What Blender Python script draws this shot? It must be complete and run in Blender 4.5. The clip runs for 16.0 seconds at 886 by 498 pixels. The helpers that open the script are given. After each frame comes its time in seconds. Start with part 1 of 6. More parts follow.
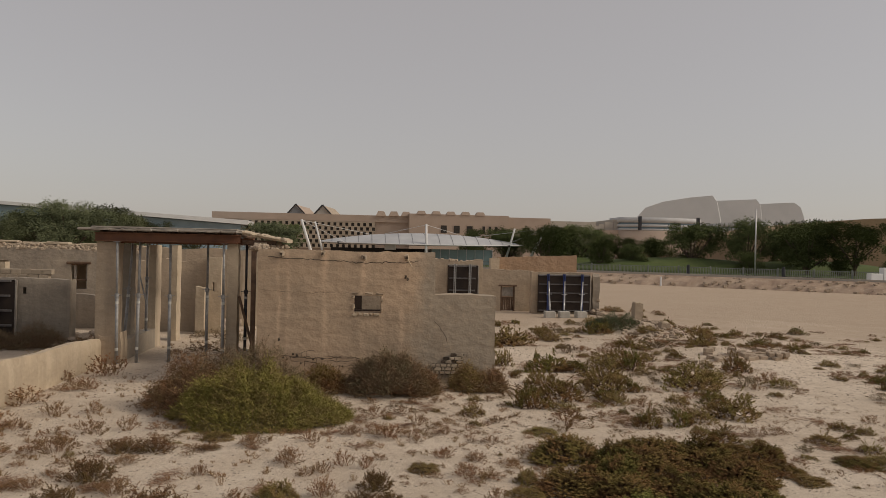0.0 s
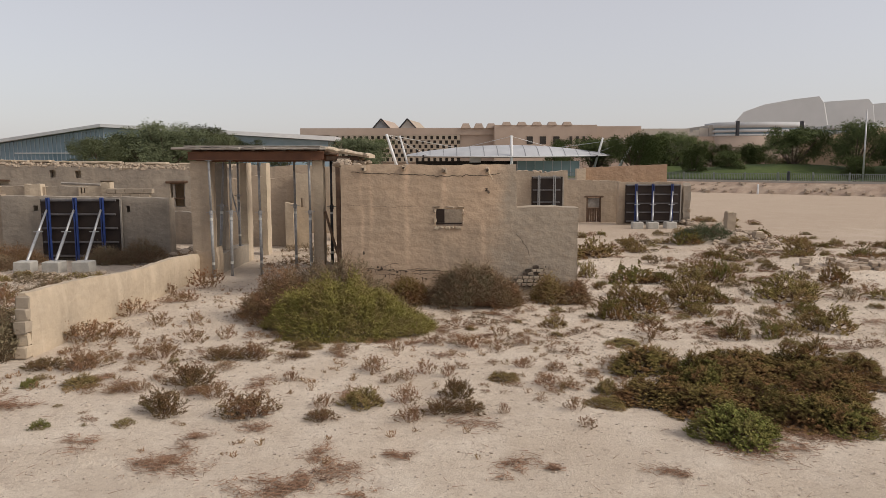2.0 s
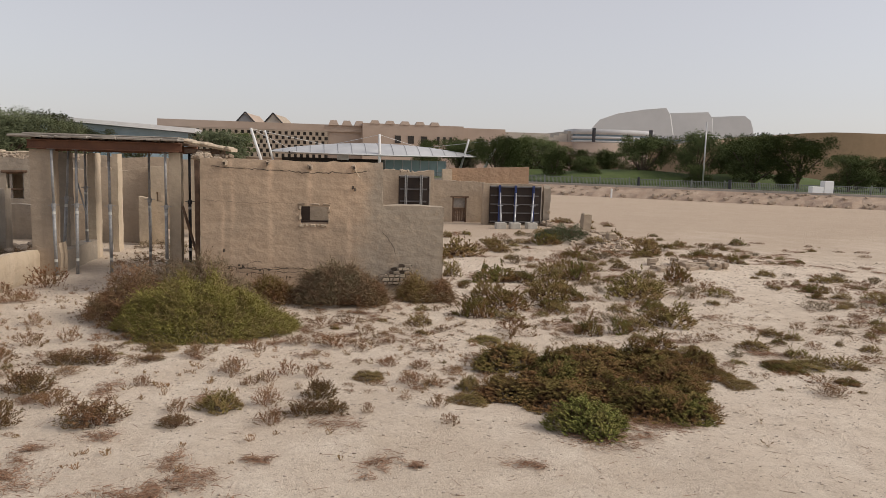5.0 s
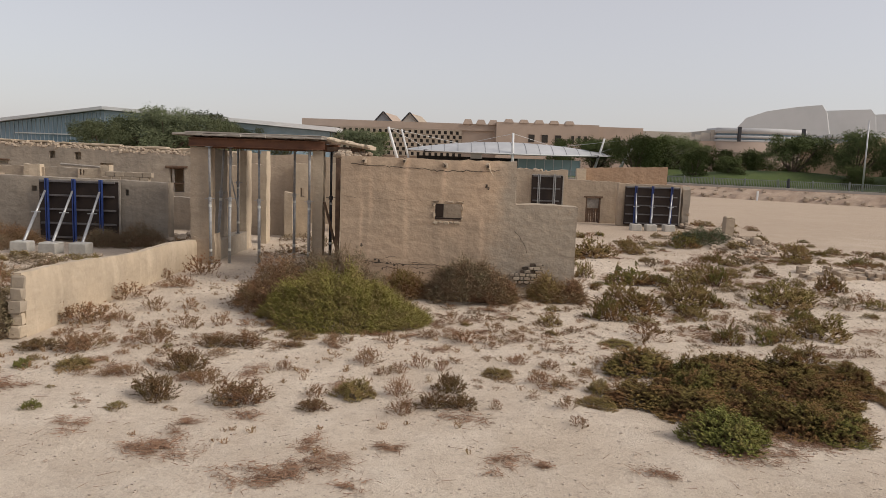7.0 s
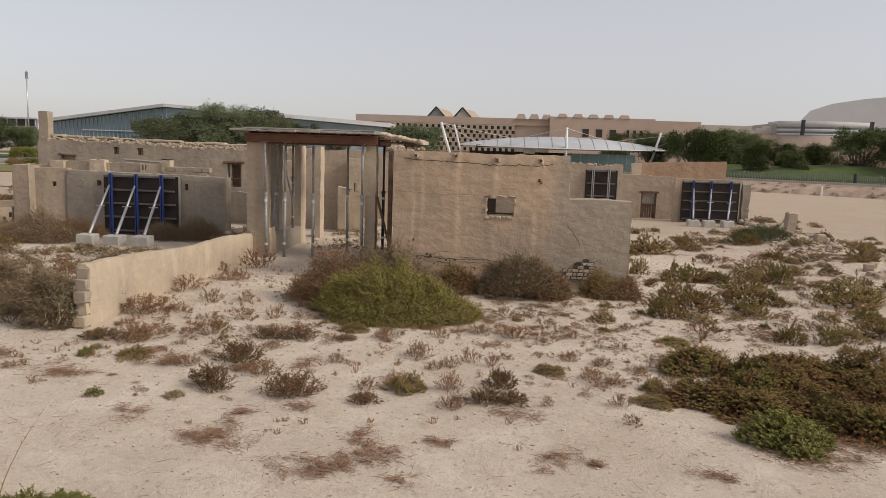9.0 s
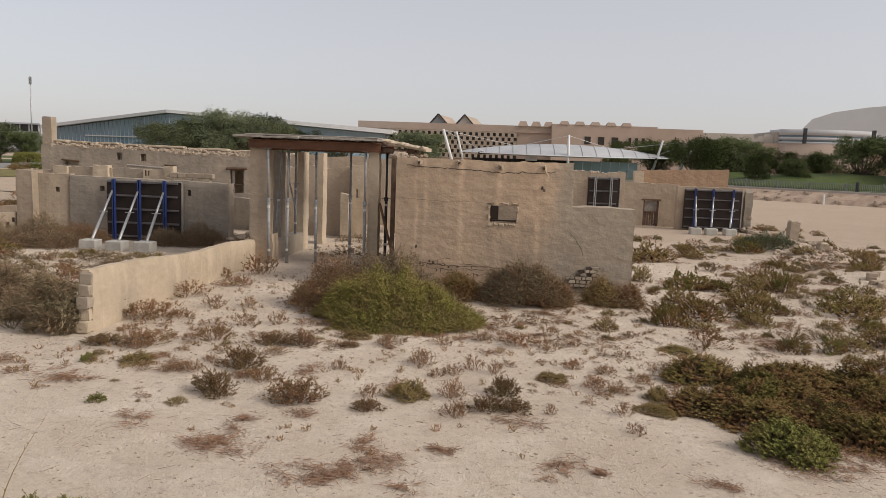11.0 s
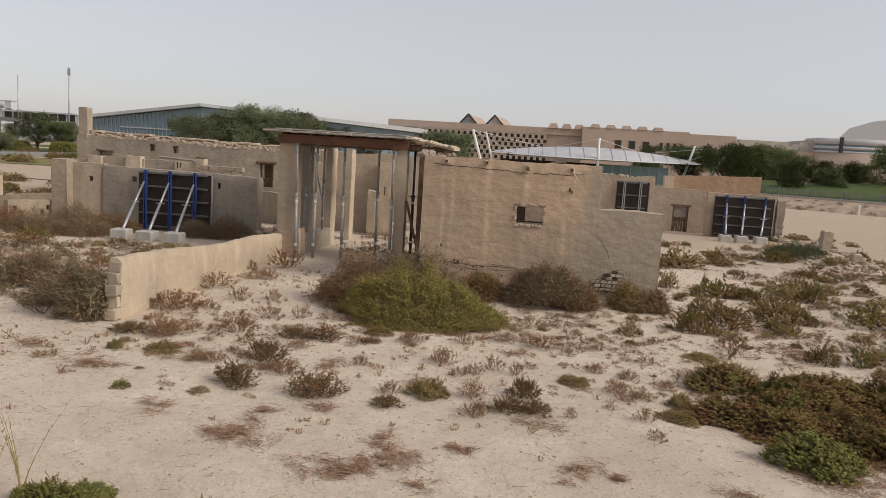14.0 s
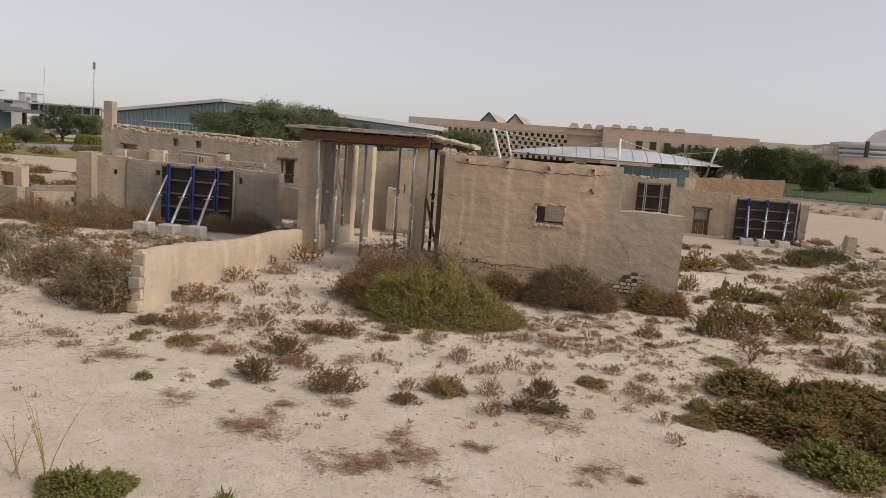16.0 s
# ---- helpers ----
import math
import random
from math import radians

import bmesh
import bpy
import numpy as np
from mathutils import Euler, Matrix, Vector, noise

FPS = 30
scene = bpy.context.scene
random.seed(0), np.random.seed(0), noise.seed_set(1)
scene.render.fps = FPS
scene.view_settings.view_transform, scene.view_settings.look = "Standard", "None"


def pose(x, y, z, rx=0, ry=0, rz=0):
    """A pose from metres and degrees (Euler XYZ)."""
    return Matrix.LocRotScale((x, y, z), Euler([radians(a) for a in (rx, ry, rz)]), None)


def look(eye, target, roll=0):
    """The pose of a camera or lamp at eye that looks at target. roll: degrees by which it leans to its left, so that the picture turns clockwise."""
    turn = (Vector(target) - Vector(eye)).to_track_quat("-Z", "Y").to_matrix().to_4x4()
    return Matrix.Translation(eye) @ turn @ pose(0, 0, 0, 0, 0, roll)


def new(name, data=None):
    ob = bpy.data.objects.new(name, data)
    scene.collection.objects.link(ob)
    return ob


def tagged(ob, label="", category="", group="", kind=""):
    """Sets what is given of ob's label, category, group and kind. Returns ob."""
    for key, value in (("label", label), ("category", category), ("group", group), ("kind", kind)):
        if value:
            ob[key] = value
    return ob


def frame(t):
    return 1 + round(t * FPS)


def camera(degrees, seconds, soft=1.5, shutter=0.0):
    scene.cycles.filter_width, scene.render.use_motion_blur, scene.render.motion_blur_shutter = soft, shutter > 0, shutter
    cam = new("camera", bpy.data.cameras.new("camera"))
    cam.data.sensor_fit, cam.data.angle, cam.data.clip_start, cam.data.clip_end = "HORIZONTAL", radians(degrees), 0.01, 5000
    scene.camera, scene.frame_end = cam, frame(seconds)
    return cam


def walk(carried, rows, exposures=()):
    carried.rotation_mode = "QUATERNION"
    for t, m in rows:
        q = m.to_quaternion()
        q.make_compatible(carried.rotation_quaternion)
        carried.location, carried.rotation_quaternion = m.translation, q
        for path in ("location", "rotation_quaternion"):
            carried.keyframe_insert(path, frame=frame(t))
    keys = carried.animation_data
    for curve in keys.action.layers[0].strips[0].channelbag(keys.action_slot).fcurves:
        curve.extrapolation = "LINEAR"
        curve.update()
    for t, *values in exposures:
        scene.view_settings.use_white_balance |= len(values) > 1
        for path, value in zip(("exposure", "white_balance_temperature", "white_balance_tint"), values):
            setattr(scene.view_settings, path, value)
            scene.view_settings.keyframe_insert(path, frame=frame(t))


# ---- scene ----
# ---------- camera ----------
EYE = 2.8
cam = camera(62.2, 16.0, soft=0.65)
# seconds, x, y, z off the standing place, yaw, pitch, roll
ROWS = [
    (0, -0.11, -0.022, 0.006, -6.49, 0.14, 1.2),
    (0.5, -0.003, -0.083, 0.015, -3.843, -4.776, -1.086),
    (1, 0, -0.043, 0.016, -3.336, -7.446, 0.124),
    (1.5, 0.007, -0.038, 0.014, -2.513, -7.609, 0.106),
    (2, 0.002, -0.004, 0.007, 0.191, -6.72, -0.094),
    (2.5, -0.004, 0.066, -0.028, 9.812, -6.863, -0.351),
    (3, -0.026, 0.058, -0.02, 12.836, -7.039, 0.059),
    (3.5, -0.022, 0.051, -0.019, 9.573, -7.194, 0.706),
    (4, 0.02, 0.084, -0.014, 2.027, -6.89, -0.37),
    (4.2, 0.039, 0.058, -0.002, -4, -6.494, 2.558),
    (4.5, 0.035, 0.048, -0, -8.6, -6.5, 2.2),
    (5, 0.029, 0.028, 0.004, -10.2, -6.7, 1.6),
    (5.6, 0.019, 0.003, 0.008, -6.2, -6.6, 1.3),
    (6.1, 0.012, -0.018, 0.012, -2, -6.6, 1.4),
    (6.5, 0.009, -0.027, 0.014, -0.496, -6.694, 1.483),
    (7, 0, 0, 0, 0, -7.1, 2),
    (7.5, 0.008, 0.014, -0.007, 0.428, -7.724, 0.894),
    (8, 0.008, 0.013, -0.001, 0.856, -7.714, 1.429),
    (8.5, 0.011, 0.024, -0.001, 2.231, -7.679, 1.199),
    (9, 0.004, 0.044, -0.016, 4.077, -7.601, 1.831),
    (11.5, -0.021, 0.047, -0.012, 4.233, -7.045, 2.094),
    (12, -0.014, 0.043, -0.016, 4.395, -7.147, 2.256),
    (12.5, -0.011, 0.05, -0.022, 4.685, -7.215, 2.859),
    (13, -0.006, 0.051, -0.02, 5.013, -7.28, 2.65),
    (13.5, -0, 0.063, -0.023, 5.535, -7.195, 3.104),
    (14, 0.001, 0.069, -0.03, 6.271, -7.193, 3.526),
    (14.5, -0.005, 0.056, -0.03, 6.793, -7.303, 3.97),
    (15, -0.011, 0.054, -0.026, 7.164, -7.371, 4.214),
    (15.5, -0.007, 0.06, -0.029, 7.495, -7.476, 4.066),
    (16, -0.025, 0.042, -0.026, 7.662, -7.425, 4.374),
]


def held(x, y, z, yaw, pitch, roll):
    return pose(x, y, EYE + z, 90 + pitch, 0, yaw) @ pose(0, 0, 0, 0, 0, roll)


EXPOSURES = [(0, -0.52, 6950, 10), (0.3, -0.44, 6850, 10), (0.7, -0.22, 6650, 10), (1.2, -0.05, 6450, 10), (1.6, 0, 6400, 10), (16, 0, 6400, 10)]
walk(cam, [(t, held(*r)) for t, *r in ROWS], EXPOSURES)

# ---------- sky and sun ----------
SUN_AZ, SUN_EL = 104.0, 36.0   # degrees: clockwise from +y, and up
world = bpy.data.worlds.new("world")
scene.world = world
world.use_nodes = True
wn = world.node_tree.nodes
wl = world.node_tree.links
wn.clear()
sky = wn.new("ShaderNodeTexSky")
sky.sky_type = "NISHITA"
sky.sun_disc = False
sky.sun_elevation = radians(SUN_EL)
sky.sun_rotation = radians(SUN_AZ)
sky.air_density, sky.dust_density, sky.ozone_density = 1.0, 1.5, 1.5
hsv = wn.new("ShaderNodeHueSaturation")
hsv.inputs["Saturation"].default_value = 0.58
haze = wn.new("ShaderNodeMix")   # thin dust haze evens the sky out
haze.data_type = "RGBA"
haze.inputs[0].default_value = 0.5
haze.inputs[7].default_value = (6.6, 6.12, 6.1, 1)
bg = wn.new("ShaderNodeBackground")
bg.inputs["Strength"].default_value = 0.116
out = wn.new("ShaderNodeOutputWorld")
wl.new(sky.outputs[0], hsv.inputs["Color"])
wl.new(hsv.outputs[0], haze.inputs[6])
wl.new(haze.outputs[2], bg.inputs["Color"])
wl.new(bg.outputs[0], out.inputs["Surface"])
sun_data = bpy.data.lights.new("sun", "SUN")
sun_data.energy, sun_data.angle, sun_data.color = 2.6, radians(20), (1.0, 0.9, 0.78)
sun = new("sun", sun_data)
sx = math.sin(radians(SUN_AZ)) * math.cos(radians(SUN_EL))
sy = math.cos(radians(SUN_AZ)) * math.cos(radians(SUN_EL))
sun.matrix_world = look((60 * sx, 60 * sy, 60 * math.sin(radians(SUN_EL))), (0, 0, 0))


# ---------- materials ----------
class Nodes:
    """Small builder for procedural materials."""

    def __init__(self, name, rough=0.85, metal=0.0, spec=0.3):
        self.mat = bpy.data.materials.new(name)
        self.mat.use_nodes = True
        self.nodes, self.links = self.mat.node_tree.nodes, self.mat.node_tree.links
        self.bsdf = self.nodes["Principled BSDF"]
        self.bsdf.inputs["Roughness"].default_value = rough
        self.bsdf.inputs["Metallic"].default_value = metal
        self.bsdf.inputs["Specular IOR Level"].default_value = spec
        self.coord = self.nodes.new("ShaderNodeTexCoord").outputs["Object"]

    def scaled(self, sx, sy, sz):
        n = self.nodes.new("ShaderNodeMapping")
        n.inputs["Scale"].default_value = (sx, sy, sz)
        self.links.new(self.coord, n.inputs["Vector"])
        return n.outputs[0]

    def noise(self, scale, detail=4.0, rough=0.55, vec=None, lo=0.35, hi=0.65):
        n = self.nodes.new("ShaderNodeTexNoise")
        n.inputs["Scale"].default_value = scale
        n.inputs["Detail"].default_value = detail
        n.inputs["Roughness"].default_value = rough
        self.links.new(vec or self.coord, n.inputs["Vector"])
        m = self.nodes.new("ShaderNodeMapRange")
        m.inputs["From Min"].default_value, m.inputs["From Max"].default_value = lo, hi
        self.links.new(n.outputs["Fac"], m.inputs["Value"])
        return m.outputs[0]

    def voronoi(self, scale, feature="F1", vec=None, lo=0.0, hi=1.0, out=0):
        n = self.nodes.new("ShaderNodeTexVoronoi")
        n.feature = feature
        n.inputs["Scale"].default_value = scale
        self.links.new(vec or self.coord, n.inputs["Vector"])
        m = self.nodes.new("ShaderNodeMapRange")
        m.inputs["From Min"].default_value, m.inputs["From Max"].default_value = lo, hi
        self.links.new(n.outputs[out], m.inputs["Value"])
        return m.outputs[0]

    def mix(self, fac, a, b):
        n = self.nodes.new("ShaderNodeMix")
        n.data_type = "RGBA"
        for value, socket in ((fac, n.inputs[0]), (a, n.inputs[6]), (b, n.inputs[7])):
            if isinstance(value, (int, float)):
                socket.default_value = value
            elif isinstance(value, tuple):
                socket.default_value = (*value, 1)
            else:
                self.links.new(value, socket)
        return n.outputs[2]

    def times(self, a, b):
        n = self.nodes.new("ShaderNodeMath")
        n.operation = "MULTIPLY"
        for value, socket in ((a, n.inputs[0]), (b, n.inputs[1])):
            if isinstance(value, (int, float)):
                socket.default_value = value
            else:
                self.links.new(value, socket)
        return n.outputs[0]

    def add(self, a, b):
        n = self.nodes.new("ShaderNodeMath")
        n.operation = "ADD"
        self.links.new(a, n.inputs[0])
        self.links.new(b, n.inputs[1])
        return n.outputs[0]

    def random_object(self):
        return self.nodes.new("ShaderNodeObjectInfo").outputs["Random"]

    def random_island(self):
        return self.nodes.new("ShaderNodeNewGeometry").outputs["Random Per Island"]

    def colour(self, value):
        if isinstance(value, tuple):
            self.bsdf.inputs["Base Color"].default_value = (*value, 1)
        else:
            self.links.new(value, self.bsdf.inputs["Base Color"])
        return self

    def bump(self, height, strength=0.5, distance=0.02):
        n = self.nodes.new("ShaderNodeBump")
        n.inputs["Strength"].default_value, n.inputs["Distance"].default_value = strength, distance
        self.links.new(height, n.inputs["Height"])
        self.links.new(n.outputs[0], self.bsdf.inputs["Normal"])
        return self


def plaster(name, light, dark, patch, streak=0.5, bump=0.7, runs=(), cement=None):
    """Hand-laid plaster: grey patches, run-down streaks, pits, fine grit and trowel dents. runs: (x, half width) of pale water
    runs below the beam ends; cement: x beyond which a grey cement render takes over along a ragged line."""
    m = Nodes(name, 0.92, 0, 0.15)
    c = m.mix(m.noise(0.55, 7, 0.62, None, 0.38, 0.62), light, dark)
    c = m.mix(m.times(m.noise(1.0, 2, 0.5, m.scaled(2.5, 2.5, 0.17), 0.51, 0.64), streak), c, patch)
    if runs or cement is not None:
        sep = m.nodes.new("ShaderNodeSeparateXYZ")
        m.links.new(m.coord, sep.inputs[0])
        wavy = m.add(sep.outputs["X"], m.times(m.noise(1.3, 3, 0.6, m.scaled(1, 1, 0.6), 0.0, 1.0), 0.14))
    for x, half in runs:
        off = m.nodes.new("ShaderNodeMath")
        off.operation = "SUBTRACT"
        off.inputs[1].default_value = x + 0.07
        m.links.new(wavy, off.inputs[0])
        size = m.nodes.new("ShaderNodeMath")
        size.operation = "ABSOLUTE"
        m.links.new(off.outputs[0], size.inputs[0])
        fade = m.nodes.new("ShaderNodeMapRange")
        fade.inputs["From Min"].default_value, fade.inputs["From Max"].default_value = half, 0.0
        m.links.new(size.outputs[0], fade.inputs["Value"])
        c = m.mix(m.times(m.times(fade.outputs[0], m.noise(1.0, 3, 0.6, m.scaled(3, 3, 0.9), 0.32, 0.6)), 0.75), c, (0.66, 0.48, 0.335))
    if cement is not None:
        edge = m.nodes.new("ShaderNodeMapRange")
        edge.inputs["From Min"].default_value, edge.inputs["From Max"].default_value = cement, cement + 0.45
        m.links.new(m.add(wavy, m.times(m.noise(1.1, 6, 0.7, None, 0.3, 0.7), 0.5)), edge.inputs["Value"])
        c = m.mix(m.times(edge.outputs[0], 0.85), c, (0.345, 0.295, 0.232))
    c = m.mix(m.times(m.noise(1.0, 4, 0.6, m.scaled(6, 6, 0.4), 0.56, 0.75), 0.3), c, tuple(v * 0.66 for v in dark))
    c = m.mix(m.times(m.noise(1.7, 9, 0.72, None, 0.5, 0.68), 0.55), c, tuple(v * 0.8 for v in dark))
    c = m.mix(m.times(m.noise(7, 8, 0.78, None, 0.52, 0.7), 0.45), c, tuple(min(0.8, v * 1.2) for v in light))
    c = m.mix(m.times(m.noise(19, 7, 0.8, None, 0.57, 0.7), 0.4), c, tuple(v * 0.5 for v in dark))
    c = m.mix(m.times(m.noise(48, 5, 0.8, None, 0.56, 0.7), 0.15), c, tuple(v * 0.55 for v in light))
    m.colour(c)
    h = m.add(m.times(m.noise(2.6, 2, 0.5, None, 0.25, 0.75), 0.5), m.times(m.noise(6.5, 3, 0.5, m.scaled(0.8, 0.8, 1.15), 0.28, 0.72), 0.65))
    h = m.add(h, m.times(m.noise(28, 6, 0.75, None, 0.3, 0.7), 0.1))
    m.bump(h, bump, 0.055)
    return m.mat


def plain(name, a, b, scale=4.0, rough=0.7, metal=0.0, bump=0.2, spec=0.3, wear=None):
    m = Nodes(name, rough, metal, spec)
    c = m.mix(m.noise(scale, 5, 0.6), a, b)
    if wear:
        c = m.mix(m.times(m.noise(scale * 5, 5, 0.7, None, 0.55, 0.7), 0.7), c, wear)
    m.colour(c)
    if bump:
        m.bump(m.noise(scale * 8, 4, 0.6), bump, 0.01)
    return m.mat


def foliage(name, a, b, c, tip=0.4):
    """Leaves and twigs: a tone for each leaf, and drifts of the third colour through the plant."""
    m = Nodes(name, 0.85, 0, 0.06)
    col = m.mix(m.random_island(), a, b)
    col = m.mix(m.times(m.noise(3.2, 3, 0.6, None, 0.42, 0.62), tip), col, c)
    col = m.mix(m.times(m.random_object(), tip * 0.6), col, c)
    m.colour(col)
    return m.mat


def varied(name, a, b, rough=0.9, bump=0.5, grain=25.0):
    """Stones and blocks: one tone for each piece, grain on top."""
    m = Nodes(name, rough, 0, 0.2)
    c = m.mix(m.random_object(), a, b)
    c = m.mix(m.times(m.random_island(), 0.6), c, b)
    c = m.mix(m.times(m.noise(grain * 0.3, 5, 0.65), 0.45), c, tuple(v * 0.62 for v in a))
    m.colour(c)
    m.bump(m.noise(grain, 4, 0.7, None, 0.2, 0.8), bump, 0.015)
    return m.mat


def ground_material():
    """Pale stony sand: broad tone drifts, crusted patches, gravel and grit."""
    m = Nodes("sand", 0.95, 0, 0.1)
    c = m.mix(m.noise(0.2, 5, 0.6), (0.69, 0.585, 0.47), (0.585, 0.485, 0.378))
    c = m.mix(m.times(m.noise(1.1, 6, 0.65, None, 0.45, 0.68), 0.6), c, (0.8, 0.705, 0.585))
    c = m.mix(m.times(m.noise(4, 9, 0.78, None, 0.5, 0.66), 0.5), c, (0.46, 0.36, 0.275))
    c = m.mix(m.times(m.noise(16, 8, 0.8, None, 0.53, 0.66), 0.5), c, (0.40, 0.31, 0.235))
    c = m.mix(m.times(m.noise(75, 5, 0.75, None, 0.54, 0.68), 0.6), c, (0.27, 0.205, 0.155))
    c = m.mix(m.times(m.voronoi(30, "F1", None, 0.2, 0.1), 0.65), c, (0.8, 0.73, 0.63))
    c = m.mix(m.times(m.voronoi(47, "F1", m.scaled(1.0, 1.1, 1.0), 0.17, 0.08), 0.6), c, (0.27, 0.21, 0.165))
    sep = m.nodes.new("ShaderNodeSeparateXYZ")
    m.links.new(m.coord, sep.inputs[0])
    soil = m.nodes.new("ShaderNodeMapRange")
    soil.inputs["From Min"].default_value, soil.inputs["From Max"].default_value = 21.0, 34.0
    m.links.new(m.add(sep.outputs["Y"], m.times(m.noise(0.18, 4, 0.6), 7.0)), soil.inputs["Value"])
    c = m.mix(m.times(soil.outputs[0], 0.75), c, (0.41, 0.315, 0.232))
    m.colour(c)
    h = m.add(m.times(m.noise(3.0, 6, 0.65, None, 0.2, 0.8), 1.0), m.times(m.noise(22, 6, 0.8, None, 0.2, 0.8), 0.6))
    m.bump(h, 0.8, 0.045)
    return m.mat


SAND = ground_material()
PLASTER = plaster("tan_plaster", (0.435, 0.342, 0.25), (0.335, 0.272, 0.205), (0.51, 0.4, 0.29), 0.4, 0.3)
PLASTER_FRONT = plaster("streaked_tan_plaster", (0.50, 0.368, 0.256), (0.39, 0.30, 0.216), (0.56, 0.412, 0.288), 0.3, 0.34,
                        runs=((-1.69, 0.05), (-1.5, 0.07), (-0.77, 0.08), (0.02, 0.1), (0.77, 0.1)), cement=1.2)
PLASTER_GREY = plaster("grey_plaster", (0.365, 0.31, 0.245), (0.275, 0.238, 0.195), (0.44, 0.365, 0.28), 0.35, 0.35)
PLASTER_WARM = plaster("warm_grey_plaster", (0.395, 0.32, 0.243), (0.305, 0.254, 0.196), (0.46, 0.37, 0.27), 0.35, 0.3)
PLASTER_PALE = plaster("pale_plaster", (0.515, 0.42, 0.31), (0.42, 0.345, 0.257), (0.6, 0.5, 0.38), 0.4, 0.3)
PLASTER_BROWN = plaster("brown_plaster", (0.40, 0.27, 0.175), (0.33, 0.225, 0.15), (0.45, 0.32, 0.22), 0.3, 0.5)
STONE = varied("rubble_stone", (0.5, 0.41, 0.31), (0.36, 0.28, 0.21))
PEBBLE = varied("pebble_stone", (0.60, 0.51, 0.42), (0.40, 0.32, 0.25))
# near-black for mortar joints, and for the shade in cracks, pits and hollows
MORTAR = plain("dark_mortar", (0.06, 0.047, 0.035), (0.12, 0.09, 0.068), 9, 0.95)
BLOCK = varied("concrete_block", (0.41, 0.34, 0.26), (0.33, 0.275, 0.21), 0.9, 0.35)
BALLAST = plain("ballast_concrete", (0.49, 0.465, 0.42), (0.39, 0.37, 0.33), 5, 0.85, 0, 0.3, 0.2)
WOOD = plain("weathered_wood", (0.16, 0.10, 0.065), (0.10, 0.065, 0.045), 6, 0.8, 0, 0.4)
GREYWOOD = plain("grey_boards", (0.36, 0.325, 0.28), (0.25, 0.22, 0.19), 5, 0.85, 0, 0.4)
RUSTBEAM = plain("red_brown_beam", (0.17, 0.075, 0.04), (0.12, 0.055, 0.032), 4, 0.6, 0, 0.3)
GALV = plain("galvanised_steel", (0.36, 0.36, 0.355), (0.25, 0.25, 0.25), 12, 0.55, 0.2, 0.1, 0.4, (0.2, 0.155, 0.12))
DARKSTEEL = plain("dark_steel", (0.06, 0.06, 0.065), (0.04, 0.04, 0.045), 9, 0.5, 0.5, 0.1)
BLUE = plain("blue_painted_steel", (0.022, 0.05, 0.20), (0.016, 0.036, 0.14), 8, 0.45, 0, 0.05, 0.5, (0.05, 0.05, 0.09))
PLY = plain("dark_formwork_ply", (0.026, 0.018, 0.015), (0.04, 0.027, 0.02), 3, 0.6, 0, 0.1, 0.3)
RAIL = plain("dark_rail", (0.16, 0.15, 0.145), (0.11, 0.10, 0.10), 6, 0.55, 0.2, 0.1)
ALU = plain("pale_prop_tube", (0.5, 0.5, 0.5), (0.38, 0.38, 0.38), 10, 0.4, 0.5, 0.05, 0.5)
LABEL = plain("white_sticker", (0.6, 0.6, 0.57), (0.5, 0.5, 0.46), 20, 0.6)
TWIG = foliage("twigs", (0.2, 0.11, 0.068), (0.32, 0.2, 0.125), (0.24, 0.16, 0.11))
DARKTWIG = foliage("dark_twigs", (0.10, 0.062, 0.038), (0.17, 0.105, 0.065), (0.13, 0.08, 0.05))
DEADTWIG = foliage("dead_twigs", (0.25, 0.142, 0.09), (0.4, 0.25, 0.16), (0.2, 0.122, 0.08), 0.6)
LEAF_DARK = foliage("leaf_dark_green", (0.095, 0.1, 0.028), (0.22, 0.2, 0.06), (0.235, 0.12, 0.06), 0.8)
LEAF_OLIVE = foliage("leaf_olive", (0.19, 0.165, 0.05), (0.33, 0.27, 0.10), (0.27, 0.16, 0.085), 0.7)
LEAF_RED = foliage("leaf_red_brown", (0.225, 0.108, 0.06), (0.345, 0.188, 0.108), (0.2, 0.15, 0.075), 0.7)
LEAF_BROOM = foliage("leaf_broom", (0.15, 0.145, 0.034), (0.36, 0.325, 0.095), (0.23, 0.17, 0.078), 0.6)
LEAF_BRUSH = foliage("leaf_grey_brush", (0.15, 0.13, 0.077), (0.27, 0.23, 0.142), (0.23, 0.14, 0.088), 0.5)
LEAF_BROWN = foliage("leaf_dark_brown", (0.13, 0.07, 0.04), (0.26, 0.145, 0.082), (0.14, 0.115, 0.045), 0.6)
LEAF_GREEN = foliage("leaf_bright_green", (0.12, 0.15, 0.036), (0.25, 0.25, 0.072), (0.19, 0.14, 0.055), 0.5)
LEAF_TREE = foliage("leaf_tree", (0.05, 0.07, 0.026), (0.115, 0.135, 0.052), (0.085, 0.1, 0.04), 0.6)
# lighter and flatter greens, with distance haze mixed into the colour
LEAF_ACACIA = foliage("leaf_acacia", (0.075, 0.092, 0.05), (0.15, 0.165, 0.09), (0.105, 0.115, 0.062), 0.5)
BARK = plain("bark", (0.12, 0.09, 0.065), (0.07, 0.055, 0.04), 12, 0.9, 0, 0.6)
LEAF_FEATHER = foliage("leaf_feather", (0.06, 0.105, 0.036), (0.13, 0.175, 0.065), (0.095, 0.13, 0.05), 0.4)
LAWN = plain("lawn", (0.085, 0.115, 0.035), (0.065, 0.088, 0.03), 0.6, 0.9, 0, 0.6, 0.2, (0.15, 0.14, 0.06))
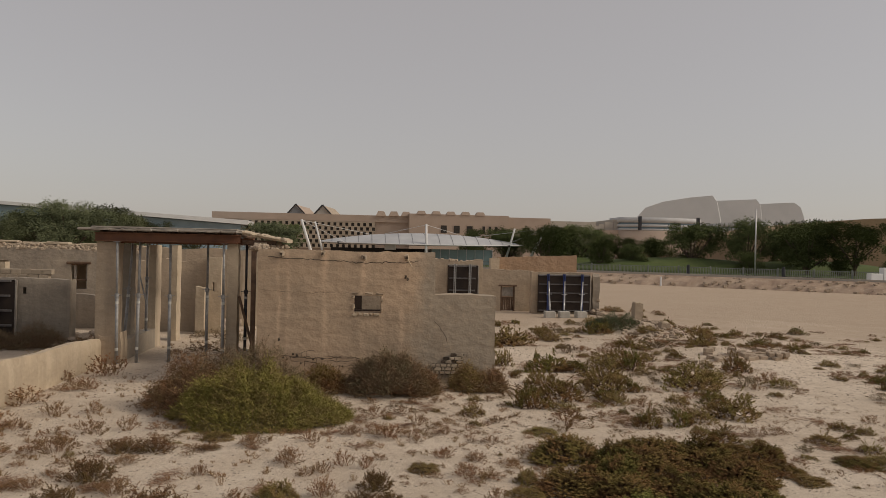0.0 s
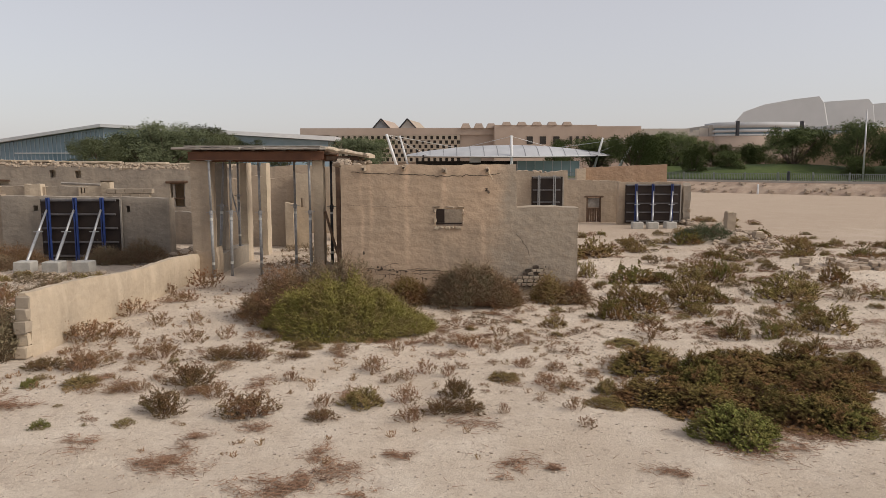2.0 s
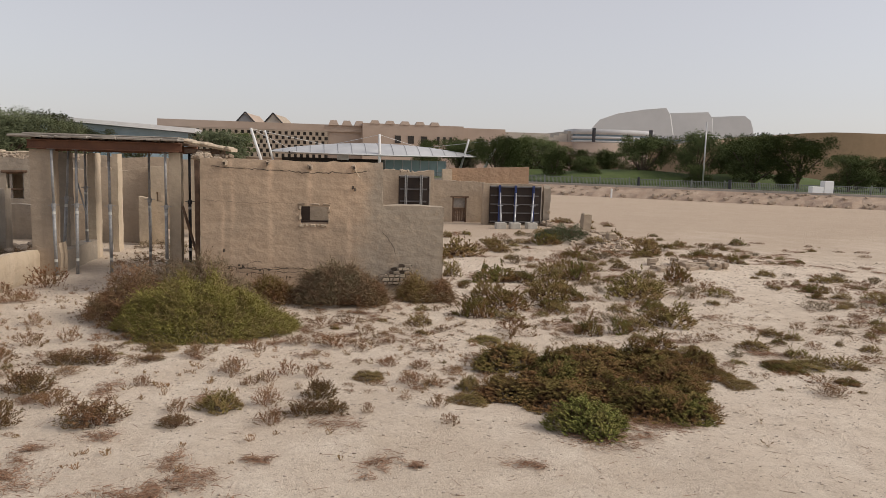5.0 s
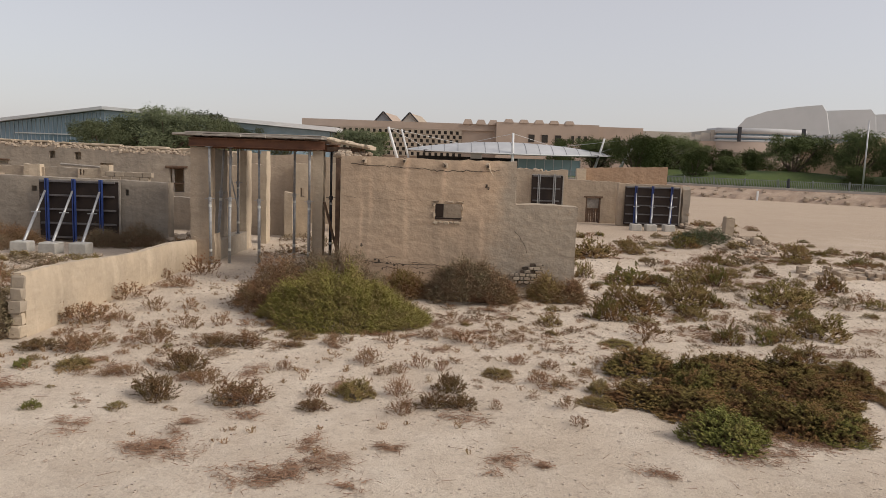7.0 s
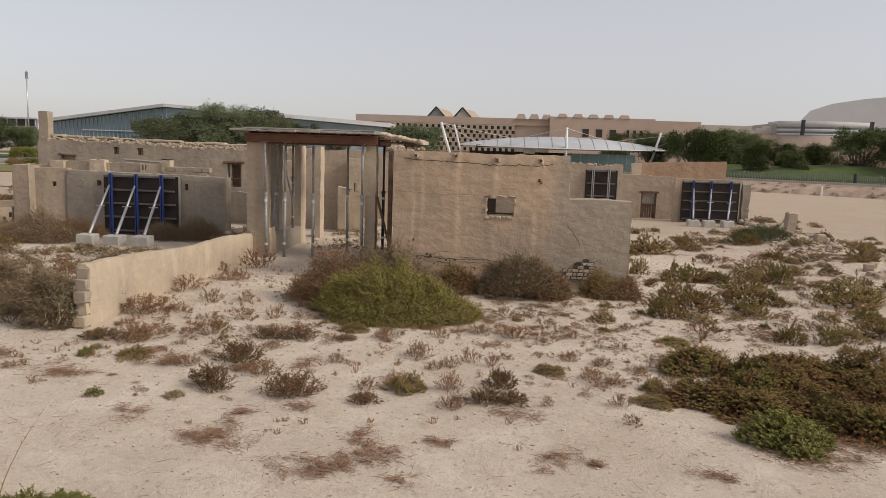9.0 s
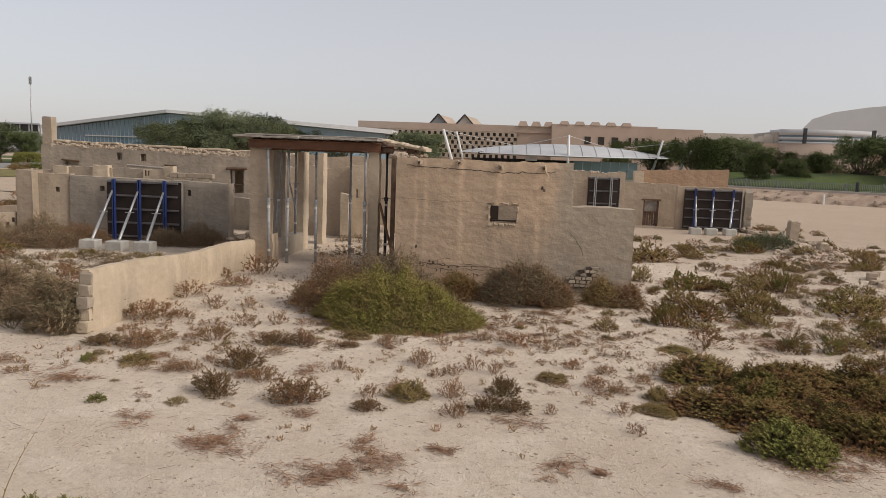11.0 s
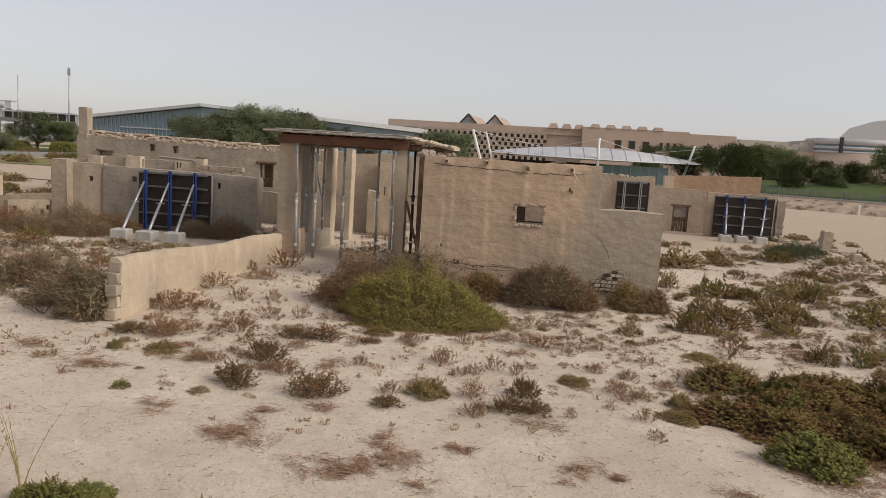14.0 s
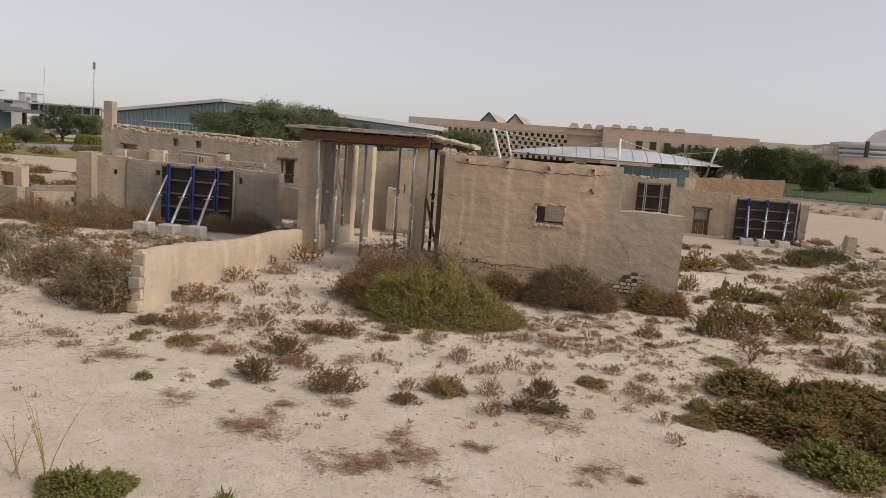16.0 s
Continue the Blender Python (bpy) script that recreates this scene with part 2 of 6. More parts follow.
DRYGRASS = plain("dry_grass", (0.24, 0.20, 0.09), (0.14, 0.14, 0.055), 0.4, 0.95, 0, 0.6, 0.1, (0.30, 0.24, 0.14))
PAVING = plain("pale_paving", (0.42, 0.40, 0.37), (0.34, 0.325, 0.30), 0.8, 0.85, 0, 0.2)
# saturation lowered to put the distance haze into the stone colour
CLADDING = plain("sandstone_cladding", (0.425, 0.335, 0.27), (0.37, 0.29, 0.232), 0.15, 0.85, 0, 0.2)
LATTICE = plain("lattice_screen", (0.40, 0.33, 0.26), (0.34, 0.28, 0.215), 0.3, 0.85, 0, 0.1)
MULLION = plain("grey_mullion", (0.3, 0.34, 0.37), (0.24, 0.28, 0.31), 0.5, 0.5)
GREYWALL = plain("grey_kerb_wall", (0.25, 0.255, 0.26), (0.20, 0.205, 0.21), 0.5, 0.85, 0, 0.1)
DARKVOID = plain("dark_recess", (0.045, 0.038, 0.032), (0.03, 0.026, 0.022), 2, 0.6)
WHITE = plain("white_paint", (0.72, 0.72, 0.71), (0.62, 0.62, 0.61), 0.5, 0.6, 0, 0.05)
MEMBRANE = plain("white_membrane", (0.5, 0.505, 0.51), (0.40, 0.405, 0.415), 0.25, 0.6, 0, 0.1)
# white of the far halls, greyed in the colour for haze
BAND = plain("hazed_white", (0.5, 0.5, 0.5), (0.44, 0.44, 0.445), 0.3, 0.7)
CONCRETE = plain("pale_concrete", (0.44, 0.40, 0.35), (0.37, 0.335, 0.29), 0.3, 0.85, 0, 0.1)
# metal grey raised to include the haze over the dome
DOMEMETAL = plain("dome_metal", (0.46, 0.465, 0.47), (0.41, 0.415, 0.42), 0.04, 0.7, 0.0, 0.0)
# blue base lightened to carry the reflected sky in the colour
GLASSBLUE = plain("sky_toned_glazing", (0.2, 0.27, 0.32), (0.15, 0.215, 0.26), 0.3, 0.15, 0, 0.0, 0.6)
GLASSTEAL = plain("teal_glass_screen", (0.24, 0.33, 0.33), (0.19, 0.27, 0.275), 0.3, 0.25, 0, 0.0, 0.5)
BANK = plain("stony_bank", (0.47, 0.36, 0.27), (0.33, 0.24, 0.18), 0.9, 0.95, 0, 0.8, 0.1, (0.56, 0.47, 0.38))
FENCE = plain("grey_fence", (0.24, 0.25, 0.23), (0.18, 0.19, 0.175), 2, 0.6, 0.2, 0.0)


# ---------- mesh helpers ----------
class Mesh:
    """Collects vertices and faces; every call adds closed or thin pieces."""

    def __init__(self):
        self.v, self.f = [], []

    def quad_strip(self, rings, close=True, caps=True):
        base, n = len(self.v), len(rings[0])
        for ring in rings:
            self.v.extend(ring)
        for i in range(len(rings) - 1):
            for j in range(n if close else n - 1):
                a, b = base + i * n + j, base + i * n + (j + 1) % n
                self.f.append((a, b, b + n, a + n))
        if caps and close:
            self.f.append(tuple(base + j for j in reversed(range(n))))
            self.f.append(tuple(base + (len(rings) - 1) * n + j for j in range(n)))
        return self

    def tube(self, p, q, r0, r1=None, n=6):
        p, q = Vector(p), Vector(q)
        r1 = r0 if r1 is None else r1
        w = (q - p).normalized()
        u = w.orthogonal().normalized()
        s = w.cross(u)
        ring = [(u * math.cos(2 * math.pi * k / n) + s * math.sin(2 * math.pi * k / n)) for k in range(n)]
        return self.quad_strip([[tuple(p + d * r0) for d in ring], [tuple(q + d * r1) for d in ring]], caps=n > 3)

    def box(self, x0, y0, z0, x1, y1, z1, bevel=0.0, jitter=0.0, rnd=random):
        """A box with chamfered upright and top edges, and uneven corners."""
        b = min(bevel, (x1 - x0) * 0.3, (y1 - y0) * 0.3, (z1 - z0) * 0.3)

        def ring(z, inset):
            pts = [(x0 + inset + b, y0 + inset), (x1 - inset - b, y0 + inset), (x1 - inset, y0 + inset + b), (x1 - inset, y1 - inset - b),
                   (x1 - inset - b, y1 - inset), (x0 + inset + b, y1 - inset), (x0 + inset, y1 - inset - b), (x0 + inset, y0 + inset + b)]
            if b == 0:
                pts = [(x0, y0), (x1, y0), (x1, y1), (x0, y1)]
            return [(x + rnd.uniform(-jitter, jitter), y + rnd.uniform(-jitter, jitter), z + rnd.uniform(-jitter, jitter)) for x, y in pts]

        rings = [ring(z0, 0), ring(z1, 0)] if b == 0 else [ring(z0, b), ring(z0 + b, 0), ring(z1 - b, 0), ring(z1, b)]
        return self.quad_strip(rings)

    def leaf(self, p, d, length, width, side):
        s = side * (width * 0.5)
        base = len(self.v)
        self.v.extend((tuple(p + s), tuple(p + d * length), tuple(p - s)))
        self.f.append((base, base + 1, base + 2))

    def data(self, name, mat, smooth=False):
        me = bpy.data.meshes.new(name)
        me.from_pydata(self.v, [], self.f)
        me.materials.append(mat)
        if smooth:
            me.shade_smooth()
            if smooth == "edges":
                me.set_sharp_from_angle(angle=radians(38))
        me.update()
        return me


def part(name, mesh, mat, parent=None, label="", smooth=False):
    """Links a Mesh (or mesh data) as one object under a thing or a part."""
    ob = new(name, mesh if isinstance(mesh, bpy.types.Mesh) else mesh.data(name, mat, smooth))
    if parent is not None:
        ob.parent = parent
    return tagged(ob, label)


def thing(name, label, category, group="", kind="", at=(0, 0, 0), turn=0.0):
    ob = new(name)
    ob.empty_display_size = 0.2
    ob.matrix_world = pose(*at, 0, 0, turn)
    return tagged(ob, label, category, group, kind)


def hand(x, y, z, amp):
    """A slow unevenness of hand-built work."""
    return amp * (noise.noise(Vector((x * 1.7, y * 1.7, z * 1.7))) + 0.5 * noise.noise(Vector((x * 5.1, y * 5.1, z * 5.1))))


def wall_mesh(a, b, thick, top, z0=-0.3, holes=(), step=0.16, amp=0.018, ragged=0.015, edge=0.0, upper=1, cuts=()):
    """A wall whose front face runs from a to b (seen with a at the left), thickness behind it. top: height, or a function of the
    distance along it, reached in upper rows; cuts: more places along it. holes: (s0, s1, z0, z1) through it. Corners and openings are rounded by the unevenness."""
    a, b = Vector((*a, 0)), Vector((*b, 0))
    length = (b - a).length
    along = (b - a) / length
    back = Vector((-along.y, along.x, 0)) * thick
    tops = top if callable(top) else (lambda s: top)
    ss = sorted({0.0, length, *[length * k / max(1, round(length / step)) for k in range(max(1, round(length / step)))], *[h[0] for h in holes], *[h[1] for h in holes], *cuts})
    low = min(tops(s) for s in ss) - 0.08
    zs = sorted({z0, low, *[z0 + (low - z0) * k / max(1, round((low - z0) / step)) for k in range(max(1, round((low - z0) / step)))], *[h[2] for h in holes], *[h[3] for h in holes]})
    nz = len(zs) + upper
    m = Mesh()
    for side in (0, 1):
        for s in ss:
            for j in range(nz):
                z = zs[j] if j < len(zs) else zs[-1] + (tops(s) + hand(s * 3 + a.x, a.y, 7.0, ragged) * 1.5 - zs[-1]) * (j - len(zs) + 1) / upper
                p = a + along * s + back * side
                n = -back.normalized() if side == 0 else back.normalized()
                inset = edge if (j == nz - 1) else 0.0
                p = p + n * (hand(p.x + a.x, p.y, z + 3 * side, amp) - inset)
                if s == 0.0 or s == length:
                    p = p + along * hand(p.x, p.y, z * 2, ragged)
                m.v.append((p.x, p.y, z))

    def vid(side, i, j):
        return side * len(ss) * nz + i * nz + j

    def solid(i, j):
        if not (0 <= i < len(ss) - 1 and 0 <= j < nz - 1):
            return False
        sm = (ss[i] + ss[i + 1]) / 2
        zm = (zs[j] + zs[j + 1]) / 2 if j + 1 < len(zs) else zs[-1] + 0.01
        return not any(h[0] < sm < h[1] and h[2] < zm < h[3] for h in holes)

    for i in range(len(ss) - 1):
        for j in range(nz - 1):
            if not solid(i, j):
                continue
            m.f.append((vid(0, i, j), vid(0, i + 1, j), vid(0, i + 1, j + 1), vid(0, i, j + 1)))
            m.f.append((vid(1, i + 1, j), vid(1, i, j), vid(1, i, j + 1), vid(1, i + 1, j + 1)))
            for di, dj, e in ((-1, 0, ((i, j + 1), (i, j))), (1, 0, ((i + 1, j), (i + 1, j + 1))), (0, -1, ((i, j), (i + 1, j))), (0, 1, ((i + 1, j + 1), (i, j + 1)))):
                if not solid(i + di, j + dj):
                    (i0, j0), (i1, j1) = e
                    m.f.append((vid(0, i1, j1), vid(0, i0, j0), vid(1, i0, j0), vid(1, i1, j1)))
    return m


def stone_data(name, mat, seed, sx, sy, sz):
    """One rough stone: a chamfered block with pushed-about corners, standing on z = 0."""
    rnd = random.Random(seed)
    return Mesh().box(-sx / 2, -sy / 2, 0, sx / 2, sy / 2, sz, min(sx, sy, sz) * 0.25, min(sx, sy, sz) * 0.12, rnd).data(name, mat)


def ground_z(x, y):
    near = 1.0 / (1.0 + (max(0.0, math.hypot(x, y) - 30.0) / 15.0) ** 2)
    z = near * (0.05 * noise.noise(Vector((x * 0.35, y * 0.35, 0))) + 0.03 * noise.noise(Vector((x * 1.1, y * 1.1, 4))))
    # spoil heap by the stone post, drift against the front wall
    z += 0.42 * math.exp(-((x - 9.9) / 1.3) ** 2 - ((y - 25.3) / 2.2) ** 2)
    z += 0.16 * math.exp(-((x - 10.2) / 2.2) ** 2 - ((y - 20.0) / 1.6) ** 2)
    z += 0.14 * math.exp(-((x + 1.2) / 3.0) ** 2 - ((y - 14.3) / 1.1) ** 2)
    return z


# ---------- ground ----------
def graded(lo, hi, fine_lo, fine_hi, fine, grow=1.13):
    xs = [fine_lo + fine * k for k in range(int((fine_hi - fine_lo) / fine) + 1)]
    d, x = fine, xs[-1]
    while x < hi:
        d *= grow
        x += d
        xs.append(x)
    d, x = fine, xs[0]
    while x > lo:
        d *= grow
        x -= d
        xs.insert(0, x)
    return xs


def build_ground():
    xs, ys = graded(-1500, 1500, -16, 16, 0.19), graded(-300, 2500, 2.5, 30, 0.19)
    m = Mesh()
    m.v = [(x, y, ground_z(x, y)) for y in ys for x in xs]
    n = len(xs)
    m.f = [(j * n + i, j * n + i + 1, (j + 1) * n + i + 1, (j + 1) * n + i) for j in range(len(ys) - 1) for i in range(n - 1)]
    tagged(part("ground", m, SAND, None, "", True), "pale stony desert sand with low scrub", "ground", "", "structure")


build_ground()


# ---------- the ruined house ----------
def structure_wall(name, label, mat, *args, **kw):
    return tagged(part(name, wall_mesh(*args, **kw), mat, None, "", "edges"), label, "wall", "", "structure")


FRONT_Y = 14.85
wall_front = structure_wall("wall_front", "tan plastered ruin wall with a small window, lower grey end and a long crack", PLASTER_FRONT,
                            (-2.10, FRONT_Y), (2.69, FRONT_Y), 0.45, lambda s: 2.765 + 0.006 * math.sin(s * 2.1) if s < 3.535 else 1.91 + 0.01 * math.sin(s * 5),
                            holes=((1.91, 2.45, 1.52, 1.87),), edge=0.02, upper=6, cuts=(3.53, 3.545))
# hidden by the front wall; top falls away to let sun onto wall_inner
structure_wall("wall_side_right", "tan plastered side wall behind the front wall", PLASTER, (1.05, 15.32), (1.06, 19.4), 0.4, lambda s: 2.2 - 0.42 * s)
structure_wall("wall_side_left", "tan plastered inner side wall", PLASTER, (-2.09, 20.2), (-2.10, 15.32), 0.35, lambda s: 2.3 + 0.08 * s)
structure_wall("wall_court", "low pale plastered courtyard wall with a broken end", PLASTER_PALE, (-6.02, 10.45), (-6.02, 17.85), 0.2,
               lambda s: 0.93 - 0.045 * s + 0.03 * math.sin(s * 1.3), edge=0.04)
structure_wall("wall_panelled", "grey plastered ruin wall held by a shoring panel", PLASTER_GREY, (-12.98, 21.4), (-8.02, 21.3), 0.4,
               lambda s: 1.86 - 0.012 * s, holes=((0.95, 1.1, 1.42, 1.58), (3.7, 3.8, 1.38, 1.56)), edge=0.02)
structure_wall("wall_return", "short angled plaster wall beside a corner pier", PLASTER, (-13.95, 21.25), (-12.98, 21.45), 0.35, 1.9, holes=((0.55, 0.67, 1.35, 1.5),))
structure_wall("wall_pier", "tall narrow plaster pier at the wall's corner", PLASTER, (-14.42, 21.0), (-13.9, 20.98), 0.5, 1.98)
structure_wall("wall_back_long", "long plastered back wall with rubble along its broken top", PLASTER_GREY, (-20.85, 32.2), (-9.0, 32.0), 0.6,
               lambda s: 2.76 - 0.025 * s, holes=((3.58, 3.86, 2.18, 2.5), (4.7, 4.98, 2.16, 2.48), (8.85, 9.5, 0.9, 1.95), (1.1, 1.76, 1.86, 2.1), (5.8, 6.38, 1.72, 2.04)))
structure_wall("wall_chimney", "slender plaster pier standing above the back wall", PLASTER_WARM, (-20.83, 32.3), (-20.4, 32.3), 0.4, 4.0)
structure_wall("wall_rear_court", "grey plaster wall at the back of the porch", PLASTER, (-8.0, 24.6), (-4.9, 24.6), 0.35, lambda s: 2.33 + 0.05 * math.sin(s * 5))
structure_wall("wall_rear_pale", "pale plaster wall with a small square hole", PLASTER_PALE, (-4.97, 24.25), (-4.5, 24.25), 0.3, 2.45, holes=((0.2, 0.33, 1.35, 1.64),))
structure_wall("wall_low_court", "low grey plaster wall behind the rubble", PLASTER_GREY, (-9.6, 25.2), (-8.05, 25.2), 0.3, lambda s: 1.12 + 0.03 * math.sin(s * 4))
structure_wall("wall_rear_stub", "low broken plaster stub in the court", PLASTER_PALE, (-5.22, 23.9), (-4.95, 23.9), 0.3, lambda s: 1.52 - 0.2 * s)
structure_wall("wall_rear_far", "plaster wall behind the porch court", PLASTER, (-8.5, 29.5), (-2.6, 29.5), 0.4, lambda s: 2.69 + 0.04 * math.sin(s * 3))
structure_wall("wall_rear_right", "pale plaster wall behind the porch's open side", PLASTER_PALE, (-4.2, 26.6), (-1.6, 26.6), 0.3, 2.45)
structure_wall("wall_stub_a", "broken plaster wall stub among the ruins", PLASTER_WARM, (-16.5, 25.0), (-13.62, 25.0), 0.35, lambda s: (1.85 if s < 0.8 else 2.02) + 0.02 * math.sin(s * 4))
structure_wall("wall_stub_b", "broken grey wall stub among the ruins", PLASTER_GREY, (-13.62, 25.05), (-12.47, 25.05), 0.35, lambda s: 2.01 + 0.02 * math.sin(s * 3))
structure_wall("wall_stub_c", "pale plastered block wall stub among the ruins", PLASTER_PALE, (-12.45, 24.95), (-11.5, 24.95), 0.35, lambda s: 1.99 + 0.06 * s, holes=((0.06, 0.12, 1.78, 1.98), (0.17, 0.22, 1.8, 1.96)))
structure_wall("wall_low_left", "low plaster wall with small square holes", PLASTER, (-15.1, 20.0), (-14.35, 21.3), 0.28, 0.7,
               holes=((0.12, 0.24, 0.4, 0.55), (0.12, 0.24, 0.12, 0.26), (0.92, 1.02, 0.26, 0.42), (1.1, 1.18, 0.4, 0.55), (1.26, 1.34, 0.24, 0.38)))
structure_wall("wall_low_mid", "low plaster wall behind the shrubs", PLASTER, (-17.2, 22.4), (-15.2, 22.6), 0.3, lambda s: 0.62 + 0.1 * s)
structure_wall("wall_low_end", "broken low plaster wall end", PLASTER_WARM, (-17.5, 21.1), (-16.35, 20.9), 0.3, 0.71)
structure_wall("wall_low_far", "low broken plaster wall", PLASTER_WARM, (-18.75, 21.5), (-18.12, 21.5), 0.3, 0.73)
structure_wall("wall_door_ruin", "ruined doorway in a broken plaster wall", PLASTER_PALE, (-20.45, 24.5), (-19.0, 24.5), 0.4, lambda s: 1.16 - 0.05 * abs(s - 0.8),
               holes=((0.6, 1.13, 0.0, 0.9),))
part("door_infill", Mesh().box(-19.85, 24.75, 0, -19.3, 24.8, 0.9), PLASTER_BROWN, bpy.data.objects["wall_door_ruin"])
structure_wall("wall_mid", "plaster wall carrying a dark shoring panel", PLASTER, (2.6, 27.9), (4.62, 27.9), 0.4, lambda s: 2.45 + 0.05 * math.sin(s * 4))
structure_wall("wall_far_door", "tan plaster wall with a wooden door", PLASTER, (5.2, 34.5), (8.2, 34.5), 0.4, lambda s: 2.0 - 0.02 * s, holes=((1.42, 2.12, -0.1, 1.2),))
structure_wall("wall_far_panelled", "plaster wall held by a dark shoring panel", PLASTER, (7.8, 33.1), (10.55, 33.0), 0.4, lambda s: 1.92)
structure_wall("wall_far_end", "broken rubble end of the shored wall", PLASTER_GREY, (10.95, 32.9), (11.2, 34.6), 0.3, lambda s: 1.75 - 0.25 * s + 0.1 * math.sin(s * 9), amp=0.06, ragged=0.09)
structure_wall("wall_brown", "smooth brown plaster wall beyond the ruin", PLASTER_BROWN, (7.9, 42.0), (12.6, 42.0), 0.4, lambda s: 2.5 + 0.04 * s)
structure_wall("wall_brown_side", "pale block end of the brown wall", PLASTER_PALE, (7.4, 41.6), (7.92, 41.6), 0.5, 2.45)


def build_porch():
    porch = thing("porch", "ruined plaster porch with flat board roof on steel props", "porch")
    # right pillar takes paler plaster to look lit although the side wall shades it
    for x0, x1, y0, y1, h, mt in ((-6.18, -5.72, 17.85, 18.3, 2.86, PLASTER), (-3.24, -2.985, 17.95, 18.35, 2.86, PLASTER_PALE),
                                  (-6.2, -5.84, 19.4, 19.75, 2.8, PLASTER_GREY), (-5.86, -5.67, 21.0, 21.55, 2.8, PLASTER_PALE), (-5.6, -5.44, 22.4, 22.9, 2.8, PLASTER_PALE)):
        part("pillar", wall_mesh((x0, y0), (x1, y0), y1 - y0, h, step=0.11, amp=0.014, ragged=0.016), mt, porch, "", "edges")
    part("plinth", wall_mesh((-6.1, 17.82), (-5.6, 17.82), 0.5, lambda s: 0.7 - 0.05 * math.sin(s * 9), step=0.1, amp=0.012, ragged=0.03), PLASTER, porch, "crumbling plaster footing", "edges")
    part("sill_wall", wall_mesh((-5.66, 18.5), (-5.66, 21.0), 0.3, 0.5), PLASTER_GREY, porch, "low grey plaster sill wall")
    part("threshold", wall_mesh((-3.0, 18.1), (-2.2, 18.1), 0.5, 0.28), PLASTER_GREY, porch)
    # roof: beams, boards and crumbling slab
    part("beam", Mesh().box(-6.2, 17.8, 2.88, -2.92, 17.84, 3.06, 0.006).box(-6.2, 17.74, 3.05, -2.92, 17.9, 3.075, 0.004).box(-6.2, 17.74, 2.87, -2.98, 17.9, 2.893, 0.004), RUSTBEAM, porch, "red-brown steel edge beam")
    part("beam", Mesh().box(-6.1, 18.07, 2.83, -3.3, 18.22, 2.94, 0.01), RUSTBEAM, porch)
    part("beam", Mesh().box(-6.2, 20.6, 2.84, -3.0, 20.8, 3.04, 0.01), RUSTBEAM, porch)
    for k in range(9):
        x = -6.1 + k * 0.38
        part("joist", Mesh().tube((x, 17.9, 3.075), (x + 0.03, 20.9, 3.075), 0.05, n=7), WOOD, porch)
    rnd = random.Random(5)
    x = -6.55
    while x < -3.0:
        w = rnd.uniform(0.22, 0.38)
        part("board", Mesh().box(x, 17.62 + rnd.uniform(-0.05, 0.05), 3.115 + rnd.uniform(0, 0.012), min(x + w, -2.9), 20.9, 3.16 + rnd.uniform(0, 0.02), 0.008, 0.008, rnd), GREYWOOD, porch)
        x += w + 0.01
    part("slab", Mesh().box(-6.4, 18.1, 3.185, -3.05, 21.0, 3.215, 0.02, 0.012, rnd), GREYWOOD, porch, "thin crumbling grey roof screed")
    crust = []   # broken roof crust sagging towards the front wall
    for k in range(22):
        x, z = -2.88 + 0.05 * k, 3.1 - 0.0085 * k
        y0 = 17.8 + 0.1 * noise.noise(Vector((k * 0.37, 1, 0))) + rnd.uniform(-0.02, 0.02)
        th = 0.085 + 0.03 * noise.noise(Vector((k * 0.5, 5, 0)))
        crust.append([(x, y0 + 0.03, z - 0.01), (x, 19.3, z), (x, 19.3, z + th), (x, y0 + 0.35, z + th + rnd.uniform(0, 0.02)), (x, y0, z + th - rnd.uniform(0, 0.02)), (x, y0 - 0.015, z + th * 0.5)])
    part("crust", Mesh().quad_strip(crust), PLASTER_PALE, porch, "broken pale roof crust")
    part("bearer", Mesh().box(-2.9, 17.95, 2.86, -2.1, 18.15, 2.96, 0.01, 0.01, rnd), WOOD, porch)
    part("bearer", Mesh().box(-2.62, 17.9, 2.78, -2.3, 18.3, 2.93, 0.02, 0.014, rnd), PLASTER, porch)
    part("post", Mesh().box(-2.67, 17.93, 0, -2.56, 18.03, 2.85, 0.01, 0.006, rnd), WOOD, porch, "dark timber post")
    part("strut", Mesh().tube((-2.95, 18.0, 1.62), (-2.62, 18.0, 0.42), 0.035, n=6), WOOD, porch)
    part("brace", Mesh().tube((-5.95, 20.35, 2.15), (-5.72, 20.35, 1.2), 0.022, n=6), GALV, porch, "thin steel brace")
    return porch


build_porch()


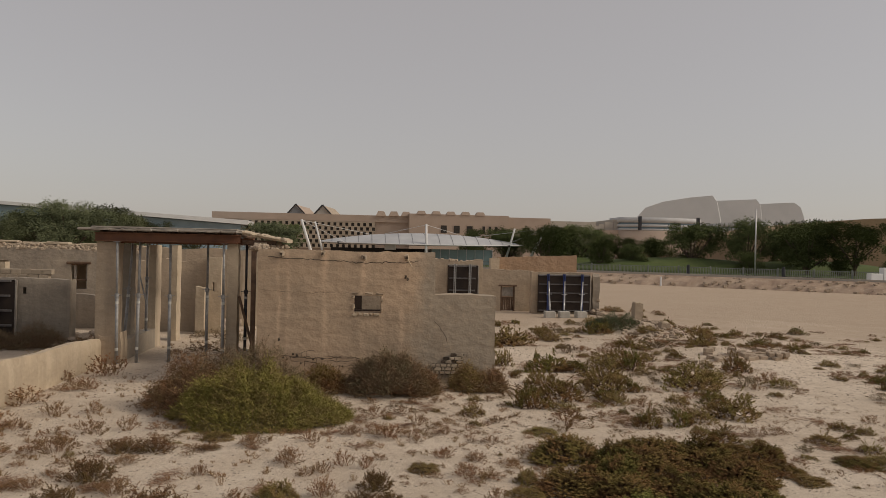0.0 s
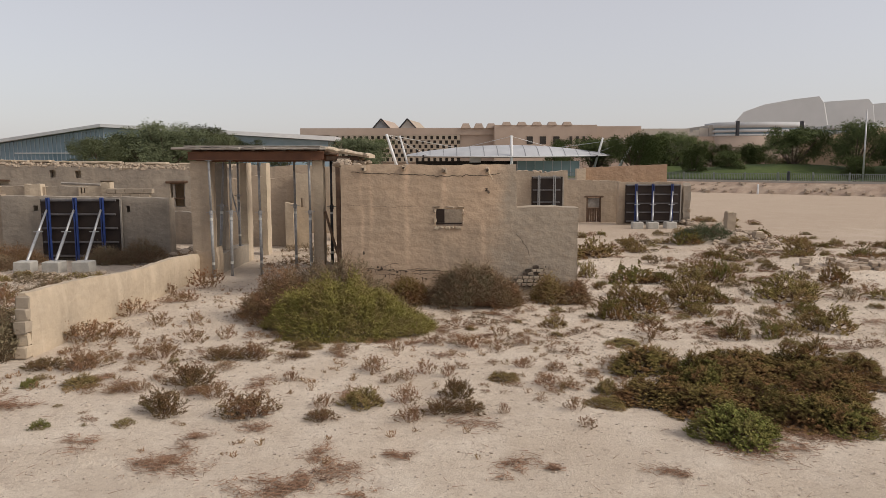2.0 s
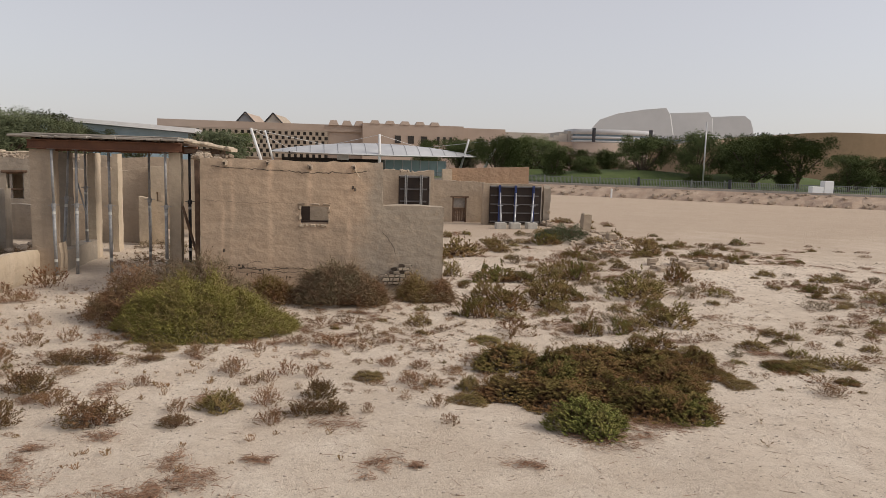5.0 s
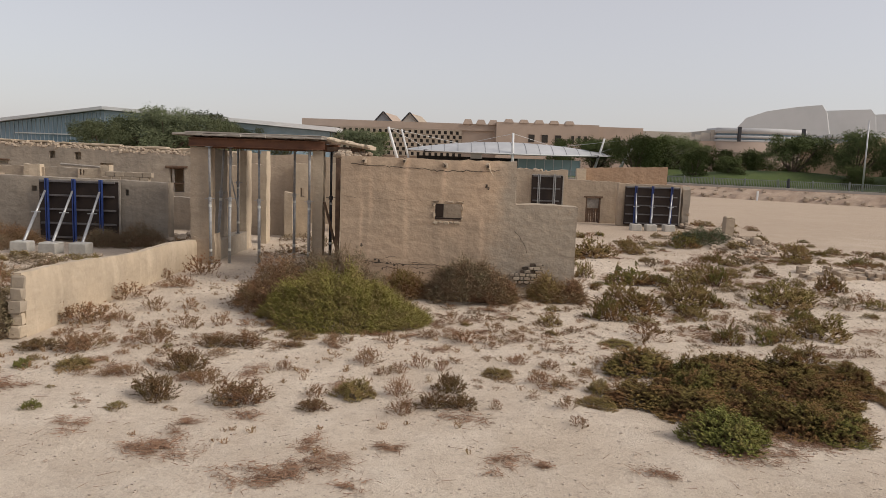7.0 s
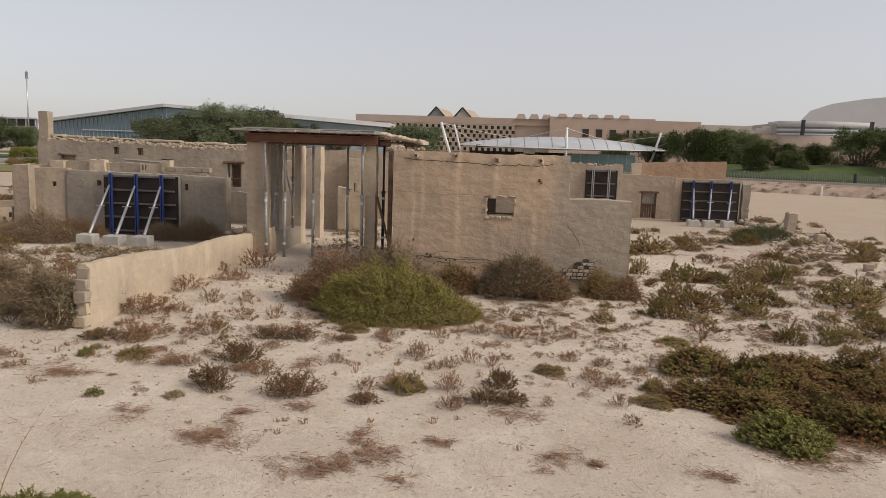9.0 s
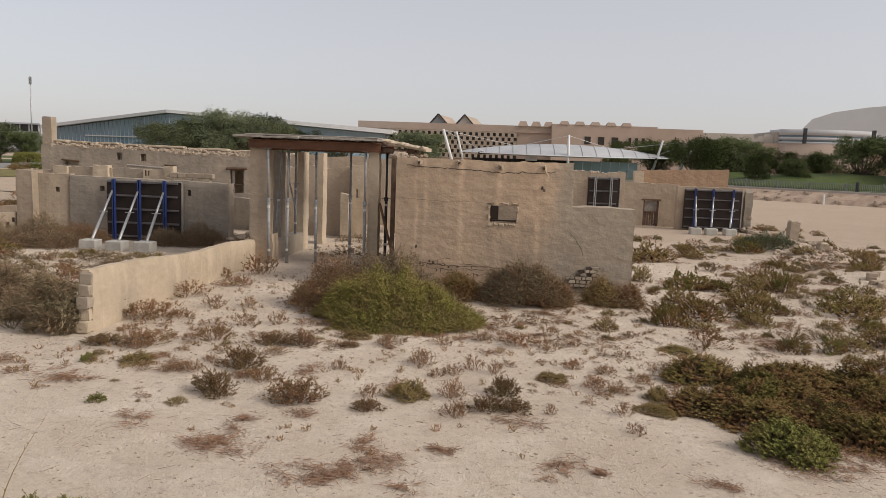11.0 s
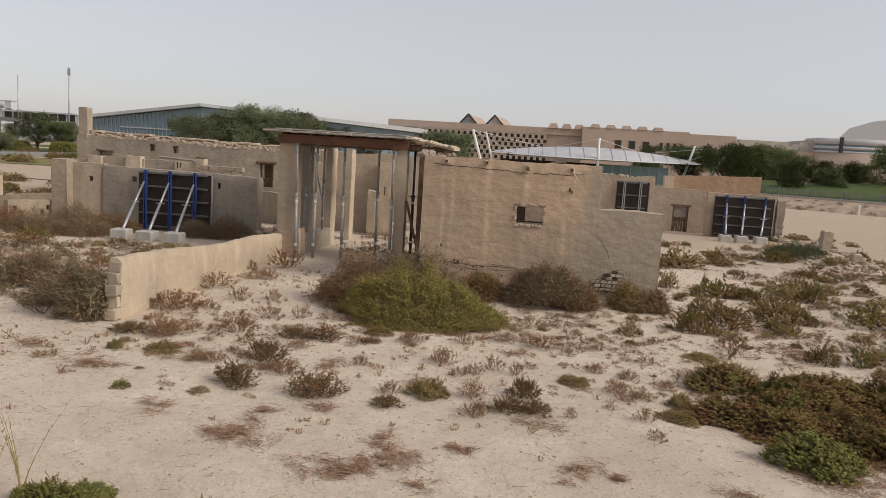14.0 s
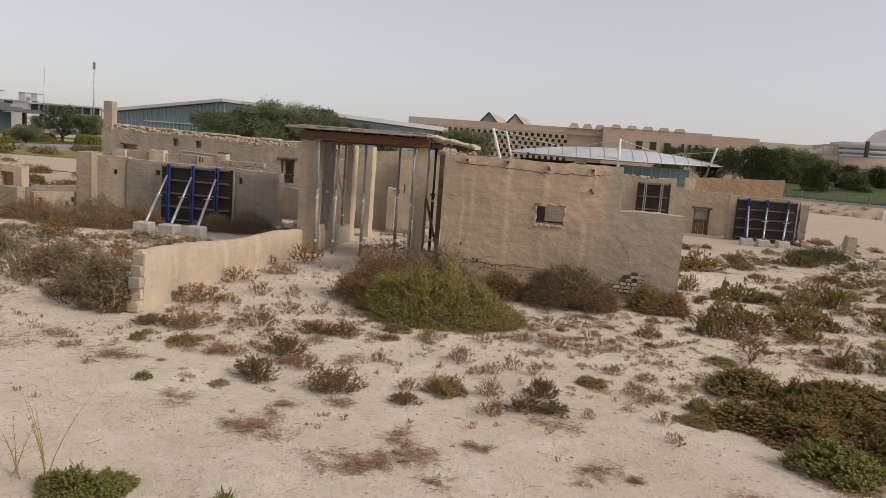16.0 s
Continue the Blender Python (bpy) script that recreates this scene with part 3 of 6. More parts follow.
def steel_prop(x, y, z0, z1, lean=(0, 0), mat=GALV):
    """A telescopic steel prop: base plate, outer tube, collar nut with pin, inner tube, head plate, sticker."""
    p = thing("steel_prop", "grey galvanised telescopic steel prop under the porch beam", "prop", "steel props", at=(x, y, z0))
    h = z1 - z0
    q = Vector((lean[0], lean[1], h))
    w = q.normalized()
    part("base_plate", Mesh().box(-0.07, -0.07, 0, 0.07, 0.07, 0.01), mat, p)
    part("outer_tube", Mesh().tube((0, 0, 0.01), tuple(q * 0.56), 0.037, n=10), mat, p, "", True)
    part("collar", Mesh().tube(tuple(q * 0.54), tuple(q * 0.575), 0.05, n=10).tube(tuple(q * 0.56 + Vector((-0.12, 0, 0))), tuple(q * 0.56 + Vector((0.12, 0, 0.01))), 0.008, n=5), mat, p)
    part("inner_tube", Mesh().tube(tuple(q * 0.56), tuple(q * 0.995), 0.029, n=10), mat, p, "", True)
    part("head_plate", Mesh().box(-0.07 + q.x, -0.07 + q.y, h - 0.01, 0.07 + q.x, 0.07 + q.y, h), mat, p)
    for f in (0.11, 0.49):
        part("sticker", Mesh().tube(tuple(q * f), tuple(q * (f + 0.022)), 0.0385, n=10), LABEL, p, "white sticker band")
    return p


for x, y, z1, lean in ((-5.67, 17.79, 2.87, (-0.03, 0)), (-5.27, 17.95, 2.87, (0.01, 0.1)), (-4.58, 18.14, 2.83, (-0.01, 0)), (-3.93, 19.2, 3.02, (0.0, 0)), (-3.29, 17.87, 2.87, (-0.01, 0)),
                       (-5.97, 19.25, 3.02, (0.2, 0))):
    steel_prop(x, y, ground_z(x, y) - 0.01, z1, lean)
steel_prop(-5.74, 20.4, 0.5, 3.02, (0, 0))
steel_prop(-2.82, 18.2, 0.27, 2.86, (0, 0), DARKSTEEL)


def shoring_panel(x0, x1, y, top, bottom, block_y, blocks, props, seed=0, paint=BLUE, rake=True):
    """A dark plywood shoring panel: ply, steel walers across, blue soldiers upright, raking tubes down to concrete blocks."""
    p = thing("shoring_panel", "black plywood shoring panel with blue steel soldiers and raking props" if rake else "black plywood shoring panel with grey steel uprights", "shoring panel", "shoring panels")
    rnd = random.Random(seed)
    part("plywood", Mesh().box(x0, y - 0.03, bottom, x1, y, top, 0.004), PLY, p)
    part("edge_board", Mesh().box(x1 + 0.004, y - 0.05, bottom, x1 + 0.05, y, top, 0.004), GREYWOOD, p, "pale edge board")
    part("edge_board", Mesh().box(x0, y - 0.05, top + 0.004, x1, y, top + 0.035, 0.004), GREYWOOD, p)
    for k in range(5):
        z = bottom + (top - bottom) * (0.03 + 0.235 * k)
        part("waler", Mesh().box(x0 + 0.05, y - 0.1, z, x1 - 0.1 + rnd.uniform(-0.03, 0.05), y - 0.034, z + 0.055, 0.006), RAIL, p)
    for sx_, bx in zip(props, blocks):
        for d in (-0.045, 0.015):
            part("soldier", Mesh().box(sx_ + d, y - 0.19, bottom - 0.05, sx_ + d + 0.03, y - 0.105, top + 0.06, 0.004), paint, p, "painted steel soldier")
        if not rake:
            continue
        head, foot = Vector((sx_, y - 0.24, top - 0.3)), Vector((bx, block_y, 0.31))
        part("raking_prop", Mesh().tube(foot, foot.lerp(head, 0.55), 0.038, n=9).tube(foot.lerp(head, 0.5), head, 0.03, n=9), ALU, p, "pale raking steel tube", True)
        mid = foot.lerp(head, 0.55)
        part("collar", Mesh().tube(mid - Vector((0.13, 0, 0)), mid + Vector((0.13, 0, 0.01)), 0.012, n=5), ALU, p)
        part("shoe", Mesh().box(bx - 0.06, block_y - 0.06, 0.28, bx + 0.06, block_y + 0.06, 0.31), DARKSTEEL, p)
    for bx in blocks if rake else ():
        b = tagged(part("ballast_block", Mesh().box(-0.225, -0.2, 0, 0.225, 0.2, 0.29, 0.02, 0.006, rnd), BALLAST), "pale concrete ballast block under a raking prop", "concrete block", "ballast blocks")
        b.matrix_world = pose(bx - 0.02, block_y - 0.05, ground_z(bx, block_y) - 0.015, 0, 0, rnd.uniform(-6, 6))
    return p


shoring_panel(-11.74, -9.44, 21.28, 1.76, 0.04, 18.62, (-10.72, -9.98, -9.22), (-11.46, -10.68, -9.9), 1)
shoring_panel(8.05, 10.5, 32.95, 1.8, 0.1, 31.3, (8.2, 8.84, 9.6), (8.5, 9.25, 10.1), 2)
shoring_panel(3.26, 4.42, 27.85, 2.26, 0.3, 26.6, (3.55, 4.15), (3.52, 4.1), 3, GALV, False)

# ---------- distance ----------
BANK_P, BANK_D = Vector((24.5, 69.0, 0)), Vector((0.78, -0.626, 0))
BANK_N = Vector((0.626, 0.78, 0))


def bank_at(s, n, z=0.0):
    p = BANK_P + BANK_D * s + BANK_N * n
    return (p.x, p.y, z)


def sheet(name, label, mat, s0, s1, n0, n1, z, step_s, step_n, wave=0.0, kind="structure"):
    m = Mesh()
    ns, nn = max(1, round((s1 - s0) / step_s)), max(1, round((n1 - n0) / step_n))
    for j in range(nn + 1):
        for i in range(ns + 1):
            s, n = s0 + (s1 - s0) * i / ns, n0 + (n1 - n0) * j / nn
            m.v.append(bank_at(s, n, z + wave * noise.noise(Vector((s * 0.03, n * 0.05, 0)))))
    m.f = [(j * (ns + 1) + i, j * (ns + 1) + i + 1, (j + 1) * (ns + 1) + i + 1, (j + 1) * (ns + 1) + i) for j in range(nn) for i in range(ns)]
    return tagged(part(name, m, mat, None, "", True), label, name.split("_")[-1], "", kind)


sheet("pavement", "pale paved path along the bank", PAVING, -30, 160, 1.2, 5.0, 0.95, 10, 4)
sheet("park_lawn", "green park lawn behind the fence", LAWN, -30, 160, 5.0, 80, 0.97, 5, 3, 0.35)


def build_bank():
    m = Mesh()
    rings = []
    rnd = random.Random(8)
    s = -30.0
    while s < 160:
        w = [rnd.uniform(-0.18, 0.18) for _ in range(3)]
        rings.append([bank_at(s, -0.9 + w[0], -0.05), bank_at(s, -0.2 + w[1], 0.42 + w[2] * 0.5), bank_at(s, 0.5, 0.75 + w[1] * 0.4), bank_at(s, 0.9, 0.96), bank_at(s, 1.3, 0.96)])
        s += 0.7
    m.quad_strip(rings, close=False)
    tagged(part("bank", m, BANK), "stony earth bank below the pavement edge", "bank", "", "structure")


build_bank()


def stone_hall():
    h = thing("stone_hall", "long sandstone-clad museum hall with a dark lattice screen", "building")
    part("wall", Mesh().box(-39, 200, 0, 52.5, 250, 11.6), CLADDING, h)
    part("parapet", Mesh().box(-39, 199.5, 10.2, 13, 200, 12.0), CLADDING, h)
    part("tower_block", Mesh().box(13, 196, 0, 40, 235, 12.6), CLADDING, h)
    part("wing", Mesh().box(30, 197.5, 0, 52, 240, 12.3), CLADDING, h)
    part("low_wing", Mesh().box(52.5, 201, 0, 66, 240, 11.8), CONCRETE, h)
    # dark plate on the wall stands in for shade behind the lattice openings
    part("lattice_shade", Mesh().box(-31, 199.7, 3.0, 4, 199.98, 10.0), DARKVOID, h)
    # lattice: square piers left between staggered openings
    m = Mesh()
    rows, cols, w, hh = 6, 44, 35.0 / 44, 7.0 / 6
    for r in range(rows):
        for c in range(cols):
            if (r + c) % 2 == 0:
                x, z = -31 + c * w, 3.0 + r * hh
                m.box(x - 0.08, 199.2, z - 0.03, x + w * 0.92, 199.68, z + hh * 0.86)
    for r in range(rows + 1):
        m.box(-31, 199.25, 3.0 + r * hh - 0.14, 4, 199.6, 3.0 + r * hh + 0.14)
    part("lattice_screen", m, LATTICE, h, "pale lattice screen with staggered openings")
    for x in (5.5, 9.0, 12.3):
        part("merlon", Mesh().quad_strip([[(x - 1.4, 199, 11.9), (x + 1.4, 199, 11.9), (x + 1.4, 202, 11.9), (x - 1.4, 202, 11.9)],
                                         [(x - 0.8, 199.3, 13.2), (x + 0.8, 199.3, 13.2), (x + 0.8, 201.5, 13.2), (x - 0.8, 201.5, 13.2)]]), CLADDING, h)
    for k in range(5):
        x = 16.2 + k * 4.0
        part("merlon", Mesh().quad_strip([[(x - 1.3, 195.8, 12.5), (x + 1.3, 195.8, 12.5), (x + 1.3, 199, 12.5), (x - 1.3, 199, 12.5)],
                                         [(x - 0.8, 196, 13.4), (x + 0.8, 196, 13.4), (x + 0.8, 198, 13.4), (x - 0.8, 198, 13.4)]]), CLADDING, h)
    for x in (21.5, 25.0, 28.5, 32.8, 34.5, 36.2):
        wn_ = part("window", Mesh().box(x, 195.9 if x < 30 else 195.85, 7.6, x + (1.6 if x < 30 else 0.7), 195.995, 9.6), DARKVOID, h, "dark square window")
        part("frame", Mesh().box(x - 0.12, 195.85, 9.62, x + 1.72 if x < 30 else x + 0.8, 195.99, 9.75), CLADDING, wn_)
    for x in (-17.6, -10.4):
        part("rooflight", Mesh().quad_strip([[(x - 2.6, 204, 11.6), (x + 2.8, 204, 11.6), (x, 204, 14.6)], [(x + 1.2, 214, 11.6), (x + 5.6, 214, 11.6), (x + 3.0, 214, 14.2)]]), CLADDING if x < -12 else LATTICE, h, "steep gabled rooflight")
        part("gable_glass", Mesh().quad_strip([[(x - 2.3, 203.8, 11.7), (x + 2.5, 203.8, 11.7), (x, 203.8, 14.3)], [(x - 2.3, 203.98, 11.7), (x + 2.5, 203.98, 11.7), (x, 203.98, 14.3)]]), GREYWALL if x < -12 else CONCRETE, h)
        part("gable_frame", Mesh().tube((x - 2.6, 203.6, 11.7), (x, 203.6, 14.7), 0.2, n=5).tube((x, 203.6, 14.7), (x + 2.8, 203.6, 11.7), 0.2, n=5), DARKSTEEL, h, "dark gable frame")
    return h


stone_hall()


def canopy():
    c = thing("tensile_canopy", "white stretched membrane canopy hung from leaning white masts", "canopy")
    y0 = 100.0
    rings = []
    for k in range(33):
        u = k / 32
        x = -5.5 + 28.0 * u
        rise = 1.35 * math.sin(math.pi * u) ** 0.8
        half = 0.4 + 5.5 * math.sin(math.pi * u) ** 0.7
        ring = []
        for j in range(13):
            v = j / 12 * 2 - 1
            ring.append((x, y0 + v * half, 3.78 + rise * (1 - 1.15 * v * v)))
        rings.append(ring)
    m = Mesh()
    m.quad_strip(rings, close=False)
    part("membrane", m, MEMBRANE, c, "", True)
    for j in (0, 12):
        m = Mesh()
        for a_, b_ in zip(rings, rings[1:]):
            m.tube((a_[j][0], a_[j][1], a_[j][2] - 0.05), (b_[j][0], b_[j][1], b_[j][2] - 0.05), 0.07, n=5)
        part("edge_cable", m, WHITE, c)
    for u in range(2, 32, 2):
        rib = Mesh()
        for a_, b_ in zip(rings[u], rings[u][1:]):
            rib.tube(a_, b_, 0.045, n=4)
        part("rib", rib, GREYWALL, c, "thin grey seam rib")
    for foot, head, r in (((-5.8, 95, 0.9), (-7.4, 93.5, 6.35), 0.22), ((-4.6, 99, 0.9), (-6.0, 98, 6.3), 0.16), ((8.45, 94.3, 0.9), (8.4, 94.3, 6.2), 0.2), ((22.2, 97, 0.9), (24.4, 95.5, 6.05), 0.24), ((19.6, 99, 0.9), (20.8, 98, 6.0), 0.18)):
        part("mast", Mesh().tube(foot, head, r, r * 0.7, 9), WHITE, c, "leaning white steel mast", True)
    for p, q in (((-7.4, 93.5, 6.3), rings[4][0]), ((-7.4, 93.5, 6.3), rings[8][6]), ((24.4, 95.5, 6.0), rings[28][0]), ((24.4, 95.5, 6.0), rings[24][6]), ((8.4, 94.3, 6.1), rings[10][6]), ((8.4, 94.3, 6.1), rings[22][6]), ((24.4, 95.5, 6.0), (25.6, 96, 0.9))):
        part("stay_cable", Mesh().tube(p, q, 0.025, n=4), WHITE, c)
    part("glass_box", Mesh().box(9.4, 97, 0.9, 17.6, 104, 3.0), GLASSTEAL, c, "teal glazed pavilion below the canopy")
    for k in range(8):
        x = 9.4 + k * 1.16
        part("mullion", Mesh().box(x, 96.9, 0.9, x + 0.08, 96.99, 3.03), ALU, c)
    # plain dark block fills the space beneath the canopy's left part
    part("dark_block", Mesh().box(-4, 101, 0.9, 9, 105, 3.0), DARKVOID, c)
    part("truss", Mesh().quad_strip([[(x_, 97.2, 3.45 + r_), (x_, 103, 3.45 + r_), (x_, 103, 3.75 + r_), (x_, 97.2, 3.75 + r_)] for x_, r_ in ((-3, 0), (2, 0.35), (8.5, 0.5), (15, 0.35), (20, 0))]), DARKVOID, c, "dark steel truss under the membrane")
    part("screen", Mesh().box(3.2, 97.5, 2.8, 4.7, 97.7, 3.5), WHITE, c)
    return c


canopy()


def dome():
    d = thing("arena_dome", "large pale grey arena with overlapping curved metal shells", "building")
    shells = (((174, 20), (174.5, 26.5), (180, 32.8), (192, 37.1), (210, 40.3), (225, 42), (228, 37.8), (236, 0)),
              ((196, 20), (205, 31), (222, 38.3), (242, 39.6), (254.7, 40.4), (257.6, 37), (262, 0)),
              ((232, 20), (240, 31), (250, 36.9), (271, 38.4), (281, 39), (285.5, 36), (287.8, 30), (288.8, 24), (290, 0)))
    for n, prof in enumerate(shells):
        y = 450 + 6 * n
        pts = []
        for (x0, z0), (x1, z1) in zip(prof, prof[1:]):
            for k in range(6):
                f = k / 6
                pts.append((x0 + (x1 - x0) * f, z0 + (z1 - z0) * f))
        pts.append(prof[-1])
        pts = [(prof[0][0], 0)] + pts
        m = Mesh()
        m.quad_strip([[(x * y / 450, y, 2.8 + (z - 2.8) * y / 450) for x, z in pts], [(x * 1.2 + 9, y + 90, z * 0.95) for x, z in pts]])
        part("shell", m, DOMEMETAL, d, "", False)
    return d


dome()


def banded_hall():
    b = thing("banded_hall", "tan stone hall with curved white banded upper storeys", "building")
    part("wall", Mesh().box(53, 236.5, 0, 145, 300, 10.88), CLADDING, b)
    for x0, x1, top in ((76.5, 79.2, 12.2), (79.3, 81.2, 12.9), (81.3, 84.2, 13.6), (84.3, 89.8, 14.5)):
        part("upper_block", Mesh().box(x0, 238, 10.9, x1, 290, top), CONCRETE, b)

    def curved(x0, x1, y, bow, depth, z0, z1):
        rings = []
        for k in range(17):
            u = k / 16
            x, yy = x0 + (x1 - x0) * u, y - bow * math.sin(math.pi * u)
            rings.append([(x, yy, z0), (x, yy + depth, z0), (x, yy + depth, z1), (x, yy, z1)])
        return Mesh().quad_strip(rings)

    part("wall", curved(85.5, 113.7, 235.7, 4.5, 10, 0, 10.88), CLADDING, b, "", True)
    part("dark_glazing", curved(86, 113.5, 236, 4, 14, 10.9, 14.6), GLASSBLUE, b)
    for z0, z1 in ((10.9, 11.5), (12.1, 12.9), (13.5, 15.2)):
        part("white_band", curved(85.5, 113.7, 235.6, 4.4, 10, z0, z1), BAND, b, "", True)
    part("dark_glazing", curved(120.5, 145, 234, 4, 12, 4, 13.2), GLASSBLUE, b)
    for k in range(6):
        part("white_band", curved(120, 145.5, 233.4, 4.4, 10, 4.5 + 1.65 * k, 5.7 + 1.65 * k), BAND, b, "", True)
    for x in (90.3, 110.2):
        part("fin", Mesh().box(x, 230.2, 10.9, x + 0.7, 231.5, 15.4), DARKSTEEL, b)
    return b


banded_hall()


def curved_stone_building():
    b = thing("curved_stone_building", "low curved building clad in rough rust-tan stone", "building")
    rings = []
    for k in range(25):
        u = k / 24
        x, y = 68 + 62 * u, 124 - 10 * math.sin(math.pi * (0.1 + 0.8 * u))
        top = 5.5 + 4.4 * math.sin(math.pi * min(0.5, 0.1 + u * 1.1))
        rings.append([(x, y, 0), (x, y, top), (x + 2, y + 26, top), (x + 2, y + 26, 0)])
    part("wall", Mesh().quad_strip(rings), varied("patchwork_stone", (0.42, 0.30, 0.19), (0.30, 0.20, 0.125), 0.9, 0.5, 3.0), b)
    part("window", Mesh().box(84.3, 115.4, 7.1, 86.9, 117, 8.0), DARKVOID, b)
    return b


curved_stone_building()


def glass_hall():
    g = thing("glass_hall", "long glazed hall with a sloping pale roof edge", "building")
    y = 165.0
    part("glazing", Mesh().quad_strip([[(-104, y, 0), (-76, y, 0), (-30, y + 25, 0), (-30, y + 60, 0), (-104, y + 60, 0)],
                                      [(-104, y, 6.4), (-76, y, 10.6), (-30, y + 25, 8.3), (-30, y + 60, 8.3), (-104, y + 60, 6.4)]]), GLASSBLUE, g)
    part("roof_edge", Mesh().quad_strip([[(-106, y - 1.5, 6.3), (-106, y + 60, 6.3), (-106, y + 60, 7.0), (-106, y - 1.5, 7.0)],
                                        [(-76, y - 1.5, 10.7), (-76, y + 60, 10.7), (-76, y + 60, 11.4), (-76, y - 1.5, 11.4)],
                                        [(-28, y + 23, 8.3), (-28, y + 60, 8.3), (-28, y + 60, 9.4), (-28, y + 23, 9.4)]]), BAND, g)
    for k in range(30):
        u = k / 29
        x = -104 + 28 * u
        part("mullion", Mesh().box(x - 0.07, y - 0.15, 0, x + 0.07, y - 0.02, 6.3 + 4.2 * u), MULLION, g)
    part("transom", Mesh().box(-96, y - 0.3, 4.9, -76, y - 0.05, 5.15), BAND, g)
    return g


glass_hall()


def white_campus():
    w = thing("white_hall", "long low white building with rooftop vents", "building")
    part("wall", Mesh().box(-190, 205, 0, -156.6, 240, 8.6), BAND, w)
    part("wall", Mesh().box(-156.5, 205.6, 0, -133, 240, 8.1), BAND, w)
    part("parapet", Mesh().box(-190.2, 204.7, 8.62, -156.4, 240.2, 8.95), BAND, w)
    part("roof", Mesh().box(-156.4, 204.4, 8.12, -132.6, 240.2, 8.55), BAND, w)
    part("dark_band", Mesh().box(-156.2, 205.3, 6.1, -133.4, 205.58, 8.05), DARKVOID, w)
    for k in range(9):
        part("post", Mesh().box(-156.4 + k * 2.85, 205.0, 5.9, -156.1 + k * 2.85, 205.28, 8.1), BAND, w)
    for x0, x1 in ((-171.2, -166.6), (-164.8, -162.0), (-182.0, -174.0)):
        part("window", Mesh().box(x0, 204.9, 7.7, x1, 204.99, 8.5), DARKVOID, w)
    for x, tall in ((-169.6, 11.5), (-160.8, 11.2), (-156.7, 11.15)):
        part("vent", Mesh().box(x, 206, 8.97, x + 2.1, 208.5, tall), BAND, w)
        part("cap", Mesh().box(x - 0.2, 205.8, tall + 0.02, x + 2.3, 208.7, tall + 0.2), CONCRETE, w)
    part("annex", Mesh().box(-160, 190, 0, -146, 204, 4.9), BAND, w)
    part("annex", Mesh().box(-145.5, 192, 0, -122, 204, 3.6), BAND, w)
    p = thing("shade_pavilion", "dark timber shade pavilion with stepped flat roofs", "pavilion")
    part("roof", Mesh().box(-119, 118, 4.75, -102.2, 132, 5.3), RAIL, p)
    part("roof", Mesh().box(-118, 119, 5.32, -104, 131, 6.0), RAIL, p)
    part("roof", Mesh().box(-102.4, 119, 4.4, -96.9, 131, 5.0), RAIL, p)
    for x in (-118, -113, -108, -106.6, -101.5, -97.8):
        for y in (119, 131):
            part("column", Mesh().box(x, y, 0, x + 0.6, y + 0.6, 4.73 if x < -103 else 4.38), RAIL, p)
    part("kiosk", Mesh().box(-116, 124, 0, -103, 130, 4.3), GLASSBLUE, p)
    t = thing("lattice_tower", "white office tower with square punched grid facade", "building")
    part("core", Mesh().box(-236, 231, 0, -208.3, 233, 23), DARKVOID, t)
    for k in range(36):
        part("fin", Mesh().box(-235 + k * 0.78, 230.4, 7.5, -234.6 + k * 0.78, 230.98, 23.8), WHITE, t)
    for k in range(20):
        if k not in (9, 10):
            part("floor_band", Mesh().box(-236, 230.1, 7.5 + k * 0.8, -208.2, 230.38, 7.9 + k * 0.8), WHITE, t)
    part("wall", Mesh().box(-240, 230.5, 0, -208.2, 230.97, 7.4), WHITE, t)
    return w


white_campus()


def mast(name, label, x, y, z0, h, r, mat, head=False):
    m = thing(name, label, "mast", at=(x, y, z0))
    part("pole", Mesh().tube((0, 0, 0), (0, 0, h), r, r * 0.6, 8), mat, m, "", True)
    if head:
        for d in (-0.22, 0.0, 0.22):
            part("antenna", Mesh().box(d - 0.07, -0.1, h - 1.3 - abs(d), d + 0.07, 0.1, h + 0.1 - abs(d)), mat, m)
    return m


mast("street_lamp", "tall thin grey street lamp pole", 38.2, 67.6, 0.9, 6.6, 0.09, ALU)
mast("flag_pole", "thin grey flag pole", -122, 165.0, 0, 15.6, 0.16, ALU)
mast("antenna_mast", "steel antenna mast with panel aerials", -95.8, 145.0, 0, 16.1, 0.17, ALU, True)


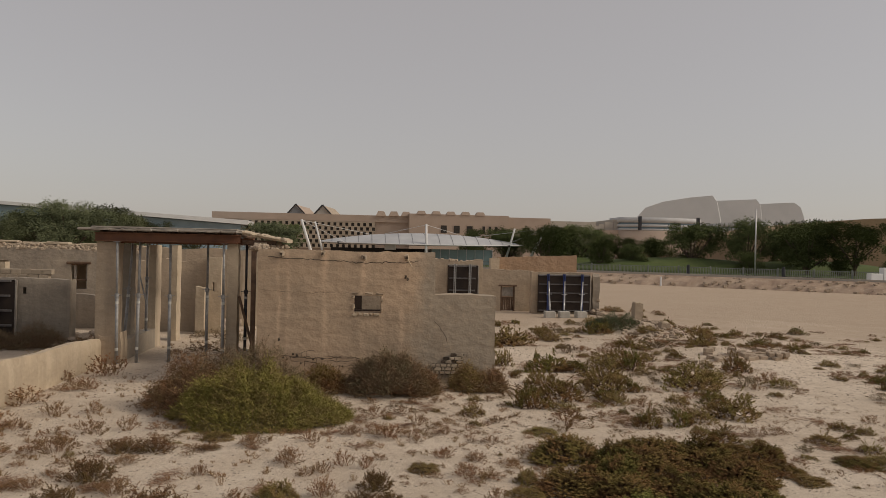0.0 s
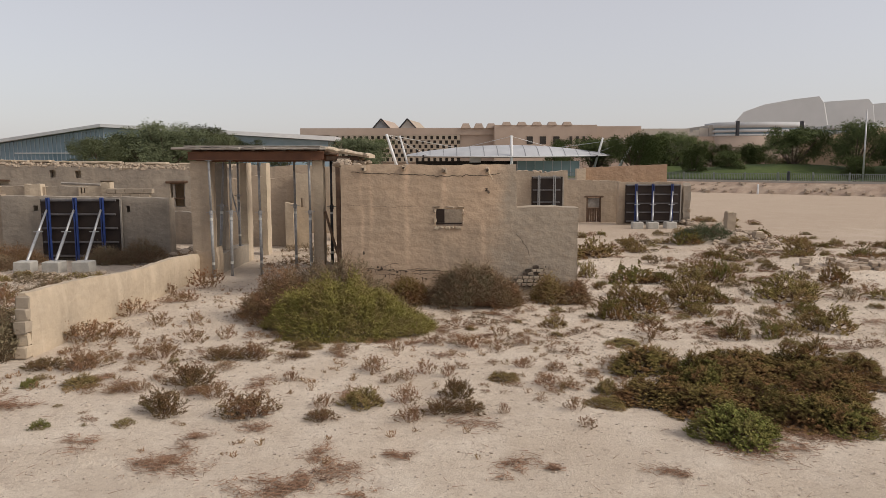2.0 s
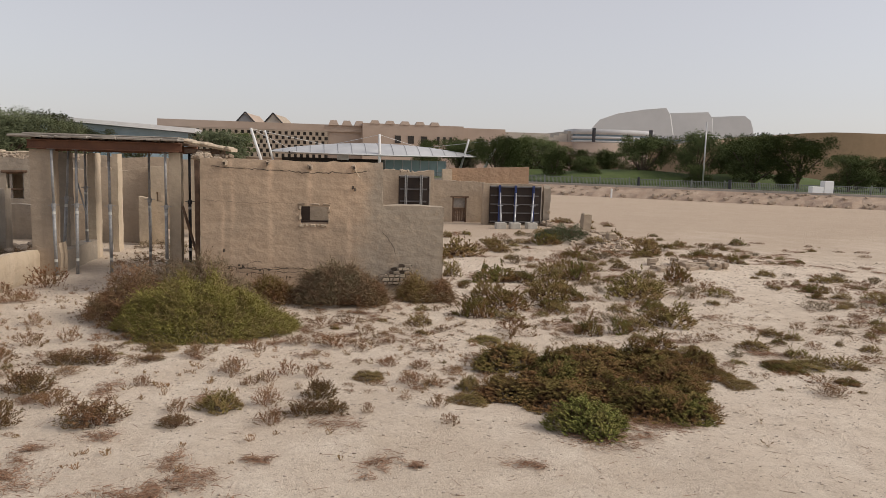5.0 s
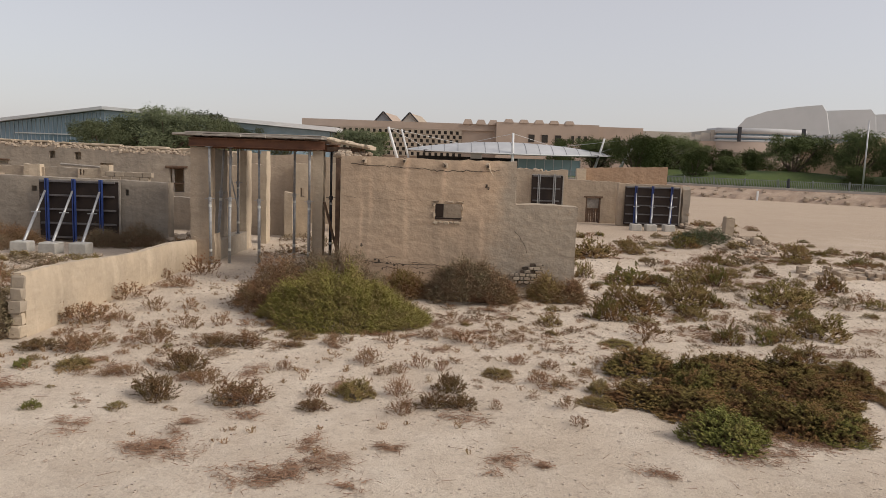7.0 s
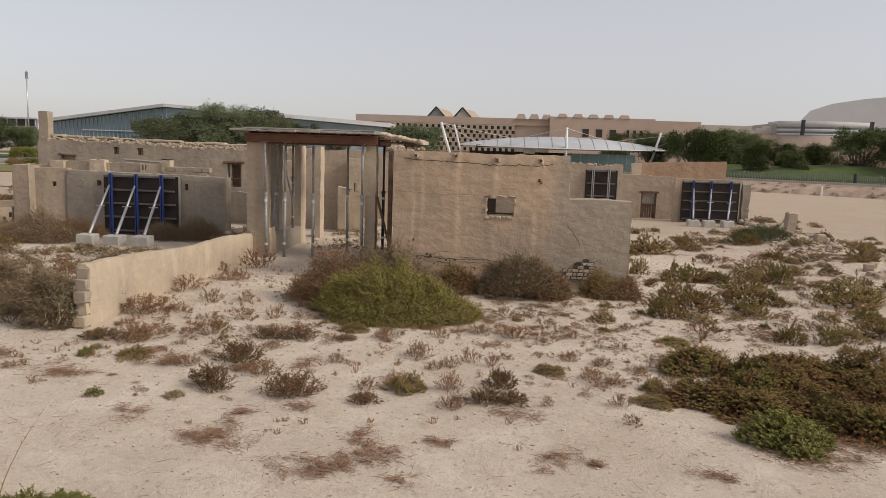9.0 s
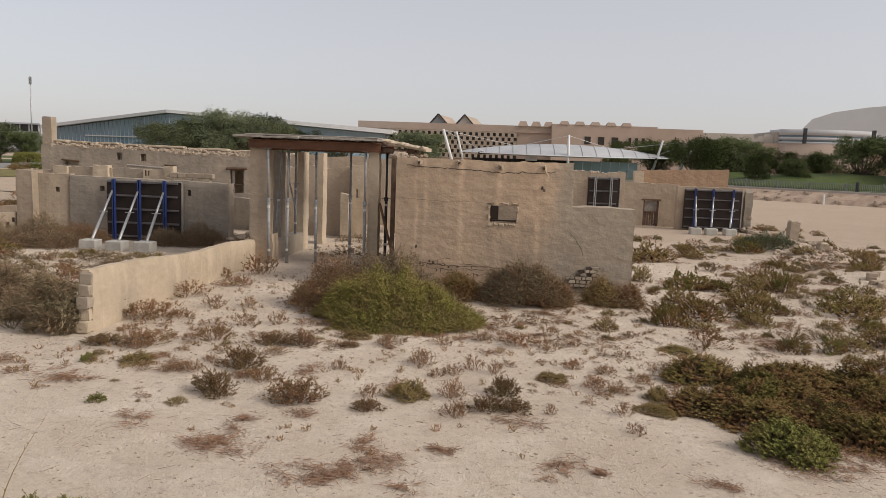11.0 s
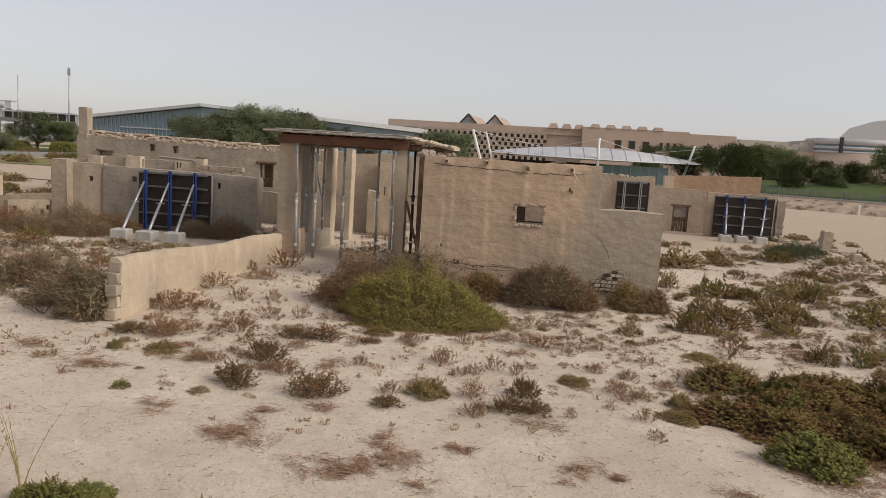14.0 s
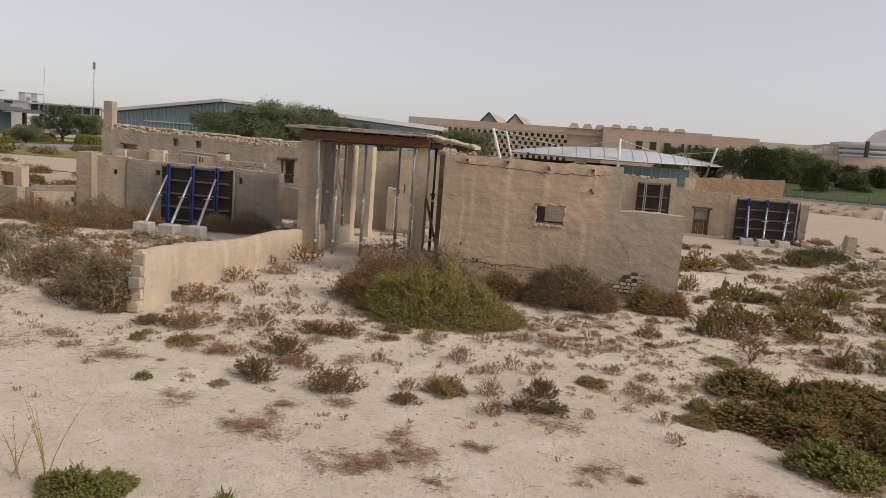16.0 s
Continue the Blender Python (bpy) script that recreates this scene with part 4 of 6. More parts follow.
# ---------- plants ----------
# x, y, width, height, kind: r red-brown twigs, d dark succulent, o olive, g green
SHRUBS_NEAR_1 = ((-6.20, 11.51, 0.60, 0.43, 'r'), (-5.54, 11.39, 0.67, 0.46, 'r'), (-5.86, 13.40, 0.89, 0.40, 'r'), (-5.35, 16.27, 0.97, 0.56, 'r'), (-6.00, 15.70, 0.45, 0.30, 'r'), (-4.98, 12.51, 0.51, 0.29, 'r'), (-4.41, 12.67, 0.41, 0.27, 'r'), (-3.96, 11.26, 0.45, 0.30, 'r'), (-4.05, 10.27, 0.50, 0.30, 'r'), (-4.97, 9.72, 0.66, 0.30, 'r'), (-5.21, 8.90, 0.24, 0.13, 'g'), (-4.59, 8.98, 0.38, 0.16, 'o'), (-3.80, 8.78, 0.33, 0.15, 'r'), (-3.24, 9.10, 0.51, 0.31, 'b'), (-3.20, 8.06, 0.49, 0.34, 'b'), (-2.75, 8.55, 0.48, 0.26, 'r'), (-2.23, 8.03, 0.54, 0.30, 'b'), (-2.83, 10.34, 0.49, 0.23, 'b'), (-3.54, 11.58, 0.37, 0.26, 'r'), (-5.14, 14.48, 0.47, 0.31, 'r'), (-4.31, 7.51, 0.2, 0.1, 'g'), (-2.00, 9.24, 0.32, 0.17, 'r'), (-1.40, 8.26, 0.26, 0.21, 'r'), (-1.38, 7.85, 0.36, 0.14, 'b'))
SHRUBS_NEAR_2 = ((-0.97, 8.32, 0.38, 0.27, 'o'), (-0.45, 8.34, 0.35, 0.24, 'r'), (-0.39, 7.76, 0.30, 0.20, 'r'), (-0.06, 8.03, 0.37, 0.20, 'b'), (0.14, 8.58, 0.36, 0.28, 'b'), (0.27, 8.05, 0.37, 0.17, 'b'), (0.66, 7.96, 0.15, 0.15, 'r'), (-0.95, 9.69, 0.41, 0.27, 'r'), (-0.26, 9.60, 0.29, 0.28, 'r'), (-0.51, 9.32, 0.25, 0.20, 'r'), (-0.72, 9.18, 0.25, 0.13, 'r'), (0.04, 9.47, 0.22, 0.24, 'r'), (0.38, 11.00, 0.50, 0.24, 'r'), (0.24, 12.59, 0.38, 0.18, 'r'), (0.73, 12.61, 0.34, 0.18, 'r'), (0.89, 11.78, 0.27, 0.24, 'r'), (-2.10, 10.95, 0.34, 0.16, 'o'), (-1.57, 10.54, 0.33, 0.22, 'r'), (-0.76, 10.75, 0.29, 0.22, 'r'), (-0.18, 11.16, 0.34, 0.20, 'r'), (0.73, 10.95, 0.25, 0.18, 'r'), (1.25, 11.05, 0.21, 0.20, 'r'), (1.87, 12.39, 0.48, 0.18, 'o'), (1.08, 9.83, 0.30, 0.18, 'r'))
SHRUBS_NEAR_3 = ((1.49, 9.71, 0.30, 0.16, 'r'), (1.32, 9.04, 0.38, 0.18, 'r'), (0.77, 9.30, 0.36, 0.13, 'o'), (1.47, 8.04, 0.28, 0.21, 'r'), (1.50, 7.51, 0.23, 0.16, 'r'), (1.86, 10.55, 0.29, 0.14, 'r'), (2.75, 9.75, 0.9, 0.36, 'd'), (3.26, 9.2, 0.9, 0.38, 'd'), (3.75, 9.75, 0.8, 0.36, 'd'), (4.10, 9.64, 0.87, 0.41, 'd'), (4.59, 9.44, 0.95, 0.44, 'd'), (4.68, 8.69, 0.60, 0.32, 'd'), (2.52, 8.50, 0.73, 0.32, 'd'), (2.92, 8.15, 0.78, 0.36, 'd'), (2.97, 7.28, 0.74, 0.40, 'g'), (3.68, 8.16, 0.81, 0.40, 'd'), (3.90, 7.70, 0.84, 0.42, 'd'), (4.22, 7.54, 0.62, 0.34, 'd'), (1.98, 8.79, 0.34, 0.23, 'o'), (1.86, 8.24, 0.39, 0.15, 'o'), (4.46, 21.94, 1.52, 0.56, 'o'), (3.78, 13.77, 1.08, 0.36, 'd'), (3.01, 13.03, 0.71, 0.43, 'd'), (3.38, 11.63, 1.18, 0.35, 'r'))
SHRUBS_NEAR_4 = ((4.93, 14.69, 1.17, 0.50, 'o'), (4.38, 16.98, 1.32, 0.44, 'd'), (5.04, 16.92, 0.81, 0.32, 'd'), (6.52, 17.21, 0.70, 0.53, 'd'), (5.44, 14.46, 0.70, 0.25, 'd'), (7.03, 14.93, 1.37, 0.53, 'o'), (9.07, 16.97, 0.88, 0.42, 'd'), (10.69, 22.06, 1.30, 0.53, 'o'), (5.23, 13.00, 0.43, 0.20, 'r'), (6.01, 13.43, 0.56, 0.16, 'o'), (4.66, 11.59, 0.66, 0.27, 'd'), (5.26, 11.61, 0.58, 0.28, 'd'), (6.44, 12.16, 0.94, 0.45, 'o'), (5.44, 10.61, 0.54, 0.22, 'd'), (5.56, 9.64, 0.51, 0.28, 'd'), (6.48, 10.96, 0.39, 0.18, 'r'), (3.49, 17.92, 0.56, 0.40, 'o'), (8.1, 24.4, 1.2, 0.4, 'd'), (6.82, 24.95, 0.79, 0.28, 'w'), (2.3, 14.2, 0.9, 0.3, 'w'), (-0.1, 13.9, 0.7, 0.3, 'w'), (-3.40, 13.09, 0.82, 0.6, 'w'), (-0.86, 15.62, 0.83, 0.51, 'w'))
SHRUBS_CLUMP = ((3.76, 9.20, 0.85, 0.36, 'd'), (3.26, 8.99, 0.70, 0.34, 'd'), (4.64, 9.48, 0.80, 0.36, 'd'), (4.74, 8.79, 0.80, 0.36, 'd'), (4.05, 7.86, 0.60, 0.30, 'b'), (4.41, 7.89, 0.60, 0.32, 'd'), (4.35, 7.55, 0.70, 0.20, 'b'))
SHRUBS_LEFT_1 = ((-6.39, 10.25, 0.64, 0.65, 'w'), (-7.34, 10.56, 0.73, 0.45, 'w'), (-8.89, 14.54, 0.71, 0.49, 'r'), (-8.11, 12.28, 1.06, 0.64, 'w'), (-9.05, 11.80, 0.85, 0.70, 'w'), (-13.60, 20.0, 2.0, 0.42, 'r'), (-10.59, 13.26, 1.09, 0.76, 'w'), (-12.9, 20.64, 1.5, 0.6, 'r'), (-8.79, 20.80, 0.95, 0.52, 'r'), (-8.28, 14.69, 0.77, 0.51, 'w'), (-5.86, 11.46, 0.92, 0.37, 'r'), (-5.04, 5.46, 0.55, 0.22, 'o'), (-5.39, 5.51, 0.35, 0.2, 'b'), (-3.42, 4.98, 0.42, 0.24, 'g'), (-3.18, 5.12, 0.3, 0.17, 'g'), (-2.24, 5.1, 0.2, 0.12, 'g'), (-9.73, 11.31, 1.13, 0.43, 'w'), (-4.91, 9.89, 0.63, 0.24, 'r'))
DEAD_PATCHES = ((3.37, 6.95, 0.45), (3.74, 7.27, 0.70), (2.94, 6.85, 0.50), (-1.00, 6.49, 0.55), (-1.22, 6.11, 0.45), (-1.49, 5.92, 0.45), (-2.59, 6.49, 0.60), (-3.65, 7.06, 0.40), (-2.63, 6.70, 0.53), (-2.59, 7.21, 0.32), (-2.06, 7.51, 0.36), (-1.61, 6.11, 0.56), (-1.21, 6.79, 0.34), (-1.16, 6.33, 0.42), (-5.01, 8.15, 0.44), (-0.70, 5.90, 0.34), (-0.42, 6.81, 0.24), (0.32, 7.62, 0.56), (0.65, 6.58, 0.48), (0.99, 6.51, 0.20), (3.81, 7.20, 0.59), (2.99, 6.87, 0.66), (2.07, 6.36, 0.36), (-8.51, 9.87, 1.20), (-6.73, 8.27, 1.23), (-5.25, 8.33, 0.68), (-5.92, 6.62, 0.48), (-7.04, 7.62, 1.28), (-2.68, 6.65, 0.39), (-6.39, 8.88, 0.50))
PARK_TREES = ((27.2, 98, 5.6, 6.4), (20.8, 101, 5.4, 6.4), (34.0, 103, 5.6, 6.6), (35.2, 95, 4.4, 4.6), (24.1, 95, 6.1, 6.4), (30.2, 100, 6.1, 7.0), (27.6, 82, 3.9, 3.3), (31.5, 82, 3.4, 3.5), (37.7, 90, 4.6, 4.8), (39.4, 84, 6.0, 7.2), (44.3, 80, 6.9, 6.5), (51.4, 84, 5.8, 5.4), (50.0, 78, 6.4, 6.6), (47.2, 73, 5.7, 6.6), (50.3, 70, 6.0, 7.0), (52.5, 65, 4.0, 5.0), (57.0, 66, 3.9, 5.0), (22.3, 112.7, 6.2, 5.3), (19.0, 122.5, 5.8, 4.8), (-16.3, 148.5, 6.9, 10.3))
WEST_TREES = ((-35.1, 75.0, 5.3, 4.6), (-34.4, 85.0, 6.8, 6.4), (-30.4, 80.0, 7.1, 7.2), (-28.8, 85.0, 6.9, 6.9), (-22.9, 75.0, 5.8, 3.0), (-67.4, 95.0, 5.3, 5.4), (-66.7, 100.0, 4.3, 4.6), (-61.5, 80.0, 2.4, 3.1), (-13.8, 120.0, 6.8, 7.4))


def bush_meshes(seed, stems, leaves, leaf_len, leaf_w, upright, twig_r, curl=0.25, bare=0.3):
    """Unit bush (1 wide, 0.5 high): forked stems from one root and small leaves along them."""
    rnd = random.Random(seed)
    wood, leaf = Mesh(), Mesh()
    for _ in range(stems):
        az, spread = rnd.uniform(0, 2 * math.pi), rnd.random() ** 0.6
        tip = Vector((math.cos(az) * spread * 0.5, math.sin(az) * spread * 0.5, 0.5 * (upright + (1 - upright) * math.sqrt(max(0.0, 1 - spread * spread))) * rnd.uniform(0.65, 1.05)))
        if spread > 0.75:
            tip.z *= rnd.uniform(0.35, 0.9)
        root = Vector((tip.x * 0.35 + rnd.gauss(0, 0.06), tip.y * 0.35 + rnd.gauss(0, 0.06), -0.02))
        mid = root.lerp(tip, 0.5) + Vector((rnd.gauss(0, 0.05), rnd.gauss(0, 0.05), rnd.uniform(-0.02, curl * 0.25)))
        flat = (tip - root).cross(Vector((rnd.gauss(0, 1), rnd.gauss(0, 1), rnd.gauss(0, 1)))).normalized()
        wood.leaf(root, (mid - root).normalized(), (mid - root).length * 1.25, twig_r * 2, flat)
        wood.leaf(mid, (tip - mid).normalized(), (tip - mid).length, twig_r * 1.3, flat)
        for _f in range(2):
            s0 = mid.lerp(tip, rnd.uniform(0.1, 0.8))
            fork = s0 + Vector((rnd.gauss(0, 0.07), rnd.gauss(0, 0.07), abs(rnd.gauss(0, 0.07))))
            wood.leaf(s0, (fork - s0).normalized(), (fork - s0).length, twig_r, flat)
            for _l in range(leaves // 3):
                p = s0.lerp(fork, rnd.random())
                d = Vector((rnd.gauss(0, 1), rnd.gauss(0, 1), rnd.gauss(0.5, 1))).normalized()
                leaf.leaf(p, d, leaf_len * rnd.uniform(0.6, 1.3), leaf_w, d.orthogonal().normalized())
        for _l in range(leaves):
            f = rnd.uniform(bare, 1.0)
            p = root.lerp(mid, f * 2) if f < 0.5 else mid.lerp(tip, f * 2 - 1)
            d = ((tip - mid).normalized() * 0.7 + Vector((rnd.gauss(0, 0.8), rnd.gauss(0, 0.8), rnd.gauss(0.3, 0.6)))).normalized()
            side = d.cross(Vector((rnd.gauss(0, 1), rnd.gauss(0, 1), rnd.gauss(0, 1)))).normalized()
            leaf.leaf(p, d, leaf_len * rnd.uniform(0.6, 1.3), leaf_w, side)
    return wood, leaf


def mound_meshes(seed, sprigs, leaf_len, leaf_w):
    """Unit mound (1 wide, 0.5 high) of short upright leafy sprigs with an uneven outline."""
    rnd = random.Random(seed)
    wood, leaf = Mesh(), Mesh()
    for _ in range(sprigs):
        az, sp = rnd.uniform(0, 2 * math.pi), math.sqrt(rnd.random())
        rim = 0.4 + 0.24 * noise.noise(Vector((math.cos(az) * 1.6, math.sin(az) * 1.6, seed)))
        x, y = math.cos(az) * sp * rim, math.sin(az) * sp * rim
        top = 0.4 * max(0.0, 1 - sp ** 3.4) * (1 + 1.1 * noise.noise(Vector((x * 4.5, y * 4.5, seed + 5))))
        p = Vector((x, y, max(0.0, top) * rnd.uniform(0.12, 1.0) ** 0.6))
        g = Vector((x * 1.7 + rnd.gauss(0, 0.35), y * 1.7 + rnd.gauss(0, 0.35), rnd.uniform(0.5, 1.0))).normalized()
        ln = rnd.uniform(0.07, 0.15)
        wood.leaf(p - g * 0.06, g, ln + 0.06, 0.01, g.orthogonal().normalized())
        u = g.orthogonal().normalized()
        v = g.cross(u)
        for k in range(9):
            t = k * 2.4
            out_ = u * math.cos(t) + v * math.sin(t)
            d = (g * 0.75 + out_ * 0.8).normalized()
            leaf.leaf(p + g * (ln * (0.15 + 0.85 * k / 8)), d, leaf_len * rnd.uniform(0.75, 1.25), leaf_w, g.cross(out_))
    for _ in range(90):   # dense dead wood inside
        az, sp = rnd.uniform(0, 2 * math.pi), math.sqrt(rnd.random()) * 0.36
        p = Vector((math.cos(az) * sp, math.sin(az) * sp, rnd.uniform(0.0, 0.26) * (1 - sp * 2)))
        g = Vector((rnd.gauss(0, 1), rnd.gauss(0, 1), rnd.gauss(0.3, 0.4))).normalized()
        wood.leaf(p, g, 0.12, 0.035, g.orthogonal().normalized())
    return wood, leaf


BUSH_KINDS = {
    "r": ("dry_shrub", "dry red-brown twiggy desert shrub on the sand", LEAF_RED, TWIG, dict(stems=70, leaves=12, leaf_len=0.046, leaf_w=0.019, upright=0.5, twig_r=0.006, bare=0.3)),
    "b": ("brown_shrub", "dark brown and green bushy desert shrub on sand", LEAF_BROWN, DARKTWIG, dict(stems=120, leaves=16, leaf_len=0.042, leaf_w=0.02, upright=0.42, twig_r=0.006, bare=0.25)),
    "w": ("wiry_shrub", "grey-brown wiry desert shrub among rubble", LEAF_BRUSH, DARKTWIG, dict(stems=190, leaves=14, leaf_len=0.05, leaf_w=0.017, upright=0.5, twig_r=0.006, bare=0.2)),
    "d": ("saltbush", "dark green and brown low succulent desert shrub", LEAF_DARK, DARKTWIG, dict(sprigs=1050, leaf_len=0.034, leaf_w=0.022)),
    "o": ("olive_shrub", "olive and straw-coloured low desert shrub", LEAF_OLIVE, DARKTWIG, dict(sprigs=700, leaf_len=0.036, leaf_w=0.018)),
    "g": ("green_shrub", "fresh green low desert shrub on pale sand", LEAF_GREEN, DARKTWIG, dict(sprigs=1050, leaf_len=0.034, leaf_w=0.025)),
}
TWIGGY = "rbw"
BUSHES = {}
DRY_LIGHT = []
scrub_wood, scrub_leaf = Mesh(), Mesh()
for key, (bname, blabel, lmat, tmat, kw) in BUSH_KINDS.items():
    BUSHES[key] = []
    build = bush_meshes if key in TWIGGY else mound_meshes
    for v_ in range(3):
        w_, l_ = build(100 * v_ + ord(key), **kw)
        BUSHES[key].append((w_.data("stalk", tmat), l_.data("foliage", lmat)))
    light = dict(kw, stems=38, leaves=10, leaf_len=kw["leaf_len"] * 1.25, leaf_w=kw["leaf_w"] * 1.35) if key in TWIGGY else dict(kw, sprigs=195, leaf_len=kw["leaf_len"] * 1.35, leaf_w=kw["leaf_w"] * 1.5)
    for v_ in range(3):   # lighter builds for small and far plants
        w_, l_ = build(100 * v_ + 51 + ord(key), **light)
        BUSHES[key].append((w_.data("stalk", tmat), l_.data("foliage", lmat)))
        if key == "r":
            DRY_LIGHT.append((w_, l_))
bush_rnd = random.Random(77)


def add_scrub(x, y, w, h):
    """A small dry shrub joined into the loose scrub of the field."""
    m = pose(x, y, ground_z(x, y) - 0.01, 0, 0, bush_rnd.uniform(0, 360)) @ Matrix.Diagonal((w * 1.1, w * bush_rnd.uniform(0.8, 1.2), h * 1.85, 1))
    for source, target in zip(bush_rnd.choice(DRY_LIGHT), (scrub_wood, scrub_leaf)):
        base = len(target.v)
        target.v.extend(tuple(m @ Vector(v)) for v in source.v)
        target.f.extend(tuple(base + k for k in f) for f in source.f)


def plant(x, y, w, h, key):
    bname, blabel = BUSH_KINDS[key][:2]
    small = w < 0.3 or math.hypot(x, y) > 11.8
    stems, leaves = bush_rnd.choice(BUSHES[key][3:] if small else BUSHES[key][:3])
    ob = thing(bname, blabel, "shrub", bname.replace("_", " ") + "s")
    part("stalk", stems, None, ob)
    part("foliage", leaves, None, ob)
    s = bush_rnd.uniform(0.92, 1.12)
    wide = 1.4 if key == "b" else 1.15 if key in TWIGGY else 0.98 if small else 1.28
    ob.matrix_world = pose(x, y, ground_z(x, y) - 0.01, 0, 0, bush_rnd.uniform(0, 360)) @ Matrix.Diagonal((w * s * wide, w * s * wide * bush_rnd.uniform(0.65, 1.2), h * (1.7 if key in TWIGGY else 2.05 if small else 1.45), 1))
    return ob


PLANTED = []
for row in (*SHRUBS_NEAR_1, *SHRUBS_NEAR_2, *SHRUBS_NEAR_3, *SHRUBS_NEAR_4, *SHRUBS_CLUMP, *SHRUBS_LEFT_1):
    plant(*row)
    PLANTED.append((row[0], row[1], row[2]))


def in_ruin(x, y):
    """Ground that walls stand on."""
    return (-2.6 < x < 3.0 and 14.5 < y < 20.5) or (-6.6 < x < -2.5 and 17.2 < y < 23.2) or (-6.5 < x < -5.8 and 10 < y < 18) or (-15 < x < -7.7 and 18 < y < 22.3) or (7.6 < x < 11.2 and 30.9 < y < 35) or (5 < x < 8.6 and 34 < y < 35.2)


def scatter(count, x0, x1, y0, y1, wlo, whi, kinds, thin=None):
    done = 0
    for _ in range(count * 6):
        if done >= count:
            break
        x, y = bush_rnd.uniform(x0, x1), bush_rnd.uniform(y0, y1)
        if in_ruin(x, y) or noise.noise(Vector((x * 0.35, y * 0.35, 9))) < -0.12 or (thin and bush_rnd.random() < thin(x, y)):
            continue
        if any((x - a) ** 2 + (y - b) ** 2 < (0.45 * c + 0.1) ** 2 for a, b, c in PLANTED):
            continue
        w = bush_rnd.uniform(wlo, whi) * bush_rnd.uniform(0.6, 1.0)
        key = bush_rnd.choice(kinds)
        tall = w * bush_rnd.uniform(0.22, 0.4)
        if key == "r" and math.hypot(x, y) > 10.5:
            add_scrub(x, y, w, tall)
        else:
            plant(x, y, w, tall, key)
        PLANTED.append((x, y, w))
        done += 1


scatter(90, 3.6, 12.5, 14.5, 30.0, 0.35, 1.1, "dowor")
scatter(40, 5.2, 14.5, 9.5, 17.0, 0.35, 0.9, "doowr")
scatter(130, 3.4, 15.0, 11.0, 26.0, 0.22, 0.62, "dorrr")
scatter(50, -5.85, -2.6, 9.8, 15.5, 0.25, 0.55, "rrrrb")
scatter(60, 11.0, 20.0, 12.5, 26.0, 0.25, 0.7, "rrrrdo")
scatter(34, 2.9, 6.0, 11.2, 20.0, 0.35, 0.85, "dobr")
scatter(40, 5.0, 10.0, 7.6, 12.5, 0.25, 0.65, "robd")
scatter(150, -13.0, -6.5, 10.6, 18.5, 0.4, 1.0, "wwwrwo")
scatter(60, 4.0, 15.0, 12.5, 25.0, 0.3, 0.85, "oowrd")
scatter(16, 11.0, 16.0, 22.0, 36.0, 0.5, 1.3, "dor")
scatter(80, -19.0, -6.6, 11.5, 20.5, 0.6, 1.4, "wwrwo")
scatter(22, -17.0, -6.8, 17.0, 18.4, 0.5, 1.1, "rro")
for x, y, w, h, k in ((-4.3, 20.6, 0.9, 0.24, "b"), (-3.9, 21.5, 1.0, 0.3, "w"), (-3.5, 20.1, 0.8, 0.26, "b"), (-4.9, 23.2, 0.9, 0.3, "w"), (-4.3, 23.3, 1.1, 0.34, "w"), (-3.7, 22.6, 1.0, 0.36, "w"), (-4.7, 19.6, 0.5, 0.2, "r"), (-6.6, 18.0, 0.5, 0.3, "r")):
    plant(x, y, w, h, k)
scatter(30, -22.0, -15.3, 22.8, 31.0, 0.7, 1.5, "ord")
scatter(46, -42.0, -21.5, 24.0, 50.0, 0.9, 2.2, "oord")
scatter(70, -78.0, -38.0, 55.0, 92.0, 1.6, 3.6, "owog")
scatter(150, -4.8, 5.5, 8.6, 13.8, 0.16, 0.42, "rrrrrbo")
scatter(30, -6.0, 8.5, 7.6, 9.5, 0.14, 0.3, "rro")


tagged(part("dry_scrub", scrub_leaf, LEAF_RED), "scattered small dry red-brown shrubs over the field", "scrub", "", "stuff")
tagged(part("scrub_stalks", scrub_wood, TWIG), "thin brown stalks of the scattered scrub", "scrub", "", "stuff")


